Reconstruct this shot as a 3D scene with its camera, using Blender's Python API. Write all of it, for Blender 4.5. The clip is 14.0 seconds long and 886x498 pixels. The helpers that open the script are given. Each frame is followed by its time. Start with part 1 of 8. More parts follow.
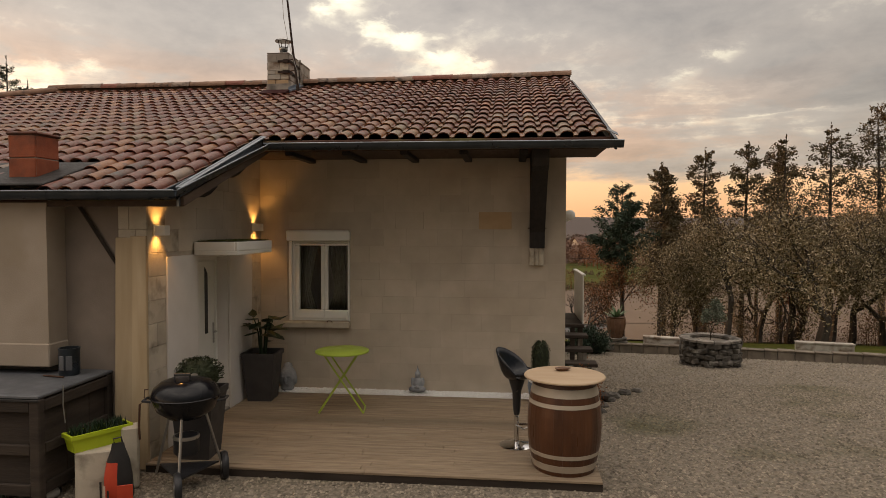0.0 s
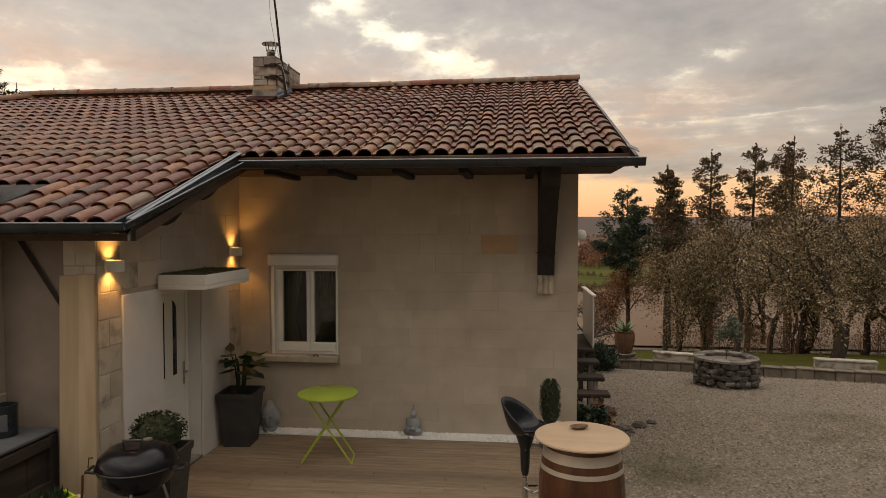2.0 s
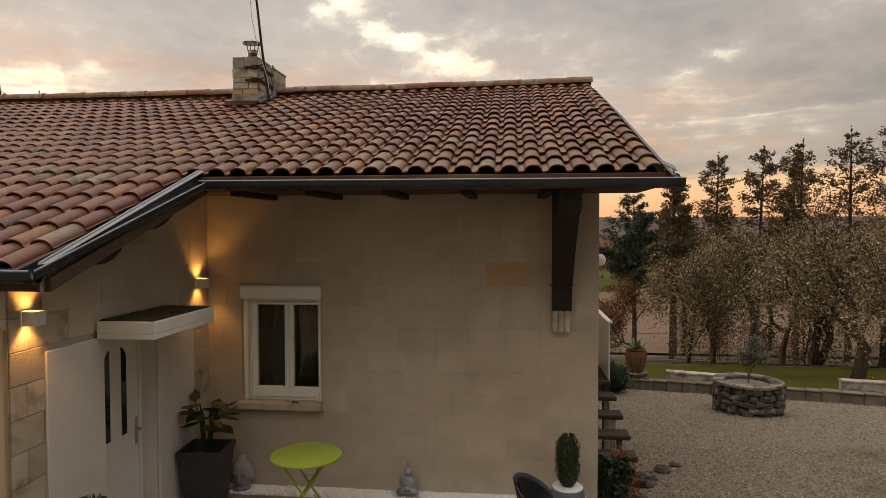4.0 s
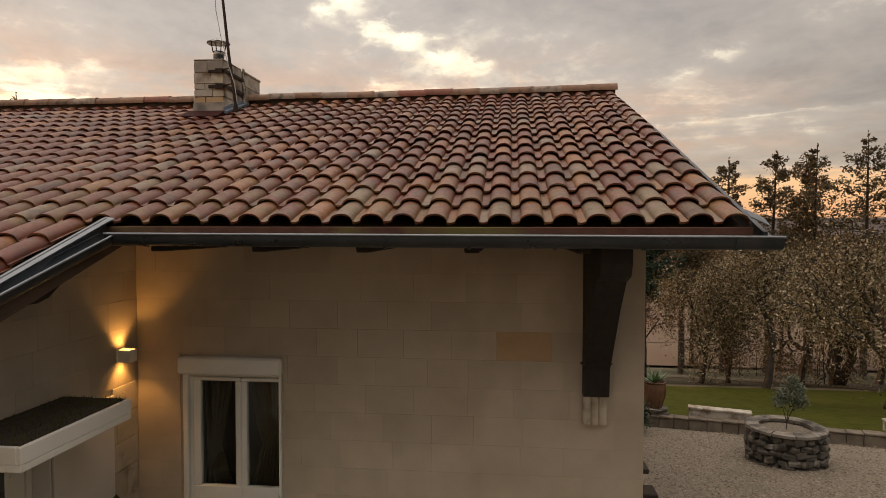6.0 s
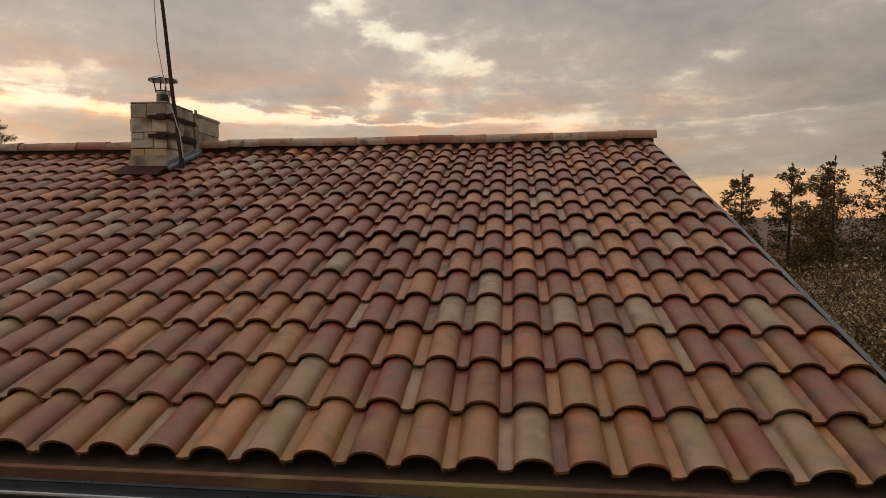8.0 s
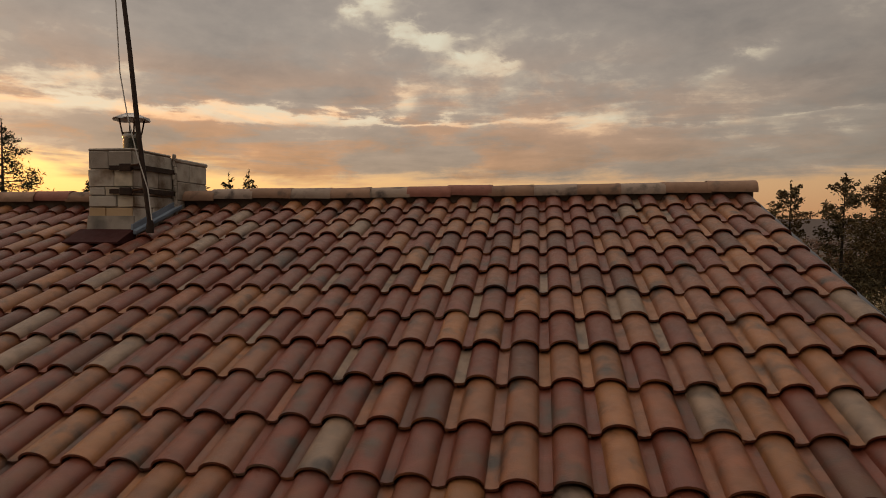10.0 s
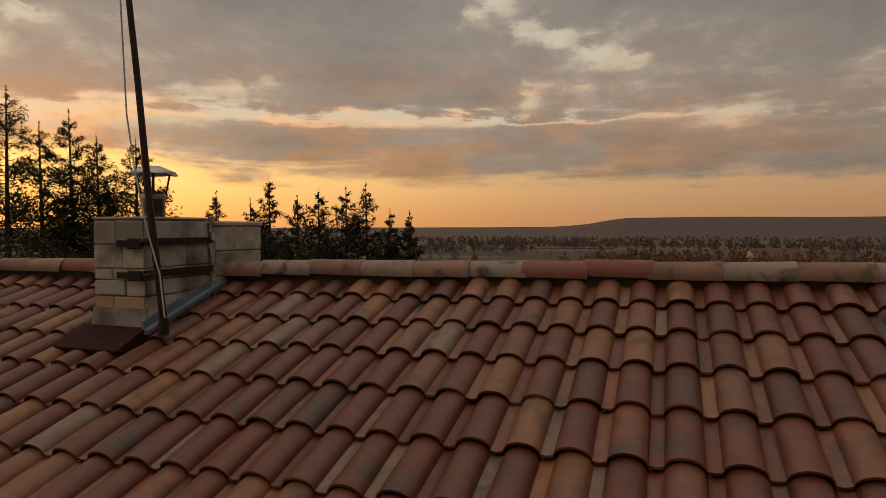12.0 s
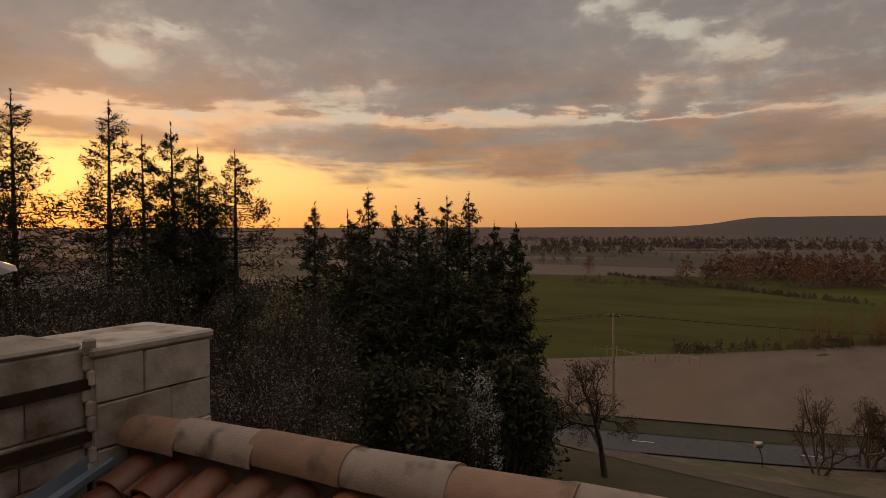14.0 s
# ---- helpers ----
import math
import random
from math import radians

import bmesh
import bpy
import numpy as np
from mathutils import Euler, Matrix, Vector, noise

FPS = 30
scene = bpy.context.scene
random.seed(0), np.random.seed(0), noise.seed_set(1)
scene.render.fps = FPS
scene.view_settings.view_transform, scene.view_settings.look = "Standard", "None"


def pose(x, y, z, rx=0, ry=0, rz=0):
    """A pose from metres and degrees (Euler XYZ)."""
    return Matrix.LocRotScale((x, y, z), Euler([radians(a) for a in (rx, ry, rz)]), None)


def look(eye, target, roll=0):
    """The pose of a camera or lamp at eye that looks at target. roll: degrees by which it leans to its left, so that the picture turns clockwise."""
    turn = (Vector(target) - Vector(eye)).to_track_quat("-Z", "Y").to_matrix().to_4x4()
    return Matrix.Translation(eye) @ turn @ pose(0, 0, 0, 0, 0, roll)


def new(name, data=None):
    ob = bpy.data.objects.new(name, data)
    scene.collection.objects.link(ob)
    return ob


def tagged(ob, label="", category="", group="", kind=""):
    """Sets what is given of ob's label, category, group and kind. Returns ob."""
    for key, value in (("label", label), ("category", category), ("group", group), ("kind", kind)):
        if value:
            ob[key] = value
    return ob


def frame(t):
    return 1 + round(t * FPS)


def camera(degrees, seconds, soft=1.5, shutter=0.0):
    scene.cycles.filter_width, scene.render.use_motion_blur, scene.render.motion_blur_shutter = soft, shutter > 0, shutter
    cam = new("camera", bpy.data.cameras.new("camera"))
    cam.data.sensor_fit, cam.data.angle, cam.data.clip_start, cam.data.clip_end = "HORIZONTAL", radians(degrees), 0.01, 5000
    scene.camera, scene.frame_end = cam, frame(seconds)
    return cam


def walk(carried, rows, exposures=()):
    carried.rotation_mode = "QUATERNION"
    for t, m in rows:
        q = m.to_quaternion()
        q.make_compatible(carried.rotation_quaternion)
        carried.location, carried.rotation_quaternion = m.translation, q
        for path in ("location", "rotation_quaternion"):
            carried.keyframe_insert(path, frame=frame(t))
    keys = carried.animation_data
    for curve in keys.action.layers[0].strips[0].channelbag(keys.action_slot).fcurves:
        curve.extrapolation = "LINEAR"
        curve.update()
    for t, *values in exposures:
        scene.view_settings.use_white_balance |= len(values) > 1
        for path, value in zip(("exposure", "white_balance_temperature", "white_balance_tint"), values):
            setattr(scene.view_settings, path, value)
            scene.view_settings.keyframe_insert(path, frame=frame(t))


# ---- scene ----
cam = camera(69.2, 14.0, soft=0.55)
PATH = [
    (0, (3.973, -9.677, 2.508), (3.766, -7.689, 2.441), 0.1),
    (1, (3.953, -9.233, 2.672), (3.741, -7.245, 2.604), 0.1),
    (1.5, (3.927, -8.985, 2.760), (3.718, -6.997, 2.693), 0.1),
    (2, (3.913, -8.707, 2.839), (3.702, -6.719, 2.771), 0.0),
    (3, (3.862, -8.118, 3.020), (3.651, -6.130, 2.953), -0.1),
    (5.5, (3.676, -6.275, 3.468), (3.468, -4.286, 3.402), 0.0),
    (6, (3.628, -5.737, 3.671), (3.419, -3.749, 3.604), 0.1),
    (6.5, (3.573, -5.228, 3.932), (3.367, -3.240, 3.865), 0.1),
    (7, (3.534, -4.734, 4.191), (3.329, -2.745, 4.125), 0.1),
    (7.5, (3.498, -4.235, 4.449), (3.290, -2.247, 4.382), 0.1),
    (8, (3.453, -3.758, 4.705), (3.243, -1.770, 4.638), 0.1),
    (10.5, (3.077, -1.544, 5.647), (2.733, 0.425, 5.581), 0.1),
    (11, (3.001, -1.038, 5.814), (2.585, 0.917, 5.748), -0.1),
    (11.5, (2.898, -0.444, 5.995), (2.382, 1.487, 5.929), -0.1),
    (12, (2.779, 0.155, 6.167), (2.116, 2.041, 6.100), -0.1),
    (12.5, (2.631, 0.791, 6.331), (1.828, 2.621, 6.264), 0.1),
    (13, (2.480, 1.404, 6.503), (1.566, 3.182, 6.437), 0.0),
    (13.3, (2.315, 1.842, 6.583), (1.364, 3.600, 6.517), -0.0),
    (13.5, (2.232, 2.143, 6.642), (1.262, 3.891, 6.575), -0.0),
    (14, (2.000, 2.790, 6.754), (1.019, 4.531, 6.687), -0.1),
]
walk(cam, [(t, look(eye, aim, roll)) for t, eye, aim, roll in PATH],
     exposures=[(0.0, 0.10, 6550, 10), (5.3, 0.09, 6620, 11), (6.8, 0.04, 6660, 11), (8.2, -0.32, 6800, 12), (10.3, -0.78, 7000, 13), (12.0, -1.05, 7050, 14), (14.0, -1.17, 6650, 16)])

# ---- world, sun, exposure ----
world = bpy.data.worlds.new("dusk_sky")
world.use_nodes = True
scene.world = world
SUN_AZ = 60.0   # degrees to the left of +y
# open patches between the clouds: azimuth (left of +y), elevation, half widths, depth
BREAKS = [(14.4, 19.0, 1.9, 1.3, 0.22), (11.8, 17.0, 1.5, 0.9, 0.18), (9.4, 16.0, 1.6, 0.8, 0.18), (6.6, 14.6, 1.9, 0.9, 0.20), (3.6, 13.8, 1.6, 0.7, 0.15),
          (-17.8, 14.0, 1.5, 1.0, 0.17), (-15.0, 12.6, 1.2, 0.7, 0.12), (-24.0, 7.3, 1.9, 0.6, 0.14), (-15.5, 7.4, 1.6, 0.5, 0.11), (-21.0, 10.6, 2.4, 0.6, 0.10),
          (12.0, 11.2, 1.5, 1.1, 0.15), (37.0, 11.6, 5.5, 1.1, 0.15),
          (55.5, 13.4, 2.6, 0.9, 0.11), (58.5, 14.4, 2.2, 0.5, 0.08), (62.0, 18.0, 1.4, 0.9, 0.08), (51.5, 15.4, 2.2, 0.7, 0.13), (62.0, 9.4, 4.5, 0.9, 0.16),
          (45.0, 16.2, 1.8, 1.0, 0.10), (52.0, 8.3, 6.0, 0.8, 0.14)]


def build_sky():
    nt = world.node_tree
    nt.nodes.clear()
    N, L = nt.nodes.new, nt.links.new

    def math_node(op, a, b=None, c=None, clamp=False):
        n = N("ShaderNodeMath")
        n.operation, n.use_clamp = op, clamp
        for k, v in enumerate((a, b, c)):
            if v is None:
                continue
            if isinstance(v, (int, float)):
                n.inputs[k].default_value = v
            else:
                L(v, n.inputs[k])
        return n.outputs[0]

    def mix(fac, a, b):
        n = N("ShaderNodeMix")
        n.data_type = "RGBA"
        for sock, v in ((n.inputs[0], fac), (n.inputs[6], a), (n.inputs[7], b)):
            if isinstance(v, (int, float)):
                sock.default_value = v
            elif isinstance(v, tuple):
                sock.default_value = (*v, 1)
            else:
                L(v, sock)
        return n.outputs[2]

    def ramp(fac, stops):
        n = N("ShaderNodeMapRange")
        n.interpolation_type = "SMOOTHSTEP"
        L(fac, n.inputs[0])
        n.inputs[1].default_value, n.inputs[2].default_value = stops
        return n.outputs[0]

    tc = N("ShaderNodeTexCoord")
    sep = N("ShaderNodeSeparateXYZ")
    L(tc.outputs["Generated"], sep.inputs[0])
    x, y, z = sep.outputs
    zc = math_node("MAXIMUM", z, 0.0)
    # closeness to the sunset
    sx, sy = -math.sin(radians(SUN_AZ)), math.cos(radians(SUN_AZ))
    dot = math_node("ADD", math_node("MULTIPLY", x, sx), math_node("MULTIPLY", y, sy))
    near = math_node("POWER", math_node("MAXIMUM", dot, 0.0), 5.0)
    # cloud field: clumps wider than high, flatter towards the horizon
    zz = math_node("POWER", zc, 0.7)
    comb = N("ShaderNodeCombineXYZ")
    L(x, comb.inputs[0])
    L(y, comb.inputs[1])
    L(math_node("MULTIPLY", zz, 1.9), comb.inputs[2])

    def noise(scale, detail, rough, off, stretch=(1, 1, 1), dist=0.0):
        m = N("ShaderNodeMapping")
        L(comb.outputs[0], m.inputs[0])
        m.inputs[1].default_value = off
        m.inputs[3].default_value = stretch
        n = N("ShaderNodeTexNoise")
        n.inputs["Scale"].default_value, n.inputs["Detail"].default_value = scale, detail
        n.inputs["Roughness"].default_value, n.inputs["Distortion"].default_value = rough, dist
        L(m.outputs[0], n.inputs[0])
        return n.outputs[0]

    big = noise(3.6, 6, 0.52, (3.1, 1.7, 0.4), (1, 1, 1), 0.2)
    fine = noise(9.0, 6, 0.60, (7.3, 4.2, 1.1), (1, 1, 1), 0.3)
    puff = noise(22.0, 6, 0.62, (1.3, 8.2, 2.3), (1, 1, 1), 0.3)
    # ragged azimuth and elevation, in degrees, for the open patches in the cloud
    az = math_node("MULTIPLY", math_node("ARCTAN2", math_node("MULTIPLY", x, -1.0), y), 57.2958)
    el = math_node("MULTIPLY", math_node("ARCSINE", z), 57.2958)
    az0, el0 = az, el
    low_el = math_node("SUBTRACT", 1.0, ramp(el0, (9.5, 15.0)))
    # long flat streaks near the horizon
    flat = N("ShaderNodeCombineXYZ")
    L(math_node("MULTIPLY", az0, 0.075), flat.inputs[0])
    L(math_node("MULTIPLY", el0, 0.62), flat.inputs[1])
    st = N("ShaderNodeTexNoise")
    st.inputs["Scale"].default_value, st.inputs["Detail"].default_value, st.inputs["Roughness"].default_value, st.inputs["Distortion"].default_value = 1.0, 7.0, 0.58, 0.5
    L(flat.outputs[0], st.inputs[0])
    streak = math_node("SUBTRACT", st.outputs[0], 0.5)
    az = math_node("ADD", az, math_node("MULTIPLY", math_node("SUBTRACT", fine, 0.5), 7.0))
    warp = math_node("SUBTRACT", 3.4, math_node("MULTIPLY", low_el, 2.2))
    el = math_node("ADD", el, math_node("MULTIPLY", math_node("SUBTRACT", puff, 0.5), warp))
    el = math_node("ADD", el, math_node("MULTIPLY", streak, 1.6))
    dens = math_node("ADD", math_node("ADD", math_node("MULTIPLY", big, 0.56), math_node("MULTIPLY", fine, 0.30)), math_node("MULTIPLY", puff, 0.14))
    dens = math_node("ADD", dens, math_node("MULTIPLY", math_node("MULTIPLY", streak, low_el), 0.30))
    # the long bright slit under the upper cloud deck
    slit = math_node("DIVIDE", math_node("SUBTRACT", math_node("ADD", el0, math_node("ADD", math_node("MULTIPLY", streak, 3.2), math_node("MULTIPLY", math_node("SUBTRACT", fine, 0.5), 3.4))), math_node("ADD", 8.5, math_node("MULTIPLY", ramp(az0, (-20.0, 20.0)), 0.9))), math_node("ADD", 0.28, math_node("MULTIPLY", ramp(az0, (0.0, 40.0)), 0.55)))
    slit = math_node("POWER", 2.718, math_node("MULTIPLY", math_node("MULTIPLY", slit, slit), -1.0))
    slit = math_node("MULTIPLY", slit, math_node("ADD", 0.07, math_node("MULTIPLY", ramp(az0, (-12.0, 24.0)), 0.15)))
    dens = math_node("SUBTRACT", dens, math_node("MULTIPLY", slit, ramp(big, (0.30, 0.52))))
    dens = math_node("ADD", 0.5, math_node("MULTIPLY", math_node("SUBTRACT", dens, 0.495), 1.3))
    bank = math_node("DIVIDE", math_node("SUBTRACT", el, 6.6), 1.7)
    dens = math_node("ADD", dens, math_node("MULTIPLY", math_node("POWER", 2.718, math_node("MULTIPLY", math_node("MULTIPLY", bank, bank), -1.0)), 0.045))
    for a0, e0, wa, we, amount in BREAKS:
        da = math_node("DIVIDE", math_node("SUBTRACT", az, a0), wa)
        de = math_node("DIVIDE", math_node("SUBTRACT", el, e0), we)
        rr = math_node("ADD", math_node("MULTIPLY", da, da), math_node("MULTIPLY", de, de))
        g = math_node("POWER", 2.718, math_node("MULTIPLY", rr, -1.0))
        dens = math_node("SUBTRACT", dens, math_node("MULTIPLY", g, amount))
    nish = N("ShaderNodeTexSky")
    nish.sky_type, nish.sun_disc = "NISHITA", False
    nish.sun_elevation, nish.sun_rotation = radians(2.0), radians(-SUN_AZ)
    nish_c = N("ShaderNodeVectorMath")
    nish_c.operation = "SCALE"
    L(nish.outputs[0], nish_c.inputs[0])
    nish_c.inputs[3].default_value = 0.04
    # clear sky: yellow at the sunset, peach elsewhere
    rise = ramp(el0, (0.0, 4.5))
    low = mix(near, mix(rise, (0.80, 0.42, 0.22), (0.90, 0.56, 0.31)), mix(rise, (1.95, 0.90, 0.24), (2.45, 1.44, 0.46)))
    cr = N("ShaderNodeValToRGB")
    el_ = cr.color_ramp.elements
    for i, (p, c) in enumerate(((0.28, (0.95, 0.92, 0.74)), (0.35, (0.84, 0.76, 0.60)), (0.405, (0.60, 0.53, 0.445)), (0.46, (0.465, 0.41, 0.365)), (0.53, (0.385, 0.343, 0.318)), (0.62, (0.315, 0.285, 0.272)), (0.80, (0.25, 0.228, 0.222)))):
        e = el_[i] if i < 2 else el_.new(0.5)
        e.position, e.color = p, (*c, 1)
    L(dens, cr.inputs[0])
    warm = N("ShaderNodeMix")
    warm.data_type, warm.blend_type = "RGBA", "MULTIPLY"
    flush = math_node("ADD", 0.25, math_node("MULTIPLY", ramp(noise(6.0, 5, 0.6, (2.2, 5.1, 0.0), (1, 1, 1.6), 0.3), (0.44, 0.60)), 0.75))
    L(math_node("MULTIPLY", flush, math_node("MULTIPLY", math_node("SUBTRACT", 1.0, ramp(zc, (0.09, 0.30))), ramp(dot, (-0.2, 0.9)))), warm.inputs[0])
    L(cr.outputs[0], warm.inputs[6])
    warm.inputs[7].default_value = (1.62, 0.96, 0.60, 1)
    foot = math_node("ADD", 4.3, math_node("MULTIPLY", ramp(az0, (34.0, 50.0)), 2.4))
    over = math_node("SUBTRACT", math_node("ADD", el0, math_node("ADD", math_node("MULTIPLY", streak, 4.5), math_node("MULTIPLY", math_node("SUBTRACT", fine, 0.5), 3.0))), foot)
    cover = ramp(over, (-0.8, 1.0))
    col = mix(cover, low, warm.outputs[2])
    # an overcast sky is brightest overhead and dims away from the sunset
    lum = math_node("MULTIPLY", math_node("ADD", 1.0, math_node("MULTIPLY", ramp(zc, (0.42, 0.84)), math_node("ADD", 1.95, math_node("MULTIPLY", ramp(y, (0.3, -0.6)), 0.85)))), math_node("ADD", 0.82, math_node("MULTIPLY", ramp(dot, (-0.1, 0.75)), 0.18)))
    back = math_node("MULTIPLY", math_node("SUBTRACT", 1.0, ramp(dot, (-0.48, -0.02))), math_node("SUBTRACT", 1.0, ramp(zc, (0.10, 0.60))))
    lum = math_node("MULTIPLY", lum, math_node("SUBTRACT", 1.0, math_node("MULTIPLY", back, 0.82)))
    # night comes up from the east
    east = math_node("ADD", math_node("MULTIPLY", x, 0.966), math_node("MULTIPLY", y, -0.259))
    night = math_node("MULTIPLY", ramp(east, (0.1, 0.95)), math_node("SUBTRACT", 1.0, ramp(zc, (0.25, 0.9))))
    lum = math_node("MULTIPLY", lum, math_node("SUBTRACT", 1.0, math_node("MULTIPLY", night, 0.62)))
    sc = N("ShaderNodeVectorMath")
    sc.operation = "SCALE"
    L(col, sc.inputs[0])
    L(lum, sc.inputs[3])
    col = sc.outputs[0]
    ground = mix(ramp(z, (-0.02, 0.0)), (0.10, 0.085, 0.06), col)
    add = N("ShaderNodeMix")
    add.data_type, add.blend_type = "RGBA", "ADD"
    add.inputs[0].default_value = 1.0
    L(ground, add.inputs[6])
    L(nish_c.outputs[0], add.inputs[7])
    bg = N("ShaderNodeBackground")
    bg.inputs[1].default_value = 1.13
    L(add.outputs[2], bg.inputs[0])
    out = N("ShaderNodeOutputWorld")
    L(bg.outputs[0], out.inputs[0])


build_sky()
sun = new("sun", bpy.data.lights.new("sun", "SUN"))
sun.data.energy, sun.data.angle, sun.data.color = 1.5, radians(6), (1.0, 0.45, 0.16)
sun.matrix_world = look((0, 0, 0), (math.sin(radians(SUN_AZ)), -math.cos(radians(SUN_AZ)), -0.06))

# ---- materials ----


def mat(name, c1, c2, scale=6.0, rough=0.75, metal=0.0, bump=0.25, bscale=80.0, c3=None, stain=1.2, cover=0.35,
        stretch=(1, 1, 1), rnd=0.0, palette=None, spec=0.4, coat=0.0):
    """Two-tone grain, a stain layer of its own shape, fine relief, and a shift of tone from piece to piece."""
    m = bpy.data.materials.new(name)
    m.use_nodes = True
    nt = m.node_tree
    N, L = nt.nodes.new, nt.links.new
    bsdf = nt.nodes["Principled BSDF"]
    geo, info = N("ShaderNodeNewGeometry"), N("ShaderNodeObjectInfo")
    mp = N("ShaderNodeMapping")
    L(geo.outputs["Position"], mp.inputs[0])
    mp.inputs[3].default_value = stretch

    def noise(s, d=4.0, off=0.0):
        n = N("ShaderNodeTexNoise")
        n.noise_dimensions = "4D"
        n.inputs["W"].default_value = off
        n.inputs["Scale"].default_value, n.inputs["Detail"].default_value = s, d
        L(mp.outputs[0], n.inputs[0])
        return n.outputs[0]

    def mix(fac, a, b, blend="MIX"):
        n = N("ShaderNodeMix")
        n.data_type, n.blend_type = "RGBA", blend
        for sock, v in ((n.inputs[0], fac), (n.inputs[6], a), (n.inputs[7], b)):
            if isinstance(v, (int, float)):
                sock.default_value = v
            elif isinstance(v, tuple):
                sock.default_value = (*v, 1)
            else:
                L(v, sock)
        return n.outputs[2]

    def span(fac, lo, hi, a=0.0, b=1.0):
        n = N("ShaderNodeMapRange")
        L(fac, n.inputs[0])
        for i, v in enumerate((lo, hi, a, b)):
            n.inputs[i + 1].default_value = v
        return n.outputs[0]

    add = N("ShaderNodeMath")
    add.operation = "ADD"
    L(info.outputs["Random"], add.inputs[0])
    L(geo.outputs["Random Per Island"], add.inputs[1])
    fr = N("ShaderNodeMath")
    fr.operation = "FRACT"
    L(add.outputs[0], fr.inputs[0])
    grain = span(noise(scale), 0.3, 0.7)
    if palette:
        cr = N("ShaderNodeValToRGB")
        steps = name.endswith("tile")
        cr.color_ramp.interpolation = "CONSTANT" if steps else "LINEAR"
        el = cr.color_ramp.elements
        for i, c in enumerate(palette):
            e = el[i] if i < 2 else el.new(0.5)
            e.position = i / (len(palette) - (0 if steps else 1))
            e.color = (*c, 1)
        L(fr.outputs[0], cr.inputs[0])
        n = N("ShaderNodeMix")
        n.data_type, n.blend_type = "RGBA", "MULTIPLY"
        n.inputs[0].default_value = 1.0
        L(cr.outputs[0], n.inputs[6])
        L(mix(grain, c1, c2), n.inputs[7])
        col = n.outputs[2]
    else:
        col = mix(grain, c1, c2)
    if c3:
        col = mix(span(noise(stain, 5.0, 3.0), 0.62 - cover * 0.4, 0.78 - cover * 0.3), col, c3)
    if rnd:
        hsv = N("ShaderNodeHueSaturation")
        L(span(fr.outputs[0], 0, 1, 1 - rnd, 1 + rnd), hsv.inputs["Value"])
        L(col, hsv.inputs["Color"])
        col = hsv.outputs[0]
    L(col, bsdf.inputs["Base Color"])
    bsdf.inputs["Metallic"].default_value = metal
    bsdf.inputs["Specular IOR Level"].default_value = spec
    bsdf.inputs["Coat Weight"].default_value = coat
    L(span(noise(scale * 2.3, 3, 1.0), 0.25, 0.75, max(rough - 0.1, 0.03), min(rough + 0.1, 1)), bsdf.inputs["Roughness"])
    if bump:
        b = N("ShaderNodeBump")
        b.inputs["Strength"].default_value, b.inputs["Distance"].default_value = bump, 0.01
        L(noise(bscale, 5.0, 2.0), b.inputs["Height"])
        L(b.outputs[0], bsdf.inputs["Normal"])
    return m


def glow(name, color, power):
    m = bpy.data.materials.new(name)
    m.use_nodes = True
    b = m.node_tree.nodes["Principled BSDF"]
    b.inputs["Emission Color"].default_value, b.inputs["Emission Strength"].default_value = (*color, 1), power
    return m


def glass_mat(name, tint=(0.9, 0.95, 0.95)):
    m = bpy.data.materials.new(name)
    m.use_nodes = True
    b = m.node_tree.nodes["Principled BSDF"]
    b.inputs["Base Color"].default_value = (*tint, 1)
    b.inputs["Transmission Weight"].default_value, b.inputs["Roughness"].default_value, b.inputs["IOR"].default_value = 1.0, 0.02, 1.45
    return m


TILE = mat("clay_tile", (0.63, 0.61, 0.60), (1.05, 1.02, 0.98), 11, 0.44, 0, 0.35, 130, (0.040, 0.028, 0.022), 6.0, 0.20, rnd=0.13, spec=0.55,
           palette=[(0.188, 0.052, 0.025), (0.239, 0.096, 0.040), (0.210, 0.081, 0.044), (0.259, 0.107, 0.041), (0.104, 0.032, 0.016), (0.224, 0.088, 0.040), (0.224, 0.151, 0.104), (0.217, 0.073, 0.032),
                    (0.133, 0.032, 0.016), (0.267, 0.115, 0.046), (0.168, 0.061, 0.035), (0.204, 0.143, 0.103), (0.245, 0.100, 0.041), (0.154, 0.037, 0.020), (0.252, 0.105, 0.041), (0.197, 0.098, 0.061)])
RIDGE = mat("ridge_tile", (0.74, 0.73, 0.72), (1.0, 0.98, 0.95), 9, 0.7, 0, 0.35, 120, (0.05, 0.038, 0.032), 7.0, 0.20, rnd=0.08,
            palette=[(0.262, 0.152, 0.098), (0.285, 0.172, 0.115)])
RIDGERED = mat("red_ridge_clay", (0.194, 0.071, 0.050), (0.255, 0.099, 0.069), 9, 0.7, 0, 0.35, 120, (0.079, 0.043, 0.034), 7.0, 0.12, rnd=0.1)
RIDGEPALE = mat("pale_ridge_clay", (0.240, 0.179, 0.141), (0.312, 0.239, 0.190), 9, 0.75, 0, 0.35, 120, (0.040, 0.030, 0.026), 8.0, 0.26, rnd=0.08)
STONE = mat("limestone", (0.430, 0.368, 0.290), (0.500, 0.435, 0.348), 3.0, 0.9, 0, 0.25, 60, (0.385, 0.325, 0.249), 1.1, 0.36, rnd=0.055)
MORTAR = mat("lime_mortar", (0.400, 0.345, 0.275), (0.460, 0.400, 0.325), 12, 0.95, 0, 0.4, 90)
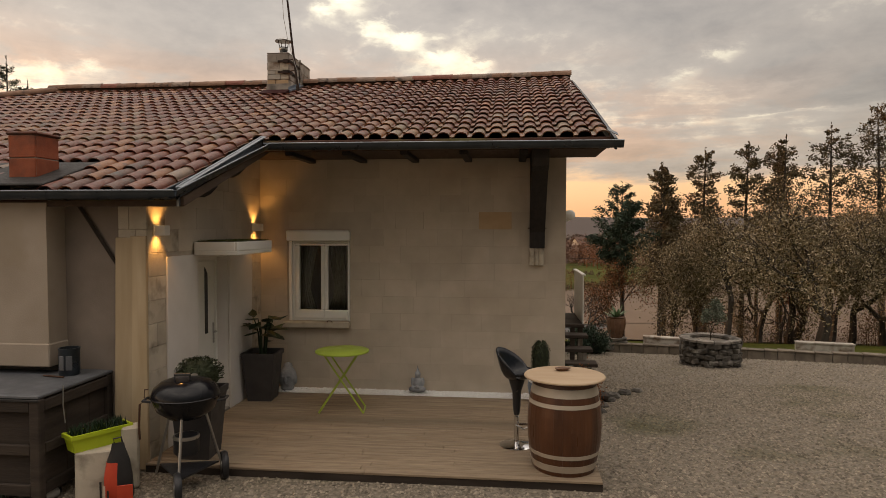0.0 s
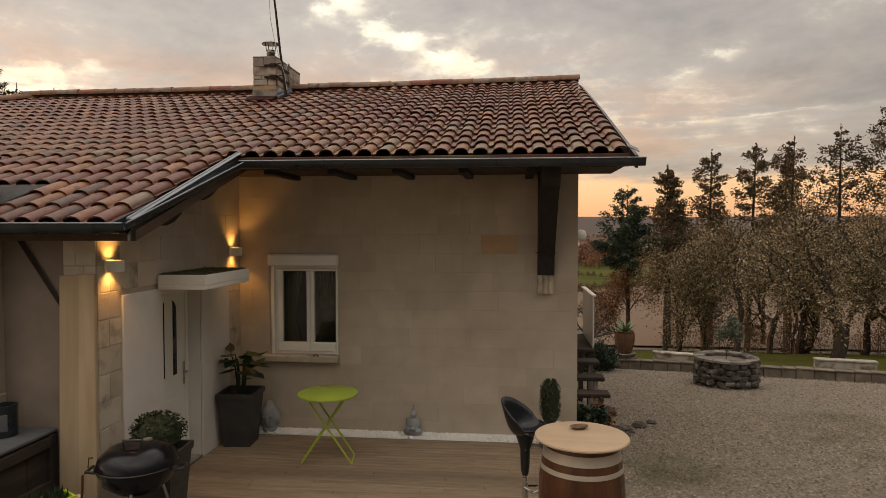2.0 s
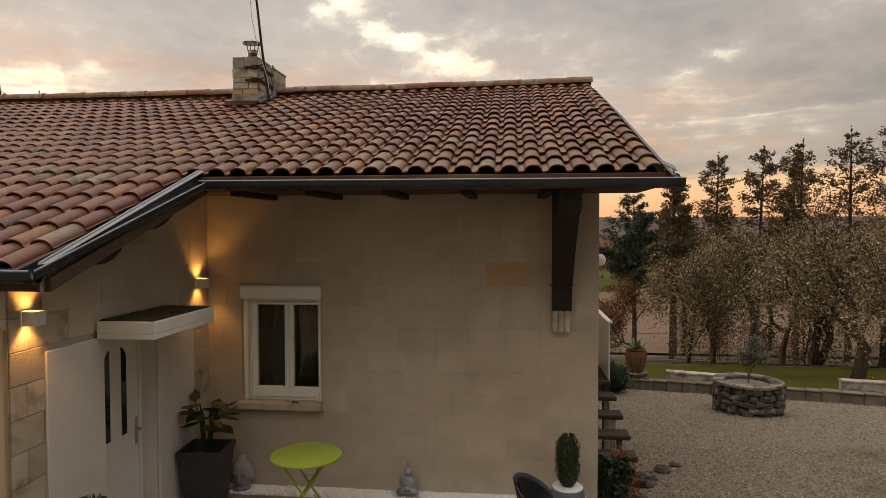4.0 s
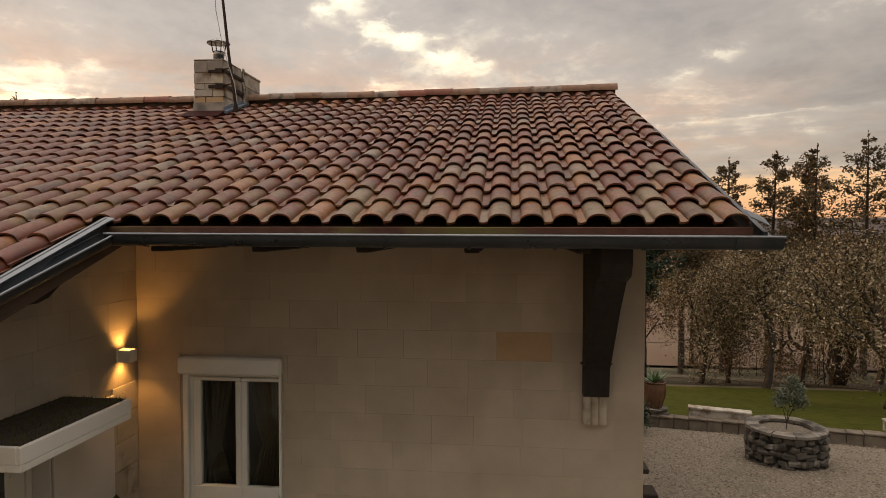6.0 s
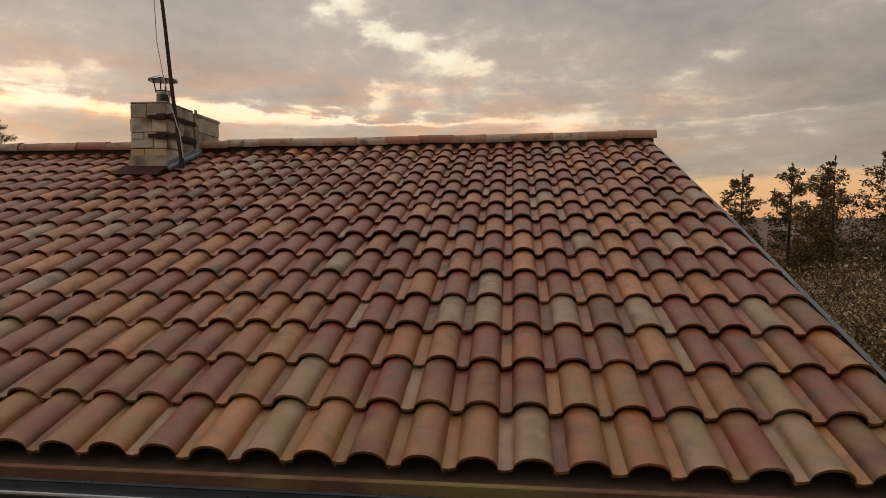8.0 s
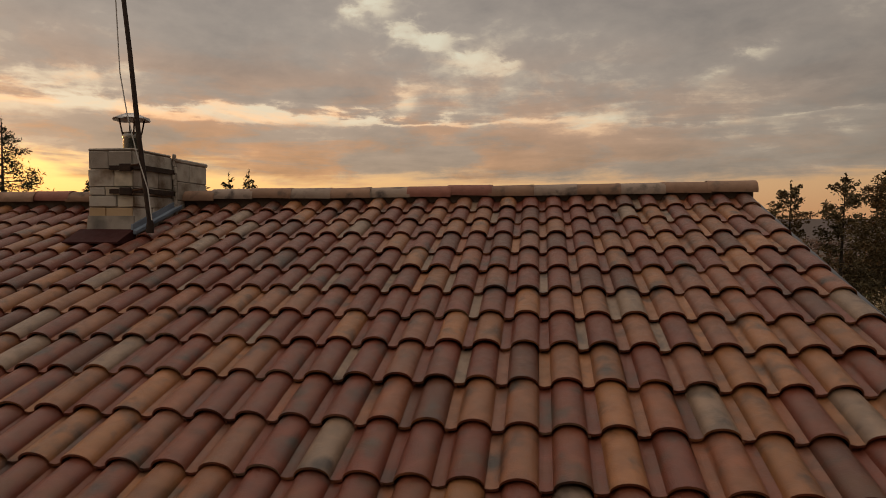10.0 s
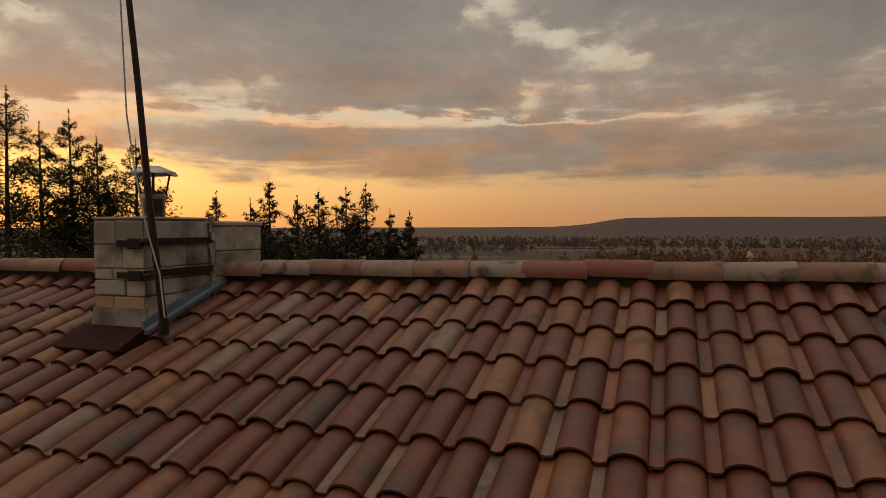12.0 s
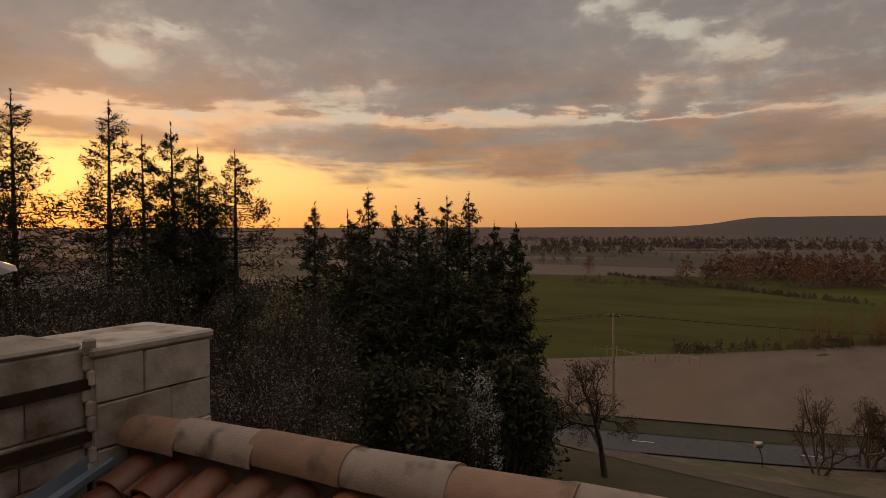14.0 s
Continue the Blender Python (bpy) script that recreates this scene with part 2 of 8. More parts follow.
QUOIN = mat("old_limestone", (0.40, 0.35, 0.28), (0.54, 0.48, 0.38), 4, 0.9, 0, 0.5, 45, (0.20, 0.17, 0.13), 4.0, 0.22, rnd=0.12)
OCHRE = mat("ochre_limestone", (0.40, 0.275, 0.155), (0.46, 0.33, 0.20), 5, 0.9, 0, 0.3, 60)
WHITE = mat("white_render", (0.600, 0.570, 0.536), (0.680, 0.650, 0.619), 2.5, 0.8, 0, 0.15, 90, (0.520, 0.480, 0.430), 0.9, 0.15)
PVC = mat("white_pvc", (0.70, 0.69, 0.65), (0.76, 0.75, 0.71), 3, 0.4, 0, 0.03, 40)
CREAM = mat("cream_render", (0.31, 0.255, 0.20), (0.38, 0.318, 0.255), 2.2, 0.9, 0, 0.25, 70, (0.29, 0.235, 0.17), 1.3, 0.22)
ANTHRA = mat("anthracite_metal", (0.045, 0.055, 0.065), (0.07, 0.08, 0.095), 5, 0.33, 0.7, 0.05, 60, (0.12, 0.12, 0.12), 2.0, 0.1)
ZINC = mat("grey_zinc", (0.17, 0.19, 0.215), (0.24, 0.26, 0.285), 4, 0.38, 0.85, 0.08, 50)
DARKWOOD = mat("dark_stained_timber", (0.012, 0.010, 0.009), (0.026, 0.020, 0.017), 14, 0.7, 0, 0.3, 60, stretch=(1, 1, 0.3))
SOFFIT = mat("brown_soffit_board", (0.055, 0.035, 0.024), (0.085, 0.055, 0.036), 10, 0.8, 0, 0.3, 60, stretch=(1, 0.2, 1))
FASCIA = mat("red_brown_fascia", (0.07, 0.030, 0.020), (0.11, 0.05, 0.032), 8, 0.8, 0, 0.3, 60, (0.14, 0.13, 0.04), 1.5, 0.3)
DECK = mat("weathered_decking", (0.176, 0.127, 0.082), (0.308, 0.236, 0.160), 22, 0.75, 0, 0.6, 70, (0.160, 0.117, 0.076), 1.6, 0.3, stretch=(0.08, 1, 1), rnd=0.07)
PALEWOOD = mat("pale_planks", (0.336, 0.248, 0.144), (0.432, 0.336, 0.216), 9, 0.8, 0, 0.3, 60, (0.240, 0.168, 0.096), 2.0, 0.2, stretch=(1, 1, 0.12), rnd=0.08)
PALLET = mat("old_pallet_wood", (0.022, 0.016, 0.012), (0.060, 0.044, 0.033), 9, 0.85, 0, 0.45, 60, (0.045, 0.033, 0.024), 2.2, 0.25, stretch=(0.2, 0.2, 1), rnd=0.2)
OAK = mat("barrel_oak", (0.050, 0.019, 0.009), (0.110, 0.044, 0.019), 8, 0.36, 0, 0.25, 60, (0.09, 0.04, 0.018), 2.0, 0.2, stretch=(1, 1, 0.15), rnd=0.06)
PLY = mat("round_pine_top", (0.405, 0.290, 0.185), (0.484, 0.361, 0.242), 6, 0.6, 0, 0.15, 60, stretch=(0.3, 1, 1), rnd=0.05)
HOOP = mat("galvanised_hoop", (0.42, 0.36, 0.29), (0.52, 0.46, 0.38), 5, 0.5, 0.4, 0.08, 60)
LIME = mat("lime_lacquer", (0.306, 0.399, 0.043), (0.357, 0.451, 0.060), 4, 0.4, 0, 0.04, 60)
LIMEPOT = mat("lime_plastic", (0.42, 0.52, 0.02), (0.50, 0.60, 0.03), 4, 0.45, 0, 0.04, 60)
BLACK = mat("black_enamel", (0.006, 0.006, 0.008), (0.010, 0.010, 0.012), 4, 0.2, 0, 0.02, 60, spec=0.28)
PLASTIC = mat("black_plastic", (0.014, 0.014, 0.016), (0.025, 0.025, 0.028), 5, 0.4, 0, 0.05, 60)
STOOLBLUE = mat("black_gloss_shell", (0.006, 0.007, 0.010), (0.010, 0.012, 0.016), 4, 0.15, 0, 0.0, 60, spec=0.35)
POT = mat("dark_planter", (0.035, 0.032, 0.032), (0.055, 0.05, 0.048), 5, 0.6, 0, 0.12, 70)
CHROME = mat("chrome", (0.6, 0.6, 0.6), (0.7, 0.7, 0.7), 4, 0.12, 1.0, 0.0, 40)
STEEL = mat("dull_steel", (0.32, 0.31, 0.30), (0.45, 0.44, 0.42), 6, 0.35, 0.9, 0.08, 60)
FLUE = mat("dark_flue_metal", (0.10, 0.095, 0.09), (0.17, 0.16, 0.15), 8, 0.24, 0.95, 0.06, 60)
RUST = mat("rusty_iron", (0.05, 0.024, 0.014), (0.10, 0.05, 0.028), 14, 0.8, 0.3, 0.4, 80, rnd=0.1)
OLDIRON = mat("blackened_iron", (0.020, 0.012, 0.009), (0.045, 0.024, 0.016), 14, 0.75, 0.3, 0.4, 80)
POLE = mat("rusty_mast", (0.025, 0.016, 0.013), (0.05, 0.03, 0.022), 12, 0.6, 0.5, 0.2, 80)
CABLE = mat("pale_cable", (0.45, 0.43, 0.40), (0.55, 0.53, 0.50), 6, 0.5, 0, 0.0, 60)
WHITEWASH = mat("whitewashed_block", (0.34, 0.305, 0.26), (0.48, 0.44, 0.385), 5, 0.9, 0, 0.6, 40, (0.15, 0.105, 0.07), 4.2, 0.40, rnd=0.16)
BLUEFOIL = mat("lead_flashing", (0.13, 0.165, 0.215), (0.19, 0.235, 0.295), 6, 0.5, 0.3, 0.15, 60)
LEADRED = mat("painted_flashing", (0.030, 0.008, 0.008), (0.046, 0.013, 0.012), 6, 0.8, 0.0, 0.15, 60, spec=0.15)
BRICKDARK = mat("sooty_brick", (0.10, 0.040, 0.026), (0.15, 0.062, 0.040), 8, 0.85, 0, 0.4, 70, (0.05, 0.035, 0.03), 4, 0.35)
BRICKRED = mat("red_brick", (0.24, 0.062, 0.028), (0.33, 0.095, 0.045), 8, 0.85, 0, 0.4, 70, (0.10, 0.05, 0.035), 2.5, 0.25, rnd=0.1)
CEMENT = mat("old_cement", (0.24, 0.21, 0.18), (0.34, 0.30, 0.26), 6, 0.9, 0, 0.5, 60, (0.10, 0.09, 0.08), 3, 0.3)
TAR = mat("black_tar", (0.012, 0.011, 0.011), (0.035, 0.032, 0.03), 9, 0.7, 0, 0.5, 50)
SLAB = mat("grey_slab", (0.075, 0.078, 0.086), (0.125, 0.13, 0.14), 4, 0.55, 0, 0.2, 60, (0.13, 0.13, 0.14), 2, 0.2)
STATUE = mat("grey_cast_stone", (0.20, 0.21, 0.225), (0.36, 0.37, 0.38), 9, 0.85, 0, 0.4, 70, (0.11, 0.115, 0.125), 6, 0.3)
PEBBLE = mat("white_pebble", (0.76, 0.75, 0.72), (0.85, 0.84, 0.82), 30, 0.7, 0, 0.1, 90, rnd=0.12)
# wing front render, its tone darkened for the shade under the low eave
WINGWALL = mat("eave_shade_render", (0.18, 0.145, 0.118), (0.25, 0.205, 0.168), 2.5, 0.9, 0, 0.3, 60, (0.19, 0.15, 0.12), 1.2, 0.3)
GRAVEL = mat("limestone_gravel", (0.095, 0.078, 0.058), (0.26, 0.22, 0.17), 22, 0.95, 0, 0.9, 34, (0.075, 0.072, 0.034), 0.5, 0.22)
CHIP = mat("gravel_chips", (0.14, 0.117, 0.088), (0.305, 0.258, 0.198), 30, 0.95, 0, 0.2, 90, (0.115, 0.105, 0.055), 0.5, 0.20, rnd=0.42)
DRYSTONE = mat("dark_rubble_stone", (0.043, 0.038, 0.032), (0.119, 0.106, 0.089), 8, 0.9, 0, 0.6, 40, (0.255, 0.238, 0.212), 4.0, 0.18, rnd=0.25)
RIMSTONE = mat("pale_rim_stone", (0.17, 0.152, 0.128), (0.29, 0.26, 0.225), 6, 0.9, 0, 0.6, 50, (0.055, 0.05, 0.042), 4, 0.45, rnd=0.15)
KERB = mat("kerb_stone", (0.125, 0.101, 0.078), (0.203, 0.168, 0.129), 5, 0.9, 0, 0.5, 50, (0.117, 0.098, 0.078), 2, 0.3, rnd=0.13)
ROUGH = mat("rough_grass", (0.019, 0.022, 0.009), (0.036, 0.037, 0.014), 1.2, 0.95, 0, 0.8, 20, (0.051, 0.041, 0.023), 0.3, 0.35)
GRASS = mat("lawn_turf", (0.038, 0.044, 0.006), (0.068, 0.071, 0.012), 3.0, 0.95, 0, 0.8, 30, (0.082, 0.073, 0.016), 0.35, 0.25, spec=0.06)
BLADE = mat("grass_blades", (0.032, 0.045, 0.008), (0.064, 0.075, 0.015), 5, 0.9, 0, 0.0, 30, rnd=0.3, spec=0.08)
EARTH = mat("bare_earth", (0.10, 0.075, 0.05), (0.16, 0.125, 0.085), 2, 0.95, 0, 0.7, 12, (0.07, 0.075, 0.03), 0.4, 0.4)
SOIL = mat("ploughed_field", (0.135, 0.101, 0.080), (0.185, 0.142, 0.112), 0.35, 0.95, 0, 0.8, 4, (0.175, 0.125, 0.087), 0.05, 0.3, stretch=(1, 0.25, 1), spec=0.08)
CROP = mat("green_field", (0.043, 0.047, 0.009), (0.070, 0.071, 0.016), 0.15, 0.95, 0, 0.6, 3, (0.085, 0.095, 0.022), 0.025, 0.3, stretch=(0.4, 1, 1), spec=0.06)
ASPHALT = mat("asphalt", (0.05, 0.05, 0.052), (0.075, 0.075, 0.078), 3, 0.8, 0, 0.4, 40)
PAINT = mat("road_paint", (0.6, 0.6, 0.58), (0.7, 0.7, 0.68), 8, 0.7)
TRACK = mat("gravel_track", (0.061, 0.049, 0.035), (0.097, 0.079, 0.057), 1.2, 0.95, 0, 0.7, 18, (0.072, 0.068, 0.032), 0.6, 0.35)
BARK = mat("dark_bark", (0.028, 0.022, 0.017), (0.065, 0.052, 0.04), 9, 0.95, 0, 0.6, 30, stretch=(1, 1, 0.25))
NEEDLE = mat("conifer_needles", (0.024, 0.029, 0.012), (0.052, 0.056, 0.022), 1.2, 0.9, 0, 0.0, 30, (0.085, 0.055, 0.022), 0.5, 0.15, rnd=0.35)
CEDAR = mat("blue_green_needles", (0.022, 0.038, 0.024), (0.045, 0.068, 0.042), 1.2, 0.9, 0, 0.0, 30, rnd=0.3)
PINEWARM = mat("brown_green_needles", (0.055, 0.046, 0.022), (0.12, 0.088, 0.042), 1.0, 0.9, 0, 0.0, 30, (0.13, 0.07, 0.03), 0.5, 0.25, rnd=0.3)
BLOSSOM = mat("spring_leaf_and_blossom", (0.9, 0.9, 0.9), (1.1, 1.1, 1.1), 2, 0.9, 0, 0.0, 30,
              palette=[(0.064, 0.049, 0.019), (0.122, 0.095, 0.040), (0.086, 0.067, 0.027), (0.165, 0.128, 0.056), (0.436, 0.364, 0.246), (0.136, 0.102, 0.043), (0.208, 0.160, 0.079), (0.094, 0.073, 0.032), (0.549, 0.479, 0.364), (0.144, 0.095, 0.038)])
ORCHLEAF = mat("olive_brown_spring_leaf", (0.9, 0.9, 0.9), (1.1, 1.1, 1.1), 2, 0.9, 0, 0.0, 30,
               palette=[(0.063, 0.049, 0.021), (0.109, 0.084, 0.035), (0.156, 0.111, 0.049), (0.085, 0.062, 0.026), (0.148, 0.084, 0.032), (0.117, 0.091, 0.041), (0.380, 0.320, 0.218)])
PLUM = mat("dark_plum_leaf_and_blossom", (0.9, 0.9, 0.9), (1.1, 1.1, 1.1), 2, 0.9, 0, 0.0, 30,
           palette=[(0.045, 0.026, 0.016), (0.072, 0.040, 0.024), (0.048, 0.030, 0.019), (0.088, 0.050, 0.030), (0.040, 0.031, 0.017), (0.064, 0.038, 0.025), (0.048, 0.029, 0.019), (0.032, 0.022, 0.014), (0.34, 0.29, 0.25)])
WHITEFLOWER = mat("white_blossom", (0.40, 0.38, 0.35), (0.60, 0.57, 0.53), 3, 0.9, 0, 0.0, 30, rnd=0.3)
RUSSET = mat("russet_leaf", (0.17, 0.055, 0.02), (0.26, 0.10, 0.035), 2, 0.9, 0, 0.0, 30, rnd=0.35)
COPPER = mat("copper_and_green_leaf", (0.9, 0.9, 0.9), (1.1, 1.1, 1.1), 2, 0.9, 0, 0.0, 30,
             palette=[(0.12, 0.040, 0.016), (0.20, 0.075, 0.028), (0.045, 0.045, 0.018), (0.15, 0.055, 0.02), (0.06, 0.055, 0.022), (0.24, 0.10, 0.04)])
BURNT = mat("rusty_orange_bush", (0.15, 0.06, 0.025), (0.24, 0.10, 0.04), 2, 0.95, rnd=0.3)
UNDER = mat("russet_undergrowth", (0.07, 0.040, 0.020), (0.12, 0.062, 0.028), 2, 0.95, 0, 0.0, 30, (0.05, 0.045, 0.02), 0.5, 0.4, rnd=0.3)
TWIG = mat("bare_twigs", (0.075, 0.05, 0.035), (0.14, 0.095, 0.06), 2, 0.95, 0, 0.0, 30, rnd=0.25)
# far woods: the mauve paling of distance haze is in these base colours
FARWOOD = mat("hazed_far_wood", (0.15, 0.108, 0.092), (0.19, 0.138, 0.118), 0.02, 0.95, 0, 0.0, 3, (0.13, 0.106, 0.086), 0.006, 0.3, rnd=0.08)
FARHILL = mat("hazed_hillside_wood", (0.20, 0.155, 0.135), (0.24, 0.188, 0.164), 0.01, 0.95, 0, 0.0, 3, rnd=0.06)
FARBROWN = mat("hazed_warm_wood", (0.19, 0.112, 0.080), (0.245, 0.145, 0.104), 0.03, 0.95, 0, 0.0, 3, (0.165, 0.126, 0.092), 0.012, 0.3, rnd=0.12)
LEAF = mat("green_leaf", (0.009, 0.022, 0.009), (0.022, 0.042, 0.016), 8, 0.45, 0, 0.05, 60, rnd=0.3)
BOX = mat("box_leaf", (0.016, 0.024, 0.009), (0.036, 0.046, 0.018), 14, 0.7, 0, 0.0, 60, rnd=0.35)
AGAVE = mat("agave_leaf", (0.09, 0.15, 0.07), (0.16, 0.23, 0.12), 8, 0.5, 0, 0.05, 60, rnd=0.2)
OLIVE = mat("olive_leaf", (0.09, 0.11, 0.07), (0.16, 0.18, 0.13), 6, 0.7, 0, 0.0, 60, rnd=0.3)
TERRA = mat("brown_glazed_urn", (0.11, 0.055, 0.03), (0.17, 0.09, 0.05), 7, 0.45, 0, 0.15, 60)
SOILPOT = mat("potting_soil", (0.03, 0.022, 0.016), (0.055, 0.04, 0.03), 20, 0.95, 0, 0.6, 60)
GLASS = glass_mat("window_glass")
DARKGLASS = mat("dark_door_glass", (0.012, 0.014, 0.017), (0.018, 0.02, 0.024), 3, 0.08, 0, 0.0, 40, spec=0.6)
CURTAIN = mat("thin_curtain", (0.10, 0.085, 0.055), (0.17, 0.14, 0.09), 9, 0.9, 0, 0.1, 60)
BAGRED = mat("red_paper_sack", (0.45, 0.045, 0.02), (0.55, 0.075, 0.03), 5, 0.55, 0, 0.2, 30)
BAGBLACK = mat("black_paper_sack", (0.014, 0.013, 0.013), (0.026, 0.024, 0.024), 5, 0.5, 0, 0.2, 30)
LETTER = mat("pale_print", (0.55, 0.45, 0.36), (0.6, 0.5, 0.4), 5, 0.6, 0, 0.0, 30)
ROOFFAR = mat("far_clay_roof", (0.12, 0.075, 0.055), (0.17, 0.10, 0.075), 0.8, 0.9, rnd=0.2)
WALLFAR = mat("far_house_wall", (0.40, 0.36, 0.30), (0.50, 0.45, 0.38), 0.8, 0.9, rnd=0.1)
WARMGLOW = glow("warm_lamp_lens", (1.0, 0.52, 0.14), 14.0)


def moss_on_tiles():
    """Olive moss in blotches, thickest towards the eave where the roof stays wet."""
    nt = TILE.node_tree
    N, L = nt.nodes.new, nt.links.new
    bsdf = nt.nodes["Principled BSDF"]
    old = bsdf.inputs["Base Color"].links[0].from_socket
    geo, sep, n = N("ShaderNodeNewGeometry"), N("ShaderNodeSeparateXYZ"), N("ShaderNodeTexNoise")
    L(geo.outputs["Position"], sep.inputs[0])
    L(geo.outputs["Position"], n.inputs[0])
    n.inputs["Scale"].default_value, n.inputs["Detail"].default_value = 4.5, 6.0
    a, b, c, mx = N("ShaderNodeMapRange"), N("ShaderNodeMapRange"), N("ShaderNodeMath"), N("ShaderNodeMix")
    L(sep.outputs[1], a.inputs[0])
    for i, v in enumerate((1.0, -1.2, 0.06, 0.62)):
        a.inputs[i + 1].default_value = v
    low = N("ShaderNodeMapRange")
    low.inputs[1].default_value, low.inputs[2].default_value, low.inputs[3].default_value = -1.34, -1.26, 0.12
    L(sep.outputs[1], low.inputs[0])
    both = N("ShaderNodeMath")
    both.operation = "MULTIPLY"
    L(a.outputs[0], both.inputs[0])
    L(low.outputs[0], both.inputs[1])
    L(n.outputs[0], b.inputs[0])
    b.inputs[1].default_value, b.inputs[2].default_value = 0.44, 0.62
    c.operation = "MULTIPLY"
    L(both.outputs[0], c.inputs[0])
    L(b.outputs[0], c.inputs[1])
    mx.data_type = "RGBA"
    L(c.outputs[0], mx.inputs[0])
    L(old, mx.inputs[6])
    mx.inputs[7].default_value = (0.150, 0.100, 0.026, 1)
    L(mx.outputs[2], bsdf.inputs["Base Color"])


moss_on_tiles()

# ---- mesh helpers ----


class Shape:
    """Vertices and faces of one mesh, filled by simple solids."""

    def __init__(self):
        self.v, self.f = [], []

    def add(self, verts, faces):
        o = len(self.v)
        self.v += [tuple(p) for p in verts]
        self.f += [tuple(i + o for i in q) for q in faces]
        return self

    def box(self, x0, x1, y0, y1, z0, z1, c=0.0, m=None):
        """A box with chamfered edges."""
        lo, hi = (min(x0, x1), min(y0, y1), min(z0, z1)), (max(x0, x1), max(y0, y1), max(z0, z1))
        c = min(c, *[(h - l) * 0.45 for l, h in zip(lo, hi)])
        verts, idx = [], {}
        for sx in (0, 1):
            for sy in (0, 1):
                for sz in (0, 1):
                    s = (sx, sy, sz)
                    p = [hi[i] if s[i] else lo[i] for i in range(3)]
                    for ax in range(3):
                        q = list(p)
                        for o in range(3):
                            if o != ax:
                                q[o] += -c if s[o] else c
                        idx[s, ax] = len(verts)
                        verts.append(q)
        if c <= 0:
            verts = [[hi[i] if s[i] else lo[i] for i in range(3)] for s in [(a, b, d) for a in (0, 1) for b in (0, 1) for d in (0, 1)]]
            faces = [(0, 1, 3, 2), (4, 6, 7, 5), (0, 4, 5, 1), (2, 3, 7, 6), (0, 2, 6, 4), (1, 5, 7, 3)]
        else:
            faces = []
            for ax in range(3):
                a, b = [i for i in range(3) if i != ax]
                for s in (0, 1):
                    loop = []
                    for u, w in ((0, 0), (1, 0), (1, 1), (0, 1)):
                        k = [0, 0, 0]
                        k[ax], k[a], k[b] = s, u, w
                        loop.append(idx[tuple(k), ax])
                    if (s == 1) != (ax != 1):
                        loop.reverse()
                    faces.append(tuple(loop))
                for u in (0, 1):
                    for w in (0, 1):
                        k0, k1 = [0, 0, 0], [0, 0, 0]
                        k0[a], k0[b], k1[a], k1[b], k1[ax] = u, w, u, w, 1
                        k0, k1 = tuple(k0), tuple(k1)
                        q = (idx[k0, a], idx[k1, a], idx[k1, b], idx[k0, b])
                        if ((u == w) == (ax != 1)):
                            q = q[::-1]
                        faces.append(q)
            for s in [(a, b, d) for a in (0, 1) for b in (0, 1) for d in (0, 1)]:
                t = (idx[s, 0], idx[s, 1], idx[s, 2])
                faces.append(t if sum(s) % 2 else t[::-1])
        if m is not None:
            verts = [m @ Vector(p) for p in verts]
        return self.add(verts, faces)

    def lathe(self, profile, cx=0, cy=0, seg=20, m=None, a0=0.0, a1=360.0):
        """Turns (radius, height) pairs round an upright axis."""
        full = abs(a1 - a0) >= 359.9
        n = seg if full else seg + 1
        verts, faces = [], []
        for r, z in profile:
            for k in range(n):
                a = radians(a0 + (a1 - a0) * k / seg)
                p = Vector((cx + r * math.cos(a), cy + r * math.sin(a), z))
                verts.append(m @ p if m is not None else p)
        for i in range(len(profile) - 1):
            for k in range(seg):
                a, b = i * n + k, i * n + (k + 1) % n
                faces.append((a, b, b + n, a + n))
        if full:
            if profile[0][0] > 1e-4:
                faces.append(tuple(range(seg))[::-1])
            if profile[-1][0] > 1e-4:
                o = (len(profile) - 1) * n
                faces.append(tuple(range(o, o + seg)))
        return self.add(verts, faces)

    def tube(self, pts, radii, seg=6, caps=True):
        """A round bar along points, with one radius or one a point."""
        pts = [Vector(p) for p in pts]
        if isinstance(radii, (int, float)):
            radii = [radii] * len(pts)
        verts, faces = [], []
        for i, p in enumerate(pts):
            d = (pts[min(i + 1, len(pts) - 1)] - pts[max(i - 1, 0)]).normalized()
            u = d.cross(Vector((0, 0, 1)) if abs(d.z) < 0.9 else Vector((1, 0, 0))).normalized()
            w = d.cross(u)
            for k in range(seg):
                a = math.tau * k / seg
                verts.append(p + (u * math.cos(a) + w * math.sin(a)) * radii[i])
        for i in range(len(pts) - 1):
            for k in range(seg):
                a, b = i * seg + k, i * seg + (k + 1) % seg
                faces.append((a, b, b + seg, a + seg))
        if caps:
            faces.append(tuple(range(seg))[::-1])
            o = (len(pts) - 1) * seg
            faces.append(tuple(range(o, o + seg)))
        return self.add(verts, faces)

    def prism(self, outline, axis, a, b):
        """An outline in the plane across axis, drawn out from a to b."""
        n = len(outline)
        at = {"x": lambda p, t: (t, p[0], p[1]), "y": lambda p, t: (p[0], t, p[1]), "z": lambda p, t: (p[0], p[1], t)}[axis]
        verts = [at(p, a) for p in outline] + [at(p, b) for p in outline]
        faces = [tuple(range(n)), tuple(range(n, 2 * n))[::-1]] + [(i, (i + 1) % n, (i + 1) % n + n, i + n) for i in range(n)]
        return self.add(verts, faces)

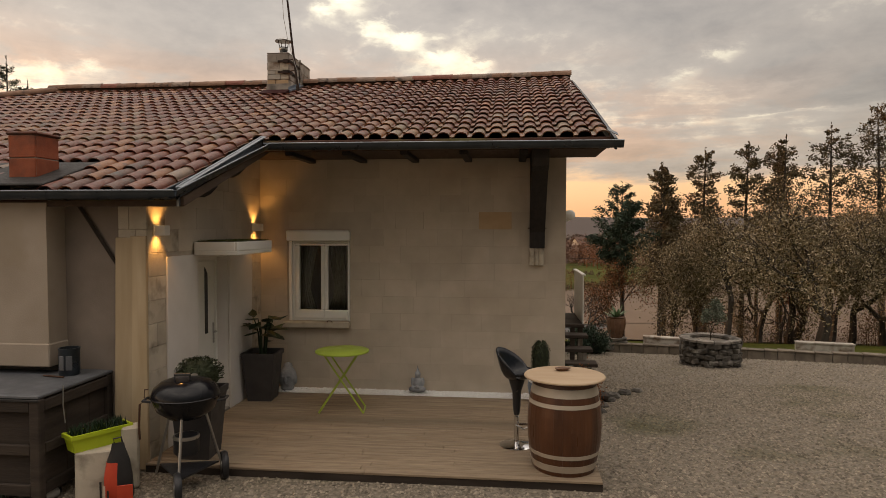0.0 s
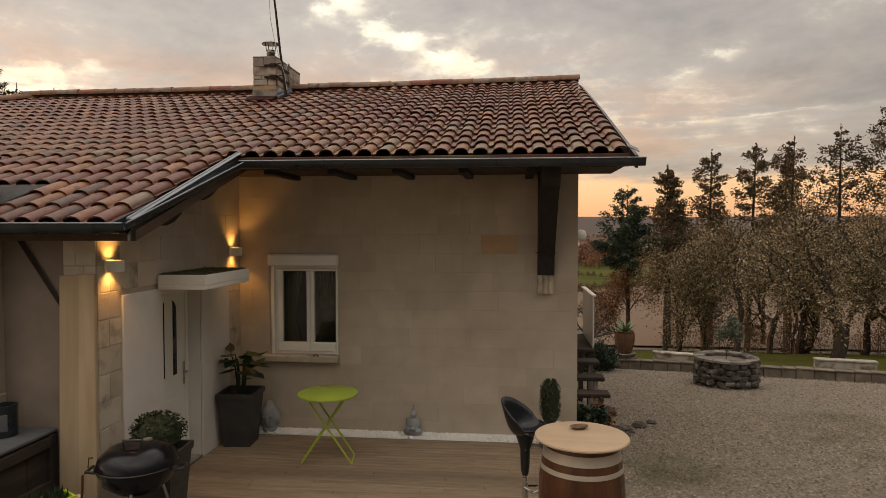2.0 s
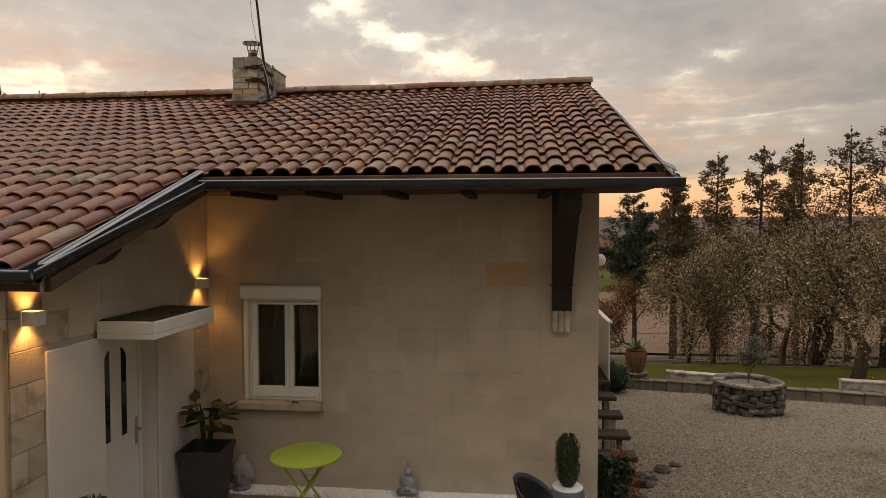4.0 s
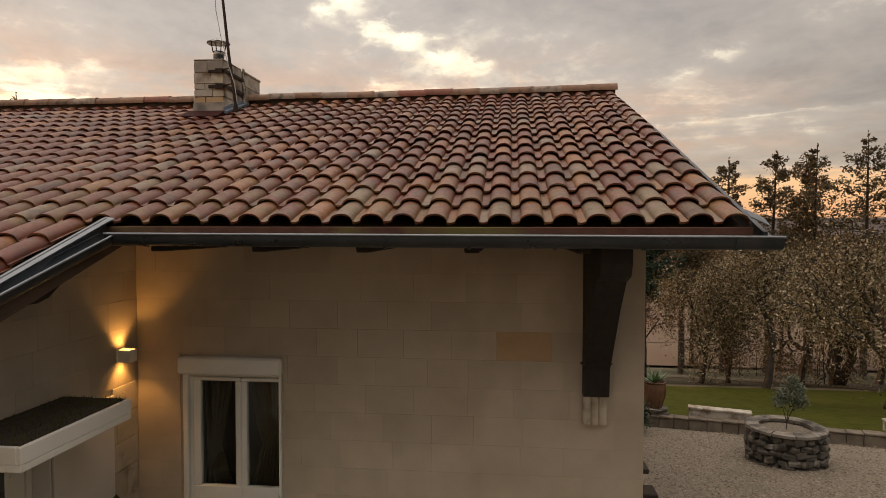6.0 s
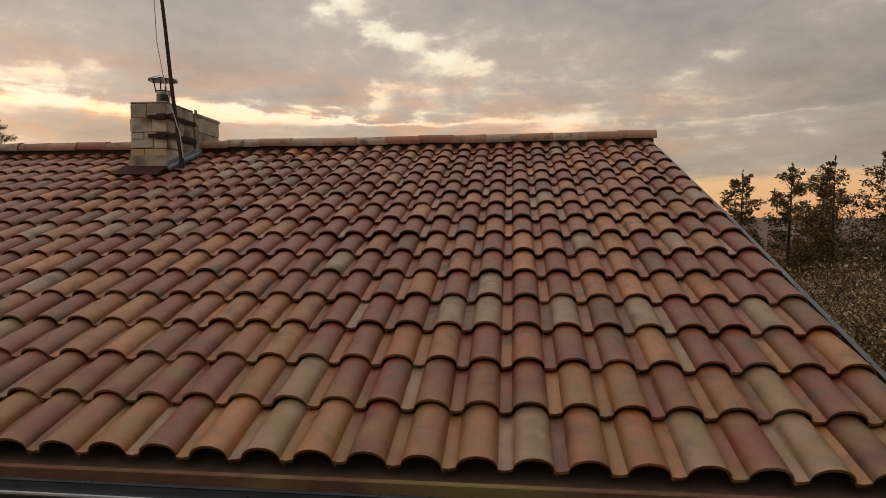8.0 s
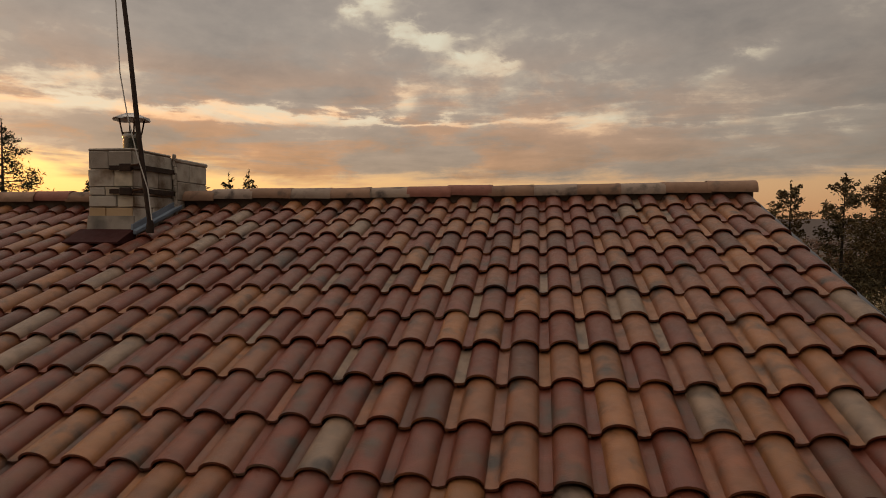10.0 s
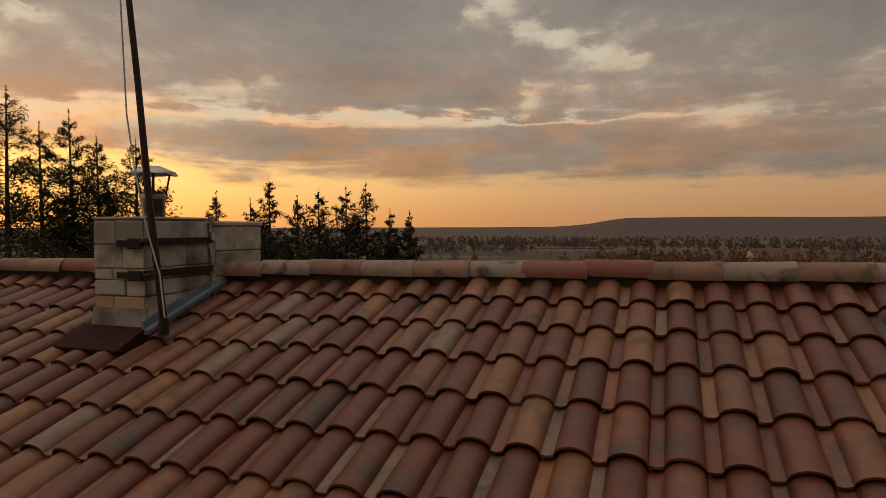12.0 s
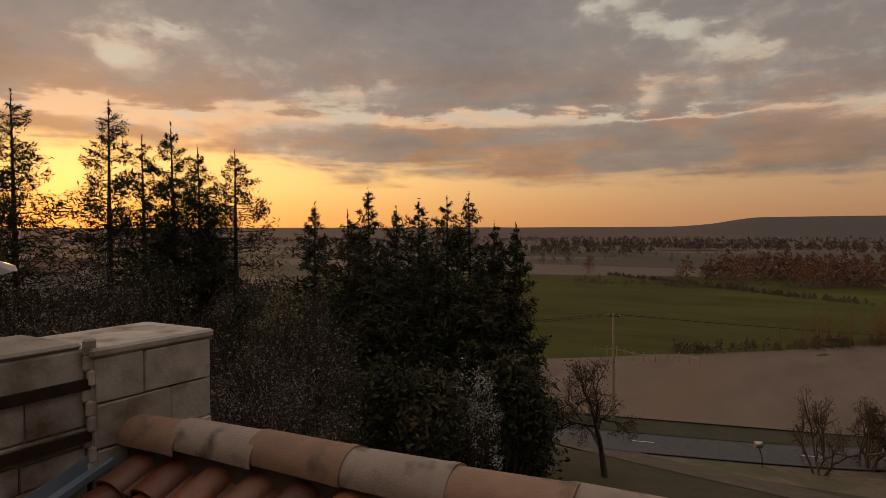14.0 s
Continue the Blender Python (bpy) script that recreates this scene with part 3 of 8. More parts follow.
    def mesh(self, name, material, smooth=False, tidy=True):
        me = bpy.data.meshes.new(name)
        me.from_pydata(self.v, [], self.f)
        if tidy:
            bm = bmesh.new()
            bm.from_mesh(me)
            bmesh.ops.recalc_face_normals(bm, faces=bm.faces)
            bm.to_mesh(me)
            bm.free()
        me.materials.append(material)
        if smooth:
            me.polygons.foreach_set("use_smooth", [True] * len(me.polygons))
            me.set_sharp_from_angle(angle=radians(38))
        me.update()
        return me


def part(name, shape, material, parent=None, label="", smooth=False, tidy=True):
    me = shape if isinstance(shape, bpy.types.Mesh) else shape.mesh(name, material, smooth, tidy)
    ob = new(name, me)
    if parent is not None:
        ob.parent = parent
    if label:
        ob["label"] = label
    return ob


def thing(name, label, category, group="", kind="", at=(0, 0, 0), turn=0.0):
    ob = new(name)
    ob.empty_display_size = 0.1
    ob.matrix_world = pose(*at, 0, 0, turn)
    return tagged(ob, label, category, group, kind)


def setting(name, shape, material, label, category, smooth=False, tidy=True):
    return tagged(part(name, shape, material, None, "", smooth, tidy), label, category, "", "structure")



# ---- terrain ----
D_TAB = [-3.2, 11, 22, 40, 60, 90, 250, 600, 1500, 3000, 4700]
Z_TAB = [-0.13, -1.48, -3.0, -6.3, -7.3, -8.5, -11, -12, -9, -1, 6.6]


def tz(x, y):
    r = math.hypot(x - 2, y)
    z = float(np.interp(max(y, r - 48), D_TAB, Z_TAB))
    if r > 800:
        az = math.degrees(math.atan2(-(x - 2), y))
        k = min(max((r - 900) / 1300, 0), 1)
        k = k * k * (3 - 2 * k)
        q = min(max((10.8 - az) / 8.0, 0), 1) * min(max((az + 60) / 25.0, 0), 1)
        z += 41 * k * q * q * (3 - 2 * q) + 4 * k * noise.noise(Vector((x / 400, y / 400, 0)))
    return z


def axis_steps():
    a = [0.0]
    s = 1.5
    while a[-1] < 4600:
        a.append(a[-1] + s)
        if a[-1] > 50:
            s *= 1.09
    return a


def build_ground():
    st = axis_steps()
    ax = sorted({-v for v in st} | set(st))
    n = len(ax)
    sh = Shape()
    sh.v = [(x + 2, y, tz(x + 2, y)) for y in ax for x in ax]
    sh.f = [(j * n + i, j * n + i + 1, (j + 1) * n + i + 1, (j + 1) * n + i) for j in range(n - 1) for i in range(n - 1)]
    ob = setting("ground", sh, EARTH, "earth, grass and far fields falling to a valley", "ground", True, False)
    return ob


def far_land_material():
    """Earth near by, a patchwork of fields and woods far off, one flat mauve-brown beyond."""
    m = EARTH
    nt = m.node_tree
    N, L = nt.nodes.new, nt.links.new
    bsdf = nt.nodes["Principled BSDF"]
    old = bsdf.inputs["Base Color"].links[0].from_socket
    geo = N("ShaderNodeNewGeometry")
    vor = N("ShaderNodeTexVoronoi")
    mp = N("ShaderNodeMapping")
    mp.inputs[3].default_value = (0.005, 0.014, 0.0)
    mp.inputs[2].default_value = (0, 0, 0.5)
    L(geo.outputs["Position"], mp.inputs[0])
    L(mp.outputs[0], vor.inputs[0])
    vor.inputs["Scale"].default_value = 1.0
    sep = N("ShaderNodeSeparateColor")
    L(vor.outputs["Color"], sep.inputs[0])
    cr = N("ShaderNodeValToRGB")
    el = cr.color_ramp.elements
    cols = [(0.037, 0.041, 0.018), (0.062, 0.046, 0.036), (0.056, 0.041, 0.034), (0.042, 0.044, 0.020), (0.107, 0.082, 0.062), (0.048, 0.038, 0.031), (0.068, 0.050, 0.038), (0.040, 0.033, 0.024)]
    cr.color_ramp.interpolation = "CONSTANT"
    for i, c in enumerate(cols):
        e = el[i] if i < 2 else el.new(0.5)
        e.position, e.color = i / len(cols), (*c, 1)
    L(sep.outputs[0], cr.inputs[0])
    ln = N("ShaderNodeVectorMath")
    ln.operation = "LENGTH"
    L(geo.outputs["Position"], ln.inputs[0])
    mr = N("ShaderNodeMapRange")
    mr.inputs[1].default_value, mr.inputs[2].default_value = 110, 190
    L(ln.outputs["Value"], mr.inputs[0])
    mx = N("ShaderNodeMix")
    mx.data_type = "RGBA"
    L(mr.outputs[0], mx.inputs[0])
    L(old, mx.inputs[6])
    L(cr.outputs[0], mx.inputs[7])
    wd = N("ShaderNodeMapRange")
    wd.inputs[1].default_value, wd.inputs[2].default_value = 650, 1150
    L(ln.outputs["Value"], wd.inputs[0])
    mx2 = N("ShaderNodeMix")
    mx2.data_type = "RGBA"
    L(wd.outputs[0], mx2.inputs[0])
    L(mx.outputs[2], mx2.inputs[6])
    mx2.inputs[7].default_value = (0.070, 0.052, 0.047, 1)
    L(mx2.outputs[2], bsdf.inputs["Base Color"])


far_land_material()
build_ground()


def drape(name, corners, nu, nv, lift, material, label, category, curve=None):
    """A sheet over four plan corners (in turn), laid on the terrain."""
    c = [Vector((*p, 0)) for p in corners]
    sh = Shape()
    for j in range(nv + 1):
        for i in range(nu + 1):
            u, w = i / nu, j / nv
            p = (c[0] * (1 - u) + c[1] * u) * (1 - w) + (c[3] * (1 - u) + c[2] * u) * w
            if curve:
                p = curve(p, u, w)
            sh.v.append((p.x, p.y, tz(p.x, p.y) + (lift(p.x, p.y) if callable(lift) else lift)))
    sh.f = [(j * (nu + 1) + i, j * (nu + 1) + i + 1, (j + 1) * (nu + 1) + i + 1, (j + 1) * (nu + 1) + i) for j in range(nv) for i in range(nu)]
    return setting(name, sh, material, label, category, True, False)


def ribbon(name, pts, half, lift, material, label, category):
    """A strip of even width along a line in plan."""
    sh = Shape()
    P = [Vector((*p, 0)) for p in pts]
    fine = []
    for a, b in zip(P, P[1:]):
        k = max(2, int((b - a).length / 2.0))
        fine += [a.lerp(b, i / k) for i in range(k)]
    fine.append(P[-1])
    for _ in range(6):
        fine = [fine[0]] + [(fine[i - 1] + fine[i] * 2 + fine[i + 1]) / 4 for i in range(1, len(fine) - 1)] + [fine[-1]]
    for i, p in enumerate(fine):
        d = (fine[min(i + 1, len(fine) - 1)] - fine[max(i - 1, 0)]).normalized()
        s = Vector((-d.y, d.x, 0))
        for k in range(5):
            q = p + s * half * (k / 2 - 1)
            sh.v.append((q.x, q.y, tz(q.x, q.y) + lift))
    sh.f = [(i * 5 + k, i * 5 + k + 1, i * 5 + k + 6, i * 5 + k + 5) for i in range(len(fine) - 1) for k in range(4)]
    return setting(name, sh, material, label, category, True, False)


KERB_A, KERB_B = Vector((7.15, 11.35, 0)), Vector((14.6, 8.9, 0))


def kerb_y(x):
    t = (x - KERB_A.x) / (KERB_B.x - KERB_A.x)
    return KERB_A.y + (KERB_B.y - KERB_A.y) * t


drape("gravel_yard", [(-9, -16), (30, -16), (30, kerb_y(30) - 0.12), (-9, kerb_y(-9) - 0.12)], 70, 60, 0.03, GRAVEL, "pale limestone gravel yard round the house", "gravel")


def lawn_lift(x, y):
    return 0.055 + 0.26 * max(0.0, 1 - (y - kerb_y(x)) / 9.0)


drape("lawn", [(6.9, kerb_y(6.9) + 0.2), (34, kerb_y(34) + 0.2), (38, 21.5), (5.0, 21.5)], 50, 24, lawn_lift, GRASS, "short green lawn behind the low kerb wall", "lawn")
drape("lawn_lower", [(-30, 22.9), (45, 22.9), (48, 41.0), (-34, 36.5)], 50, 20, 0.05, ROUGH, "rough green grass under the trees", "lawn")
ribbon("driveway", [(40, 22.2), (17, 22.0), (8, 22.6), (-4, 21.6)], 1.0, 0.035, EARTH, "dark earth driveway across the lawn", "driveway")
ribbon("gravel_track", [(-13, 41.0), (-7.5, 39.2), (-1.1, 36.8), (4.5, 36.2), (12, 32), (18, 26), (20, 22.5)], 1.5, 0.075, TRACK, "rutted gravel track joining the road", "track")
ROAD = [(-70, 25), (-40, 33.2), (-9.7, 41.7), (1.8, 44.8), (8, 47.5), (14, 55), (19, 70), (24, 100)]
ribbon("road", ROAD, 2.3, 0.09, ASPHALT, "grey asphalt country road", "road")
for k in range(4):
    a = Vector((-16 + k * 9.0, 39.9 + k * 2.5, 0))
    ribbon("road_mark", [(a.x, a.y), (a.x + 1.2, a.y + 0.33)], 0.05, 0.104, PAINT, "short white dash painted on the road", "road mark")
ribbon("verge", [(-70, 28.8), (-40, 37), (-9.7, 45.6), (1.8, 48.6), (6, 51), (11, 58), (15, 72)], 1.9, 0.12, ROUGH, "grass verge along the field", "verge")
drape("ploughed_field", [(-34, 41.0), (75, 70), (75, 169), (-34, 56)], 40, 24, 0.2, SOIL, "bare pale brown ploughed field", "field")
drape("ploughed_field_near", [(9.5, 41.5), (80, 41.5), (80, 74), (17, 62)], 24, 14, 0.16, SOIL, "bare pale brown ploughed field below the lawn", "field")
drape("green_field", [(-60, 30), (120, 188), (90, 300), (-150, 190)], 40, 26, 0.16, CROP, "green young crop field in the valley", "field")

drape("far_field", [(-170, 500), (-40, 555), (-46, 585), (-180, 530)], 12, 4, 0.5, SOIL, "pale strip of stubble far across the valley", "field")

# ---- the house: walls ----
SLOPE = 0.338


def roof_z(y):
    """The crest line of the tiles on the front slope."""
    return 4.165 + SLOPE * y + (0.027 * (y + 1.17) if y < -1.17 else 0.0)


RIDGE_Y, RIDGE_X0, RIDGE_X1 = 4.80, -6.70, 5.295
X_WING, X_GABLE, Y_WING = 0.10, 4.80, -3.15
WIN = (0.56, 1.50, 1.06, 2.29)      # window opening: x0, x1, z0, z1
COURSE = 0.258


def core_wall(name, boxes, prisms, material, label):
    sh = Shape()
    for b in boxes:
        sh.box(*b)
    for p in prisms:
        sh.prism(*p)
    return setting(name, sh, material, label, "wall")


wall_front = core_wall("wall_front", [
    (X_WING, WIN[0], 0.012, 0.32, -0.3, 3.86), (WIN[1], X_GABLE - 0.012, 0.012, 0.32, -0.3, 3.86),
    (WIN[0], WIN[1], 0.012, 0.32, -0.3, WIN[2]), (WIN[0], WIN[1], 0.012, 0.32, WIN[3] + 0.17, 3.86)], [], MORTAR,
    "limestone block front wall with flush joints")
back_y = 2 * RIDGE_Y
wall_gable = core_wall("wall_gable", [], [
    ([(0.33, -1.8), (back_y, -1.8), (back_y, 3.0), (RIDGE_Y, roof_z(RIDGE_Y) - 0.25), (0.33, 3.86)], "x", X_GABLE - 0.3, X_GABLE)], STONE,
    "limestone gable wall")
wall_back = core_wall("wall_back", [(-11.8, X_GABLE - 0.31, back_y - 0.3, back_y, -1.8, 3.0)], [], STONE, "limestone rear wall")
wall_left = core_wall("wall_left", [(-12.1, -11.81, Y_WING, back_y, -1.8, 2.6)], [], STONE, "limestone far end wall")
DOOR = (-2.05, -1.15, 2.13)
wing_top = lambda y: roof_z(y) - 0.2
wall_wing_side = core_wall("wall_wing_side", [], [
    ([(Y_WING, -0.3), (DOOR[0], -0.3), (DOOR[0], wing_top(DOOR[0])), (Y_WING, wing_top(Y_WING))], "x", -0.22, X_WING - 0.012),
    ([(DOOR[1], -0.3), (0.31, -0.3), (0.31, wing_top(0.3)), (DOOR[1], wing_top(DOOR[1]))], "x", -0.22, X_WING - 0.012),
    ([(DOOR[0], DOOR[2]), (DOOR[1], DOOR[2]), (DOOR[1], wing_top(DOOR[1])), (DOOR[0], wing_top(DOOR[0]))], "x", -0.22, X_WING - 0.012)],
    MORTAR, "stone side wall of the lower wing beside the terrace")
wall_wing_front = core_wall("wall_wing_front", [(-11.8, -0.222, Y_WING, Y_WING + 0.3, -0.3, 2.86)], [], WINGWALL, "rendered front wall of the lower wing, coloured brown-grey for the eave's shade")
setting("floor", Shape().box(-11.8, X_GABLE - 0.3, Y_WING + 0.3, back_y - 0.3, -0.2, -0.02), CEMENT, "concrete floor inside the house", "floor")
ceil = setting("ceiling", Shape().box(-11.8, X_GABLE - 0.3, 0.32, back_y - 0.3, 2.75, 2.8), WHITE, "plain ceiling inside the house", "ceiling")
setting("wall_inner", Shape().box(-0.22, 0.0, 0.33, back_y - 0.3, -0.02, 2.75).box(0.0, X_GABLE - 0.31, 4.0, 4.1, -0.02, 2.75), CREAM, "plain inner walls of the room", "wall")

# ---- the roof ----


REAR = 0.52


def top_z(y):
    """Crest height on either slope; the rear one is steeper."""
    return roof_z(y) if y <= RIDGE_Y else roof_z(RIDGE_Y) - REAR * (y - RIDGE_Y)


def slab_roof():
    sh = Shape()
    t0, t1 = 0.135, 0.23

    def poly(pts):
        n = len(pts)
        v = [(x, y, top_z(y) - t0) for x, y in pts] + [(x, y, top_z(y) - t1) for x, y in pts]
        sh.add(v, [tuple(range(n)), tuple(range(n, 2 * n))[::-1]] + [(i, (i + 1) % n, (i + 1) % n + n, i + n) for i in range(n)])
    poly([(0.66, -1.20), (5.24, -1.20), (5.24, RIDGE_Y), (0.66, RIDGE_Y)])
    poly([(RIDGE_X0, -3.42), (0.66, -3.42), (0.66, RIDGE_Y), (RIDGE_X0, RIDGE_Y)])
    poly([(RIDGE_X0 - 8.3, -3.42), (RIDGE_X0, -3.42), (RIDGE_X0, RIDGE_Y)])
    poly([(RIDGE_X0, RIDGE_Y), (5.24, RIDGE_Y), (5.24, 2 * RIDGE_Y + 0.6), (RIDGE_X0, 2 * RIDGE_Y + 0.6)])
    v = [(RIDGE_X0, RIDGE_Y, roof_z(RIDGE_Y) - t0), (RIDGE_X0 - 8.3, -3.42, roof_z(-3.42) - t0), (RIDGE_X0 - 8.3, 2 * RIDGE_Y + 0.6, roof_z(-3.42) - t0), (RIDGE_X0, 2 * RIDGE_Y + 0.6, top_z(2 * RIDGE_Y + 0.6) - t0)]
    sh.add(v, [(0, 1, 2, 3)])
    return sh


roof = setting("roof", slab_roof(), SOFFIT, "clay-tiled gable roof running down over the lower wing", "roof")
COL, ROW, SLANT = 0.2316, 0.375, math.atan(SLOPE)


def tile_shape(jit=0.0, wide=1.0):
    """One interlocking tile: a barrel roll and a flat trough, lower edge at the origin."""
    prof = [(-0.148, 0.003), (-0.142, -0.001), (-0.118, -0.005), (-0.096, 0.0)]
    for k in range(11):
        a = math.pi * k / 10
        prof.append((-0.085 * math.cos(a), 0.005 + 0.056 * math.sin(a) ** 1.0))
    prof += [(0.087, -0.008), (0.100, -0.013)]
    n = len(prof)
    L = 0.445
    v = []
    for y, up, k in ((0.0, 0.016, 1.0), (L * 0.5, 0.004, 0.965), (L, -0.013, 0.93)):
        for x, z in prof:
            s = k if z > 0.01 else 1.0
            v.append((x * s * wide, y, z * (1.0 if z < 0.01 else 0.98) + up + jit * x))
    v += [(x * wide, 0.001, z + 0.016 - 0.015 + jit * x) for x, z in prof]          # lower lip
    v += [(x * wide * 0.97, 0.14, z + 0.011 - 0.015 + jit * x) for x, z in prof]     # underside
    f = [(r * n + i, r * n + i + 1, (r + 1) * n + i + 1, (r + 1) * n + i) for r in range(2) for i in range(n - 1)]
    f += [(3 * n + i, 3 * n + i + 1, i + 1, i) for i in range(n - 1)]
    f += [(4 * n + i, 4 * n + i + 1, 3 * n + i + 1, 3 * n + i) for i in range(n - 1)]
    sh = Shape()
    sh.v, sh.f = v, f
    return sh


TILE_SHAPES = [tile_shape(j) for j in (0.0, 0.03, -0.03, 0.015)]
X_TILE0 = 5.17    # the last column of rolls by the gable


def row_y(k):
    """The lower edge of the k-th course above the main eave."""
    return -1.165 + (ROW if k >= 0 else 0.382) * k


def sway(x, y):
    """The old roof rises a little towards the gable."""
    rise = 0.0115 * (x - 0.6) if x > 0.6 else max(-0.028, 0.021 * (x - 0.6))
    swell = min(max((y - 0.4) / 3.0, 0.0), 1.0)
    return rise * min(max((y + 1.2) / 3.0, 0.0), 1.0) + 0.020 * swell * swell * (3 - 2 * swell)


def tile_pose(i, k, rng):
    x = X_TILE0 - COL * i
    y = row_y(k)
    return Matrix.Translation((0, 0, sway(x, y))) @ pose(x + rng.uniform(-0.003, 0.003), y + 0.026 + rng.uniform(-0.005, 0.005), roof_z(y) - 0.072 + rng.uniform(-0.002, 0.002),
                math.degrees(SLANT) + (1.4 if k < 0 else 6.0 if k == 15 else 0) + rng.uniform(-0.5, 0.5), rng.uniform(-0.6, 0.6), rng.uniform(-0.5, 0.5)) @ Matrix.Diagonal((1, 0.76 if k == 15 else 1, 1, 1))


def chimney_gap(x, y):
    if -1.29 < x < -0.70 and 3.55 < y < 4.8:
        return True
    if -1.75 < x < -1.08 and -3.40 < y < -2.5:
        return True
    return False


def tile_slots():
    near, rest = [], []
    for i in range(0, 92):
        x = X_TILE0 - COL * i
        for k in range(-6, 16):
            y = row_y(k)
            if k < 0 and x > 0.50:
                continue
            if x < RIDGE_X0 and y + 0.2 > RIDGE_Y - (RIDGE_X0 - x):
                continue
            if chimney_gap(x, y + 0.15):
                continue
            (near if 2 <= i <= 20 and k >= 0 else rest).append((i, k))
    return near, rest


TILES_NEAR, TILES_REST = tile_slots()


def tiles_joined():
    rng = random.Random(3)
    sh = Shape()
    for i, k in TILES_REST:
        m = tile_pose(i, k, rng)
        s = rng.choice(TILE_SHAPES)
        sh.add([m @ Vector(p) for p in s.v], s.f)
    for i in range(0, 53):          # rear slope
        for k in range(0, 13):
            y = RIDGE_Y + 0.42 + 0.37 * k
            m = pose(X_TILE0 - COL * i, y, top_z(y) - 0.087, -math.degrees(math.atan(REAR))) @ Matrix.Diagonal((1, -1, 1, 1))
            sh.add([m @ Vector(p) for p in TILE_SHAPES[0].v], [q[::-1] for q in TILE_SHAPES[0].f])
    ob = part("roof_tiles", sh, TILE, roof, "weathered mixed-red clay roof tiles", True, False)
    ob["kind"] = "stuff"


tiles_joined()


def ridge_bend(x):
    """The ridge line drifts a little forward towards the big chimney."""
    return RIDGE_Y - 0.05 * min(max(1.5 - x, 0.0), 2.2)


def ridge_tiles():
    prof = [(math.cos(math.pi * (-0.07 + 1.14 * k / 12)) * 0.110, math.sin(math.pi * (-0.07 + 1.14 * k / 12)) * 0.098 - 0.008) for k in range(13)]
    n = len(prof)
    sh = Shape()
    L = 0.47
    for x, s in ((0.0, 1.03), (0.03, 1.035), (0.045, 1.005), (L * 0.5, 0.975), (L, 0.945)):
        sh.v += [(-x, p[0] * s, p[1] * s) for p in prof]
    sh.v += [(0.0, p[0] * 0.97, p[1] * 0.97 - 0.004) for p in prof]
    sh.f = [(r * n + i, r * n + i + 1, (r + 1) * n + i + 1, (r + 1) * n + i) for r in range(4) for i in range(n - 1)]
    sh.f += [(5 * n + i, 5 * n + i + 1, i + 1, i) for i in range(n - 1)]
    me = sh.mesh("ridge_tile", RIDGE, True)
    mats = {"t": me}
    for key, material in (("r", RIDGERED), ("p", RIDGEPALE)):
        mats[key] = me.copy()
        mats[key].materials[0] = material
    rng = random.Random(5)
    # tan, red and pale caps from the gable end to the far end
    order = "ttptptrrptptpttptrttptttrptt"
    n_cap = 0
    x = RIDGE_X1
    z = roof_z(RIDGE_Y) + 0.014
    while x > RIDGE_X0 - 0.1:
        if not (-1.26 < x - 0.22 < -0.80):
            o = part("ridge_tile", mats[order[n_cap % len(order)]], RIDGE, roof)
            o.matrix_world = pose(x, ridge_bend(x) + rng.uniform(-0.008, 0.008), z + sway(x, RIDGE_Y) + rng.uniform(-0.004, 0.004), rng.uniform(-1.5, 1.5), rng.uniform(-0.7, 0.7), rng.uniform(-0.7, 0.7) + (2.8 if -1.2 < x < 1.5 else 0.0))
        x -= 0.4355
        n_cap += 1
    d = Vector((-1, -1, -SLOPE)).normalized()
    for k in range(24):
        p = Vector((RIDGE_X0 + 0.05, RIDGE_Y - 0.05, z - 0.035)) + d * 0.43 * k
        o = part("hip_tile", me, RIDGE, roof)
        o.matrix_world = pose(p.x, p.y, p.z, 0, -math.degrees(math.asin(-d.z)), 45)
    # bedding under the caps, coloured dark for the shade in the gap
    bed = Shape()
    steps = 26
    for k in range(steps + 1):
        bx = RIDGE_X0 + (RIDGE_X1 - 0.03 - RIDGE_X0) * k / steps
        up = sway(bx, RIDGE_Y)
        bend = ridge_bend(bx)
        bed.v += [(bx, bend - 0.055, z - 0.2), (bx, bend - 0.055, z - 0.012 + up), (bx, RIDGE_Y + 0.085, z - 0.012 + up), (bx, RIDGE_Y + 0.085, z - 0.2)]
    bed.f = [(4 * k + i, 4 * k + (i + 1) % 4, 4 * k + 4 + (i + 1) % 4, 4 * k + 4 + i) for k in range(steps) for i in range(4)] + [(0, 1, 2, 3), (4 * steps + 3, 4 * steps + 2, 4 * steps + 1, 4 * steps)]
    part("ridge_bed", bed, SOFFIT, roof, "bedding under the ridge tiles, darkened for the shade in the gap")


ridge_tiles()

# ---- eaves: gutters, fascia, soffit, verge trims, rafters, timber bracket ----


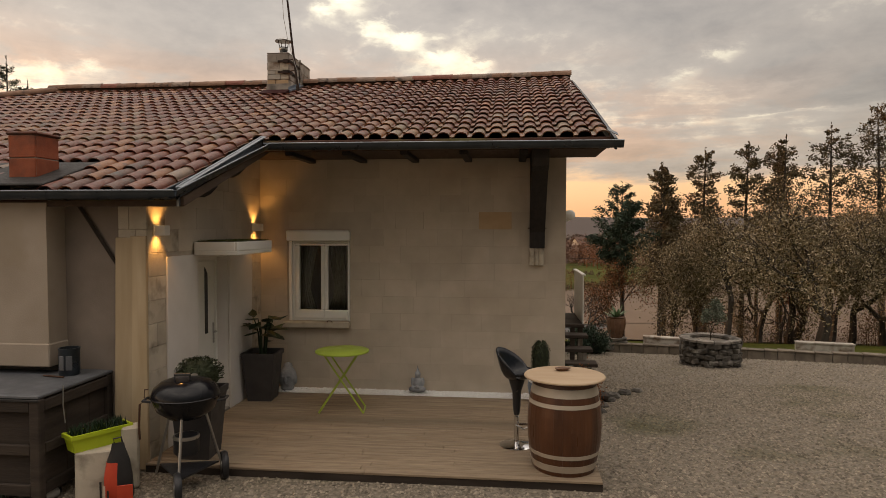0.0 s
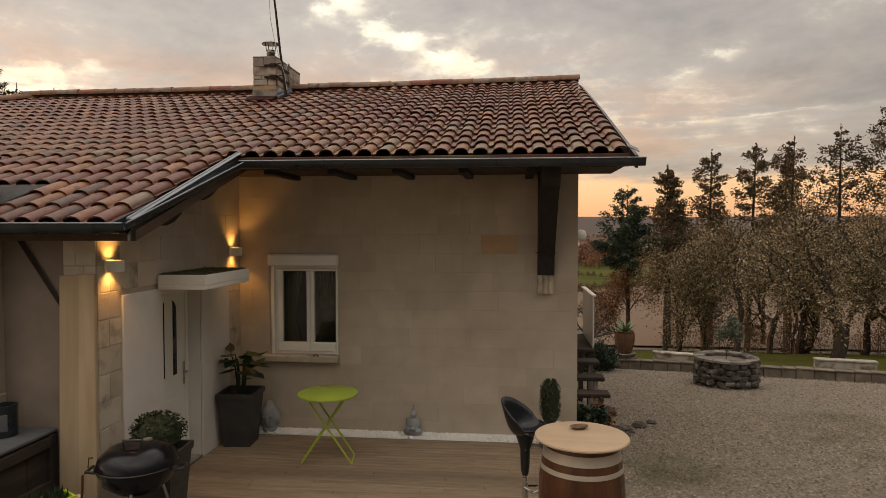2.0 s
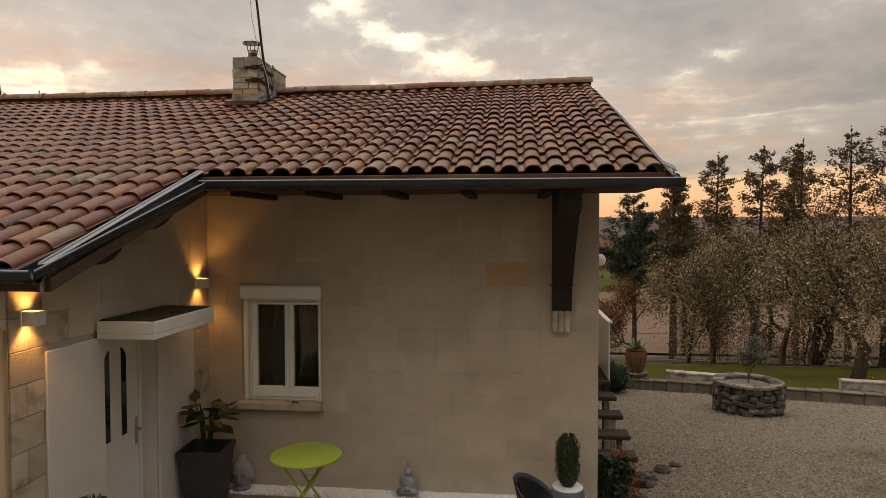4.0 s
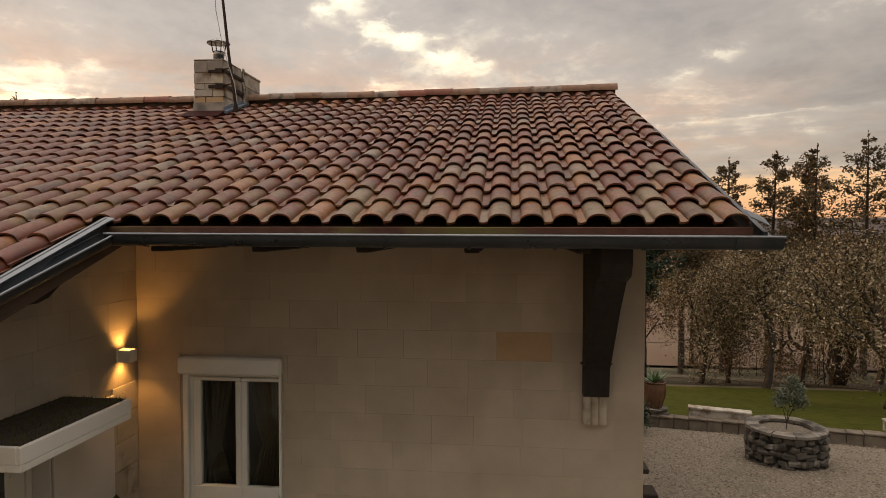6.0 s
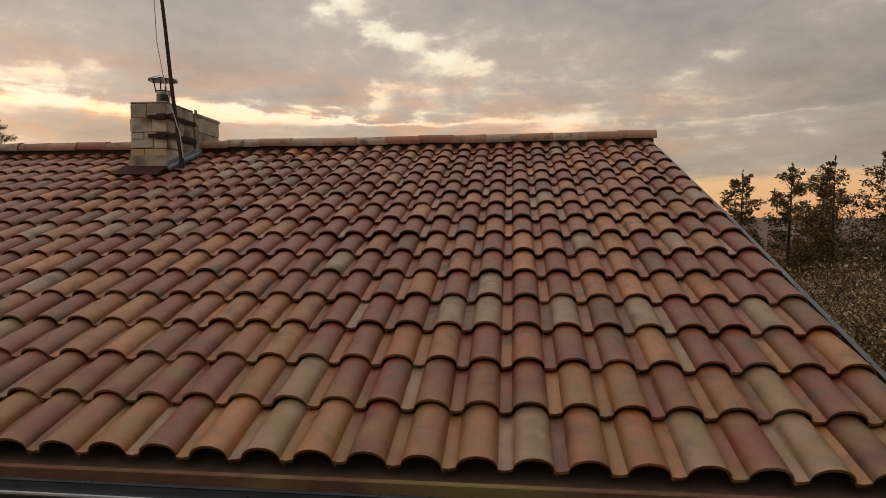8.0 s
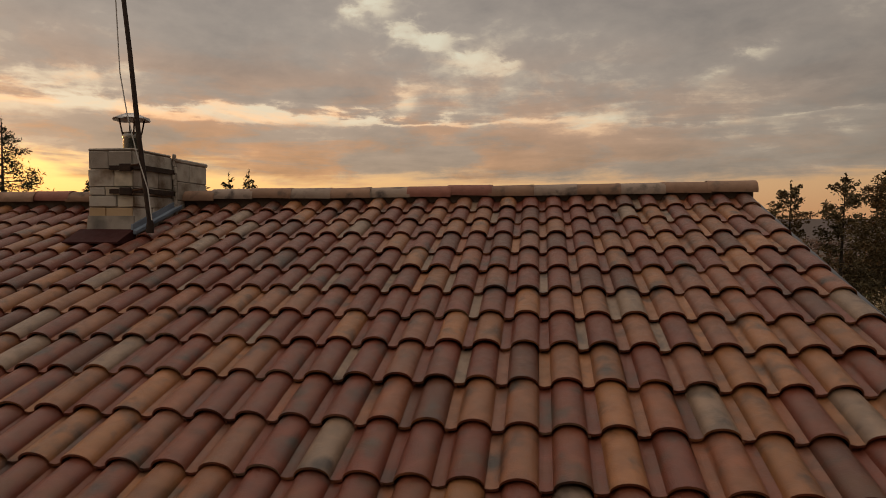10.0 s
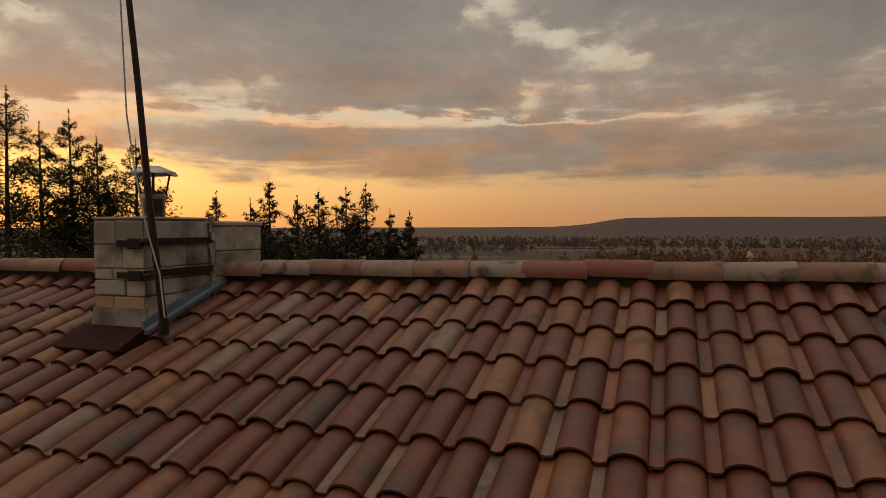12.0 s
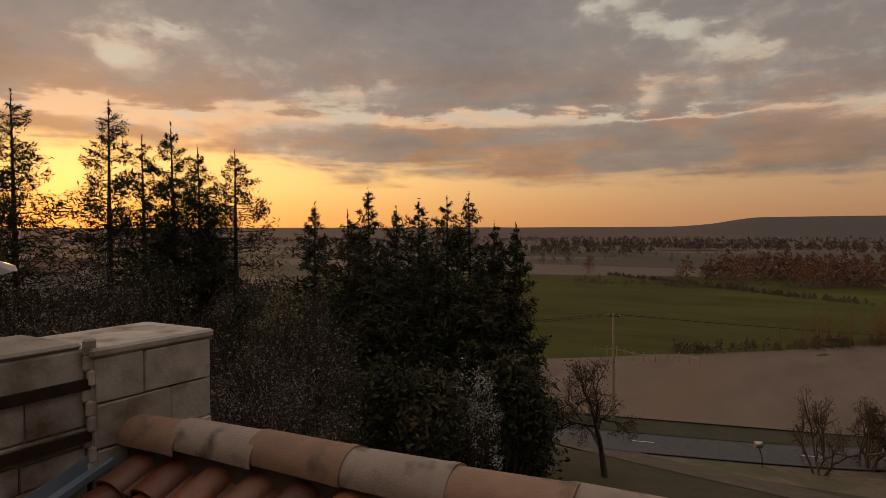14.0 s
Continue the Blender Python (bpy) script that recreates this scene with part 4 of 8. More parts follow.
def gutter(name, a, b, label, hooks=True):
    """A half-round gutter from a to b, with rolled front rim and brackets."""
    a, b = Vector(a), Vector(b)
    d = (b - a).normalized()
    side = Vector((0, 0, 1)).cross(d).normalized()
    up = d.cross(side)
    g = thing(name, label, "gutter", kind="structure")
    sh = Shape()
    n = 9
    for r in (0.068, 0.062):
        for e in (a, b):
            for k in range(n):
                t = math.pi * k / (n - 1)
                sh.v.append(e + side * (-math.cos(t) * r) - up * (math.sin(t) * r * 1.3))
    sh.f = [(i, i + 1, n + i + 1, n + i) for i in range(n - 1)] + [(2 * n + i, 3 * n + i, 3 * n + i + 1, 2 * n + i + 1) for i in range(n - 1)]
    sh.f += [(0, n, 3 * n, 2 * n), (n - 1, 2 * n - 1, 4 * n - 1, 3 * n - 1)]
    part("trough", sh, ANTHRA, g, "", True)
    for s, c in ((1, "front_rim"), (-1, "back_rim")):
        part(c, Shape().tube([a + side * 0.068 * s, b + side * 0.068 * s], 0.009, 8), ZINC if s == 1 else ANTHRA, g, "", True)
    if hooks:
        k = int((b - a).length / 0.55)
        hook = Shape()
        for i in range(n):
            t = math.pi * i / (n - 1)
            p = side * (-math.cos(t) * 0.075) - up * (math.sin(t) * 0.097)
            for e in (-0.012, 0.012):
                hook.v.append(p + d * e)
        hook.f = [(2 * i, 2 * i + 1, 2 * i + 3, 2 * i + 2) for i in range(n - 1)]
        me = hook.mesh("gutter_bracket", ANTHRA)
        for i in range(k):
            o = part("gutter_bracket", me, ANTHRA, g)
            o.matrix_world = Matrix.Translation(a.lerp(b, (i + 0.5) / k))
    return g


GY, GZ = -1.305, 3.612
gutter("gutter", (5.40, GY, GZ), (0.70, GY, GZ + 0.01), "dark grey half-round gutter along the front eave")
gutter("gutter", (0.70, GY - 0.02, GZ + 0.01), (0.63, -3.62, 2.872), "dark grey sloping gutter along the wing's verge", False)
gutter("gutter", (0.66, -3.55, 2.872), (-12.0, -3.55, 2.876), "dark grey half-round gutter along the low eave")
setting("fascia", Shape().box(0.64, 5.25, -1.235, -1.20, 3.535, 3.675, 0.004), FASCIA, "red-brown stained fascia board under the tiles", "fascia")
setting("fascia_low", Shape().box(-12.0, 0.60, -3.46, -3.43, 2.775, 2.85, 0.004), FASCIA, "red-brown stained fascia board of the low eave", "fascia")
setting("soffit", Shape().box(0.14, 5.22, -1.235, -0.002, 3.545, 3.565).prism([(-0.002, roof_z(0) - 0.24), (RIDGE_Y, roof_z(RIDGE_Y) - 0.24), (RIDGE_Y, roof_z(RIDGE_Y) - 0.21), (-0.002, roof_z(0) - 0.21)], "x", X_GABLE + 0.003, 5.24), SOFFIT, "dark brown boarded soffit under the eave", "soffit")
setting("soffit_low", Shape().prism([(-3.46, 2.80), (-3.46, 2.78), (Y_WING, 2.80), (Y_WING, 2.82)], "x", -11.9, 0.55), SOFFIT, "dark brown boarded soffit of the low eave", "soffit")


def verge_board(name, x, y0, y1, label, w=0.03, h=0.2, lift=0.0, material=ANTHRA):
    up = 0.0115 * (x - 0.6)
    ym = 1.8
    sh = Shape().prism([(y0, roof_z(y0) - h + lift), (y1, roof_z(y1) - h + lift), (y1, roof_z(y1) + lift + up), (ym, roof_z(ym) + lift + up), (y0, roof_z(y0) + lift)], "x", x, x + w)
    return setting(name, sh, material, label, "verge trim")


verge_board("verge_trim_gable", 5.30, -1.26, RIDGE_Y, "dark metal verge trim along the gable edge of the roof", 0.03, 0.14, -0.090)
verge_board("verge_trim_gable_rail", 5.332, -1.34, RIDGE_Y, "slim dark rail along the verge trim", 0.025, 0.05, -0.115, ANTHRA)
setting("verge_trim_wing", Shape().prism([(-3.45, roof_z(-3.45) - 0.22), (-1.22, roof_z(-1.22) - 0.22), (-1.22, roof_z(-1.22) - 0.01), (-3.45, roof_z(-3.45) - 0.01)], "x", 0.60, 0.625)
        .add([(0.60, -3.47, roof_z(-3.47) - 0.012), (0.665, -3.47, roof_z(-3.47) - 0.02), (0.675, -1.2, roof_z(-1.2) - 0.02), (0.60, -1.2, roof_z(-1.2) - 0.012)], [(0, 1, 2, 3)])
        .add([(0.60, -3.47, roof_z(-3.47) - 0.022), (0.665, -3.47, roof_z(-3.47) - 0.03), (0.675, -1.2, roof_z(-1.2) - 0.03), (0.60, -1.2, roof_z(-1.2) - 0.022)], [(3, 2, 1, 0)]),
        ZINC, "grey zinc verge flashing of the lower wing", "verge trim")
setting("verge_trim_corner", Shape().box(-0.09, 0.06, -0.07, 0.07, -0.004, 0.004, 0.002, pose(5.29, -1.22, 3.735, 26, 24, 10)), ZINC, "folded zinc corner piece at the eave end", "verge trim")
for k in range(5):
    x = 0.95 + 0.80 * k
    tail = setting("rafter_end", Shape().box(x - 0.055, x + 0.055, -1.10, -0.01, 3.485, 3.544, 0.01), DARKWOOD, "dark stained rafter end under the soffit", "rafter end")
    tail["group"] = "rafter ends under the eave"
for y in (-1.75, -2.55):
    z = roof_z(y) - 0.31
    setting("purlin_end", Shape().prism([(X_WING, z - 0.1), (X_WING, z + 0.1), (0.56, z + 0.1), (0.58, z + 0.02), (0.50, z - 0.06), (0.42, z - 0.1)], "y", y - 0.07, y + 0.07), DARKWOOD, "dark carved purlin end under the verge", "purlin end")


def eave_bracket():
    b = thing("eave_bracket", "tapered black timber bracket on a fluted stone corbel", "bracket", kind="structure", at=(4.37, 0, 0))
    prof = [(-0.002, 2.205), (-0.11, 2.205), (-0.135, 2.45), (-0.64, 3.04), (-0.88, 3.27), (-1.06, 3.32), (-1.12, 3.42), (-1.12, 3.54), (-0.002, 3.54)]
    part("brace", Shape().prism(prof, "x", -0.105, 0.115), DARKWOOD, b)
    for k in range(3):
        part("flute", Shape().tube([(-0.068 + 0.068 * k, -0.055, 1.955), (-0.068 + 0.068 * k, -0.055, 2.20)], 0.036, 10), QUOIN, b, "pale stone flute", True)
    part("corbel", Shape().box(-0.105, 0.105, -0.05, -0.002, 1.945, 2.203, 0.006), QUOIN, b, "pale stone corbel")
    part("bolt", Shape().tube([(-0.135, -0.12, 2.50), (0.135, -0.12, 2.50)], 0.009, 6), RUST, b)
    return b


eave_bracket()

# ---- chimneys, mast ----


def block_stack(parent, x0, x1, y0, y1, z0, z1, h, w, material, seed, depth=0.02, name="block"):
    """Courses of single blocks round a chimney's four faces."""
    rng = random.Random(seed)
    z, row = z0, 0
    while z < z1 - 0.02:
        zt = min(z + h * rng.uniform(0.9, 1.1), z1)
        if z1 - zt < 0.05:
            zt = z1
        for face in ("front", "right", "left", "back"):
            a0, a1 = (x0, x1) if face in ("front", "back") else (y0, y1)
            a = a0
            first = True
            while a < a1 - 0.01:
                b = min(a + w * (0.55 if first and row % 2 else rng.uniform(0.85, 1.15)), a1)
                first = False
                if a1 - b < 0.08:
                    b = a1
                d = depth * rng.uniform(0.4, 1.2)
                g = 0.006
                if face == "front":
                    box = (a + g, b - g, y0 - d, y0 + 0.05, z + g, zt - g)
                elif face == "back":
                    box = (a + g, b - g, y1 - 0.05, y1 + d, z + g, zt - g)
                elif face == "right":
                    box = (x1 - 0.05, x1 + d, a + g, b - g, z + g, zt - g)
                else:
                    box = (x0 - d, x0 + 0.05, a + g, b - g, z + g, zt - g)
                part(name, Shape().box(*box, 0.007), material, parent)
                a = b
        z, row = zt, row + 1


def chimney_blocks(parent, x0, x1, y0, y1, zs, seed):
    """Courses of large worn blocks with dark raked joints."""
    rng = random.Random(seed)
    for row, (z, zt) in enumerate(zip(zs, zs[1:])):
        top, low = row == len(zs) - 2, row == 0
        for face in ("front", "right", "left", "back"):
            a0, a1 = (x0, x1) if face in ("front", "back") else (y0, y1)
            if top and face == "right" and seed == 4:
                cuts = [a0, a1]
            else:
                cuts = [a0, a0 + (a1 - a0) * (0.62 if row % 2 else 0.42) + rng.uniform(-0.03, 0.03), a1]
            for a, b in zip(cuts, cuts[1:]):
                d, g = 0.009 * rng.uniform(0.3, 1.3), rng.uniform(0.002, 0.006)
                box = {"front": (a + g, b - g, y0 - d, y0 + 0.05, z + g, zt - g), "back": (a + g, b - g, y1 - 0.05, y1 + d, z + g, zt - g),
                       "right": (x1 - 0.05, x1 + d, a + g, b - g, z + g, zt - g), "left": (x0 - d, x0 + 0.05, a + g, b - g, z + g, zt - g)}[face]
                sh = Shape().box(*box, 0.006)
                sh.v = [(x + rng.uniform(-0.004, 0.004), y + rng.uniform(-0.004, 0.004), q + rng.uniform(-0.004, 0.004)) for x, y, q in sh.v]
                stone = WHITEWASH
                if face == "front" and seed == 4:
                    stone = CEMENT if top else OCHRE if low else QUOIN if rng.random() < 0.3 else WHITEWASH
                part("block", sh, stone, parent)


def big_chimney():
    c = thing("chimney", "old whitewashed block chimney with rusty straps and a metal cowl", "chimney", kind="structure", at=(-0.010, -0.065, -0.012))
    part("core", Shape().box(-1.21, -0.76, 3.86, 4.53, 5.2, 6.235).box(-1.21, -0.73, 4.54, 5.17, 5.2, 6.185), CEMENT, c)
    chimney_blocks(c, -1.22, -0.75, 3.845, 4.53, (5.44, 5.685, 5.80, 5.885, 6.060, 6.235), 4)
    chimney_blocks(c, -1.22, -0.71, 4.55, 5.18, (5.55, 5.78, 5.985, 6.19), 8)
    # splayed mortar foot
    foot = Shape()
    for y, w in ((3.815, 0.02), (3.85, 0.0)):
        foot.v += [(-1.225 - w, y, 5.40), (-0.745 + w, y, 5.40), (-0.745 + w * 0.2, y + 0.02, 5.60), (-1.225 - w * 0.2, y + 0.02, 5.60)]
    foot.f = [(0, 1, 2, 3), (7, 6, 5, 4), (0, 4, 5, 1), (1, 5, 6, 2), (2, 6, 7, 3), (3, 7, 4, 0)]
    part("mortar_foot", foot, CEMENT, c, "splayed mortar foot")
    seam = Shape()
    for k in range(9):
        z = 5.66 + 0.068 * k
        q = 0.012 * math.sin(k * 2.3)
        seam.box(-0.742, -0.714 + q, 4.515 + q, 4.568 - q, z, z + 0.075, 0.01)
    part("mortar_seam", seam, WHITEWASH, c, "ragged pale mortar seam")
    part("capping", Shape().box(-1.245, -0.70, 4.53, 5.205, 6.19, 6.235, 0.012), WHITEWASH, c, "thin pale capping slab")
    part("mortar_cap", Shape().box(-1.23, -0.745, 3.84, 4.52, 6.235, 6.262, 0.012), CEMENT, c)
    for z in (6.045, 5.815):
        part("strap", Shape().box(-0.98, -0.735, 3.812, 3.824, z, z + 0.045, 0.002).box(-0.735, -0.722, 3.812, 4.54, z + 0.01, z + 0.060, 0.002), OLDIRON, c, "flat rusty iron strap")
        part("clamp", Shape().box(-0.86, -0.735, 3.79, 3.812, z - 0.015, z + 0.06, 0.006), OLDIRON, c, "rusty clamp bracket")
    # lead up the right side, and the painted apron that turns up against the front
    lead = Shape()
    for y in (3.80, 4.62):
        z = roof_z(y)
        lead.v += [(-0.69, y, z - 0.03), (-0.69, y, z + 0.0), (-0.72, y, z + 0.012), (-0.726, y, z + 0.065), (-0.745, y, z + 0.065), (-0.745, y, z - 0.03)]
    lead.f = [(i, (i + 1) % 6, 6 + (i + 1) % 6, 6 + i) for i in range(6)] + [(5, 4, 3, 2, 1, 0), (6, 7, 8, 9, 10, 11)]
    part("flashing", lead, BLUEFOIL, c, "blue-grey lead flashing")
    z0, z1 = roof_z(3.56) - 0.02, roof_z(3.81) + 0.015
    part("apron", Shape().prism([(3.56, z0 - 0.015), (3.56, z0), (3.815, z1), (3.85, z1), (3.85, z0 - 0.015)], "x", -1.30, -0.725), LEADRED, c, "dark red painted apron flashing")
    part("flue_pipe", Shape().lathe([(0.085, 6.24), (0.085, 6.46), (0.078, 6.46), (0.078, 6.26)], -0.98, 4.18, 20), FLUE, c, "round dark metal flue pipe", True)
    part("pipe_band", Shape().lathe([(0.09, 6.40), (0.094, 6.42), (0.09, 6.44)], -0.98, 4.18, 16), STEEL, c, "", True)
    for k in range(4):
        a = math.pi / 4 + k * math.pi / 2
        part("cowl_stay", Shape().tube([(-0.98 + 0.085 * math.cos(a), 4.18 + 0.085 * math.sin(a), 6.42), (-0.98 + 0.12 * math.cos(a), 4.18 + 0.12 * math.sin(a), 6.60)], 0.008, 5), RUST, c)
    cow = Shape()
    prof = [(0.0, 6.66), (0.06, 6.655), (0.13, 6.625), (0.175, 6.60), (0.18, 6.59), (0.17, 6.592), (0.12, 6.612), (0.0, 6.64)]
    cow.lathe(prof, -0.98, 4.18, 20)
    rr = random.Random(2)
    cow.v = [(x, y, z + (rr.uniform(-0.012, 0.010) if math.hypot(x + 0.98, y - 4.18) > 0.17 else 0)) for x, y, z in cow.v]
    part("cowl", cow, STEEL, c, "dented metal rain cowl", True)
    return c


big_chimney()


def mast():
    m = thing("antenna_mast", "thin rusty antenna mast with a loose cable by the chimney", "antenna mast", at=(0.045, -0.085, 0.0))
    p0, p1 = Vector((-0.585, 3.80, 5.525)), Vector((-0.905, 3.82, 8.15))
    q = p0.lerp(p1, 0.62)
    part("pole", Shape().tube([p0, p0.lerp(p1, 0.3) + Vector((-0.012, 0, 0)), q, p1, p1 + Vector((-0.1, 0, 0.9))], [0.026, 0.024, 0.022, 0.021, 0.02], 8), POLE, m, "", True)
    part("foot", Shape().lathe([(0.036, 5.42), (0.034, 5.50), (0.027, 5.54)], -0.585, 3.80, 10), POLE, m, "", True)
    c = [p0 + Vector((0.035, -0.025, 0.02)), p0.lerp(p1, 0.12) + Vector((0.03, -0.02, 0)), p0.lerp(p1, 0.25) + Vector((-0.035, -0.03, 0)), p0.lerp(p1, 0.40) + Vector((-0.10, -0.01, 0)),
         p0.lerp(p1, 0.55) + Vector((-0.13, 0, 0)), p0.lerp(p1, 0.72) + Vector((-0.10, 0, 0)), p1 + Vector((-0.05, 0, 0))]
    part("cable", Shape().tube(c, 0.006, 5), CABLE, m, "thin pale cable", True)
    part("stay_bracket", Shape().tube([p0.lerp(p1, 0.125) + Vector((0, 0.01, 0)), (-0.76, 3.80, 5.83)], 0.012, 6), RUST, m)
    part("stay_bracket", Shape().tube([p0.lerp(p1, 0.215) + Vector((0, 0.01, 0)), (-0.78, 3.80, 6.07)], 0.012, 6), RUST, m)


mast()


def low_chimney():
    c = thing("chimney", "short red brick barbecue chimney with a cement cap near the eave", "chimney", kind="structure")
    x0, x1, y0, y1 = -1.55, -1.20, -3.10, -2.72
    part("core", Shape().box(x0 + 0.015, x1 - 0.015, y0 + 0.015, y1 - 0.015, 2.85, 3.52), CEMENT, c)
    block_stack(c, x0 + 0.01, x1 - 0.01, y0 + 0.01, y1 - 0.01, 3.0, 3.52, 0.26, 0.6, BRICKRED, 5, 0.008, "flue_block")
    part("cap", Shape().box(x0 - 0.012, x1 + 0.012, y0 - 0.012, y1 + 0.012, 3.52, 3.556, 0.014), BRICKDARK, c, "worn dark red cap")
    part("apron", Shape().box(-2.35, -0.93, 0, 1.02, 0.0, 0.03, 0.01, pose(0, -3.36, roof_z(-3.36) - 0.035, math.degrees(SLANT))), TAR, c, "black tarred flashing patch")


low_chimney()

# ---- window, door, canopy, wall lamps ----


def window():
    w = thing("window_1", "white two-leaf window with a roller shutter box and stone sill", "window", kind="structure")
    x0, x1, z0, z1 = WIN
    part("shutter_box", Shape().box(0.53, 1.535, -0.075, 0.05, 2.295, 2.46, 0.018), PVC, w, "white roller shutter box")
    part("guide", Shape().box(0.562, 0.61, -0.02, 0.06, z0, 2.293, 0.005), PVC, w)
    part("guide", Shape().box(1.497, 1.522, -0.03, 0.06, z0, 2.293, 0.005), PVC, w)
    fr = Shape().box(0.612, 1.495, 0.02, 0.09, z0, z0 + 0.035, 0.006).box(0.612, 1.495, 0.02, 0.09, 2.262, 2.292, 0.006)
    fr.box(0.612, 0.65, 0.02, 0.09, z0 + 0.035, 2.262, 0.006)
    part("window_frame", fr, PVC, w)
    for a, b, p, q in ((0.652, 1.119, 0.722, 1.064), (1.121, 1.495, 1.176, 1.484)):
        leaf = Shape().box(a, b, 0.005, 0.07, z0 + 0.037, z0 + 0.165, 0.008).box(a, b, 0.005, 0.07, 2.225, 2.260, 0.008)
        leaf.box(a, p, 0.005, 0.07, z0 + 0.165, 2.225, 0.008).box(q, b, 0.005, 0.07, z0 + 0.165, 2.225, 0.008)
        lf = part("casement", leaf, PVC, w)
        pn = part("pane", Shape().box(p - 0.002, q + 0.002, 0.035, 0.041, z0 + 0.163, 2.227), GLASS, lf)
        pn.visible_shadow = False
    part("sill", Shape().box(0.45, 1.535, -0.10, 0.05, 0.955, 1.05, 0.012), QUOIN, w, "pale stone window sill")
    part("catch", Shape().tube([(1.19, -0.10, 1.053), (1.21, -0.12, 1.075), (1.25, -0.12, 1.075), (1.27, -0.10, 1.053)], 0.008, 6), RUST, w, "small iron shutter catch")
    part("shutter_crank", Shape().box(1.475, 1.505, -0.075, -0.045, 1.08, 1.20, 0.006), PVC, w)
    part("inner_sill", Shape().box(0.58, 1.47, 0.07, 0.34, 1.03, 1.06, 0.004), WHITE, w)
    return w


window()


def curtain(x0, x1, label):
    c = Shape()
    n = 40
    for z in (1.12, 1.55, 1.75, 2.25):
        tie = 0.55 if abs(z - 1.55) < 0.01 else (0.7 if z == 1.75 else 1.0)
        for i in range(n + 1):
            u = i / n
            x = x0 + (x1 - x0) * (u * tie if x0 < 1.0 else 1 - (1 - u) * tie)
            c.v.append((x, 0.24 + 0.02 * math.sin(u * 38), z))
    for r in range(3):
        c.f += [(r * (n + 1) + i, r * (n + 1) + i + 1, (r + 1) * (n + 1) + i + 1, (r + 1) * (n + 1) + i) for i in range(n)]
    ob = part("curtain", c, CURTAIN, None, "", True)
    tagged(ob, label, "curtain", "curtains behind the window")
    s = ob.modifiers.new("thickness", "SOLIDIFY")
    s.thickness = 0.004


curtain(0.66, 0.96, "thin beige curtain tied back behind the window")
curtain(1.10, 1.40, "thin beige curtain tied back behind the window")
tagged(part("curtain_rod", Shape().tube([(0.58, 0.20, 2.26), (1.48, 0.20, 2.26)], 0.01, 6), STEEL), "thin metal curtain rod behind the window", "curtain rod")


def white_surround():
    sh = Shape()
    x0, x1 = X_WING - 0.011, X_WING + 0.018
    sh.box(x0, x1, -2.78, DOOR[0], -0.05, 2.17, 0.006)
    sh.box(x0, x1, DOOR[1], -0.39, -0.05, 2.17, 0.006)
    sh.box(x0, x1, DOOR[0], DOOR[1], DOOR[2], 2.17, 0.004)
    setting("door_surround", sh, WHITE, "smooth white rendered surround of the entrance door", "wall render")
    setting("door_reveal", Shape().box(-0.20, X_WING - 0.012, DOOR[1] - 0.016, DOOR[1] - 0.001, -0.02, DOOR[2]).box(-0.20, X_WING - 0.012, DOOR[0] + 0.001, DOOR[0] + 0.016, -0.02, DOOR[2])
            .box(-0.20, X_WING - 0.012, DOOR[0] + 0.017, DOOR[1] - 0.017, DOOR[2] - 0.016, DOOR[2] - 0.001), WHITE, "white door reveal", "wall render")


white_surround()


def front_door():
    d = thing("door_1", "closed white entrance door with two slim arched glass slots", "door", kind="structure")
    y0, y1, zt = DOOR[0] + 0.018, DOOR[1] - 0.018, DOOR[2] - 0.018
    fr = Shape().box(-0.14, -0.06, y0, y0 + 0.055, 0, zt, 0.006).box(-0.14, -0.06, y1 - 0.055, y1, 0, zt, 0.006).box(-0.14, -0.06, y0 + 0.056, y1 - 0.056, zt - 0.055, zt, 0.006)
    part("door_frame", fr, PVC, d)
    leaf = part("door_leaf", Shape().box(-0.125, -0.075, y0 + 0.058, y1 - 0.058, 0.015, zt - 0.058, 0.006), PVC, d)
    for yc in (-1.745, -1.475):
        def slot(half, up):
            ys = [yc - half + 2 * half * k / 8 for k in range(9)]
            crest = [(y, 1.80 + up + 0.20 * math.sqrt(max(0.0, 1 - ((y + 1.61) / (0.178 + half * 0.3)) ** 2))) for y in ys]
            return [(yc - half, 1.08 - up), (yc + half, 1.08 - up)] + crest[::-1]
        part("glass_slot", Shape().prism(slot(0.042, 0.0), "x", -0.0755, -0.068), DARKGLASS, leaf, "narrow dark glass slot")
        part("slot_rim", Shape().prism(slot(0.054, 0.014), "x", -0.0755, -0.072), PVC, leaf)
    arch = []
    for k in range(13):
        a = math.pi * k / 12
        arch.append((-0.071, -1.61 - 0.24 * math.cos(a), 1.80 + 0.20 * math.sin(a)))
    part("moulding", Shape().tube(arch, 0.008, 6), PVC, leaf)
    part("lower_panel", Shape().box(-0.0755, -0.067, -1.86, -1.36, 0.20, 0.80, 0.006), PVC, leaf)
    part("handle_plate", Shape().box(-0.0755, -0.064, y1 - 0.125, y1 - 0.085, 0.92, 1.20, 0.005), STEEL, leaf, "brushed steel handle plate")
    part("handle", Shape().tube([(-0.065, y1 - 0.105, 1.08), (-0.02, y1 - 0.105, 1.08), (-0.015, y1 - 0.12, 1.08), (-0.015, y1 - 0.22, 1.075)], 0.010, 8), STEEL, leaf, "steel lever handle", True)
    part("threshold", Shape().box(-0.16, 0.11, y0, y1, -0.015, 0.012, 0.004), CEMENT, d)


front_door()


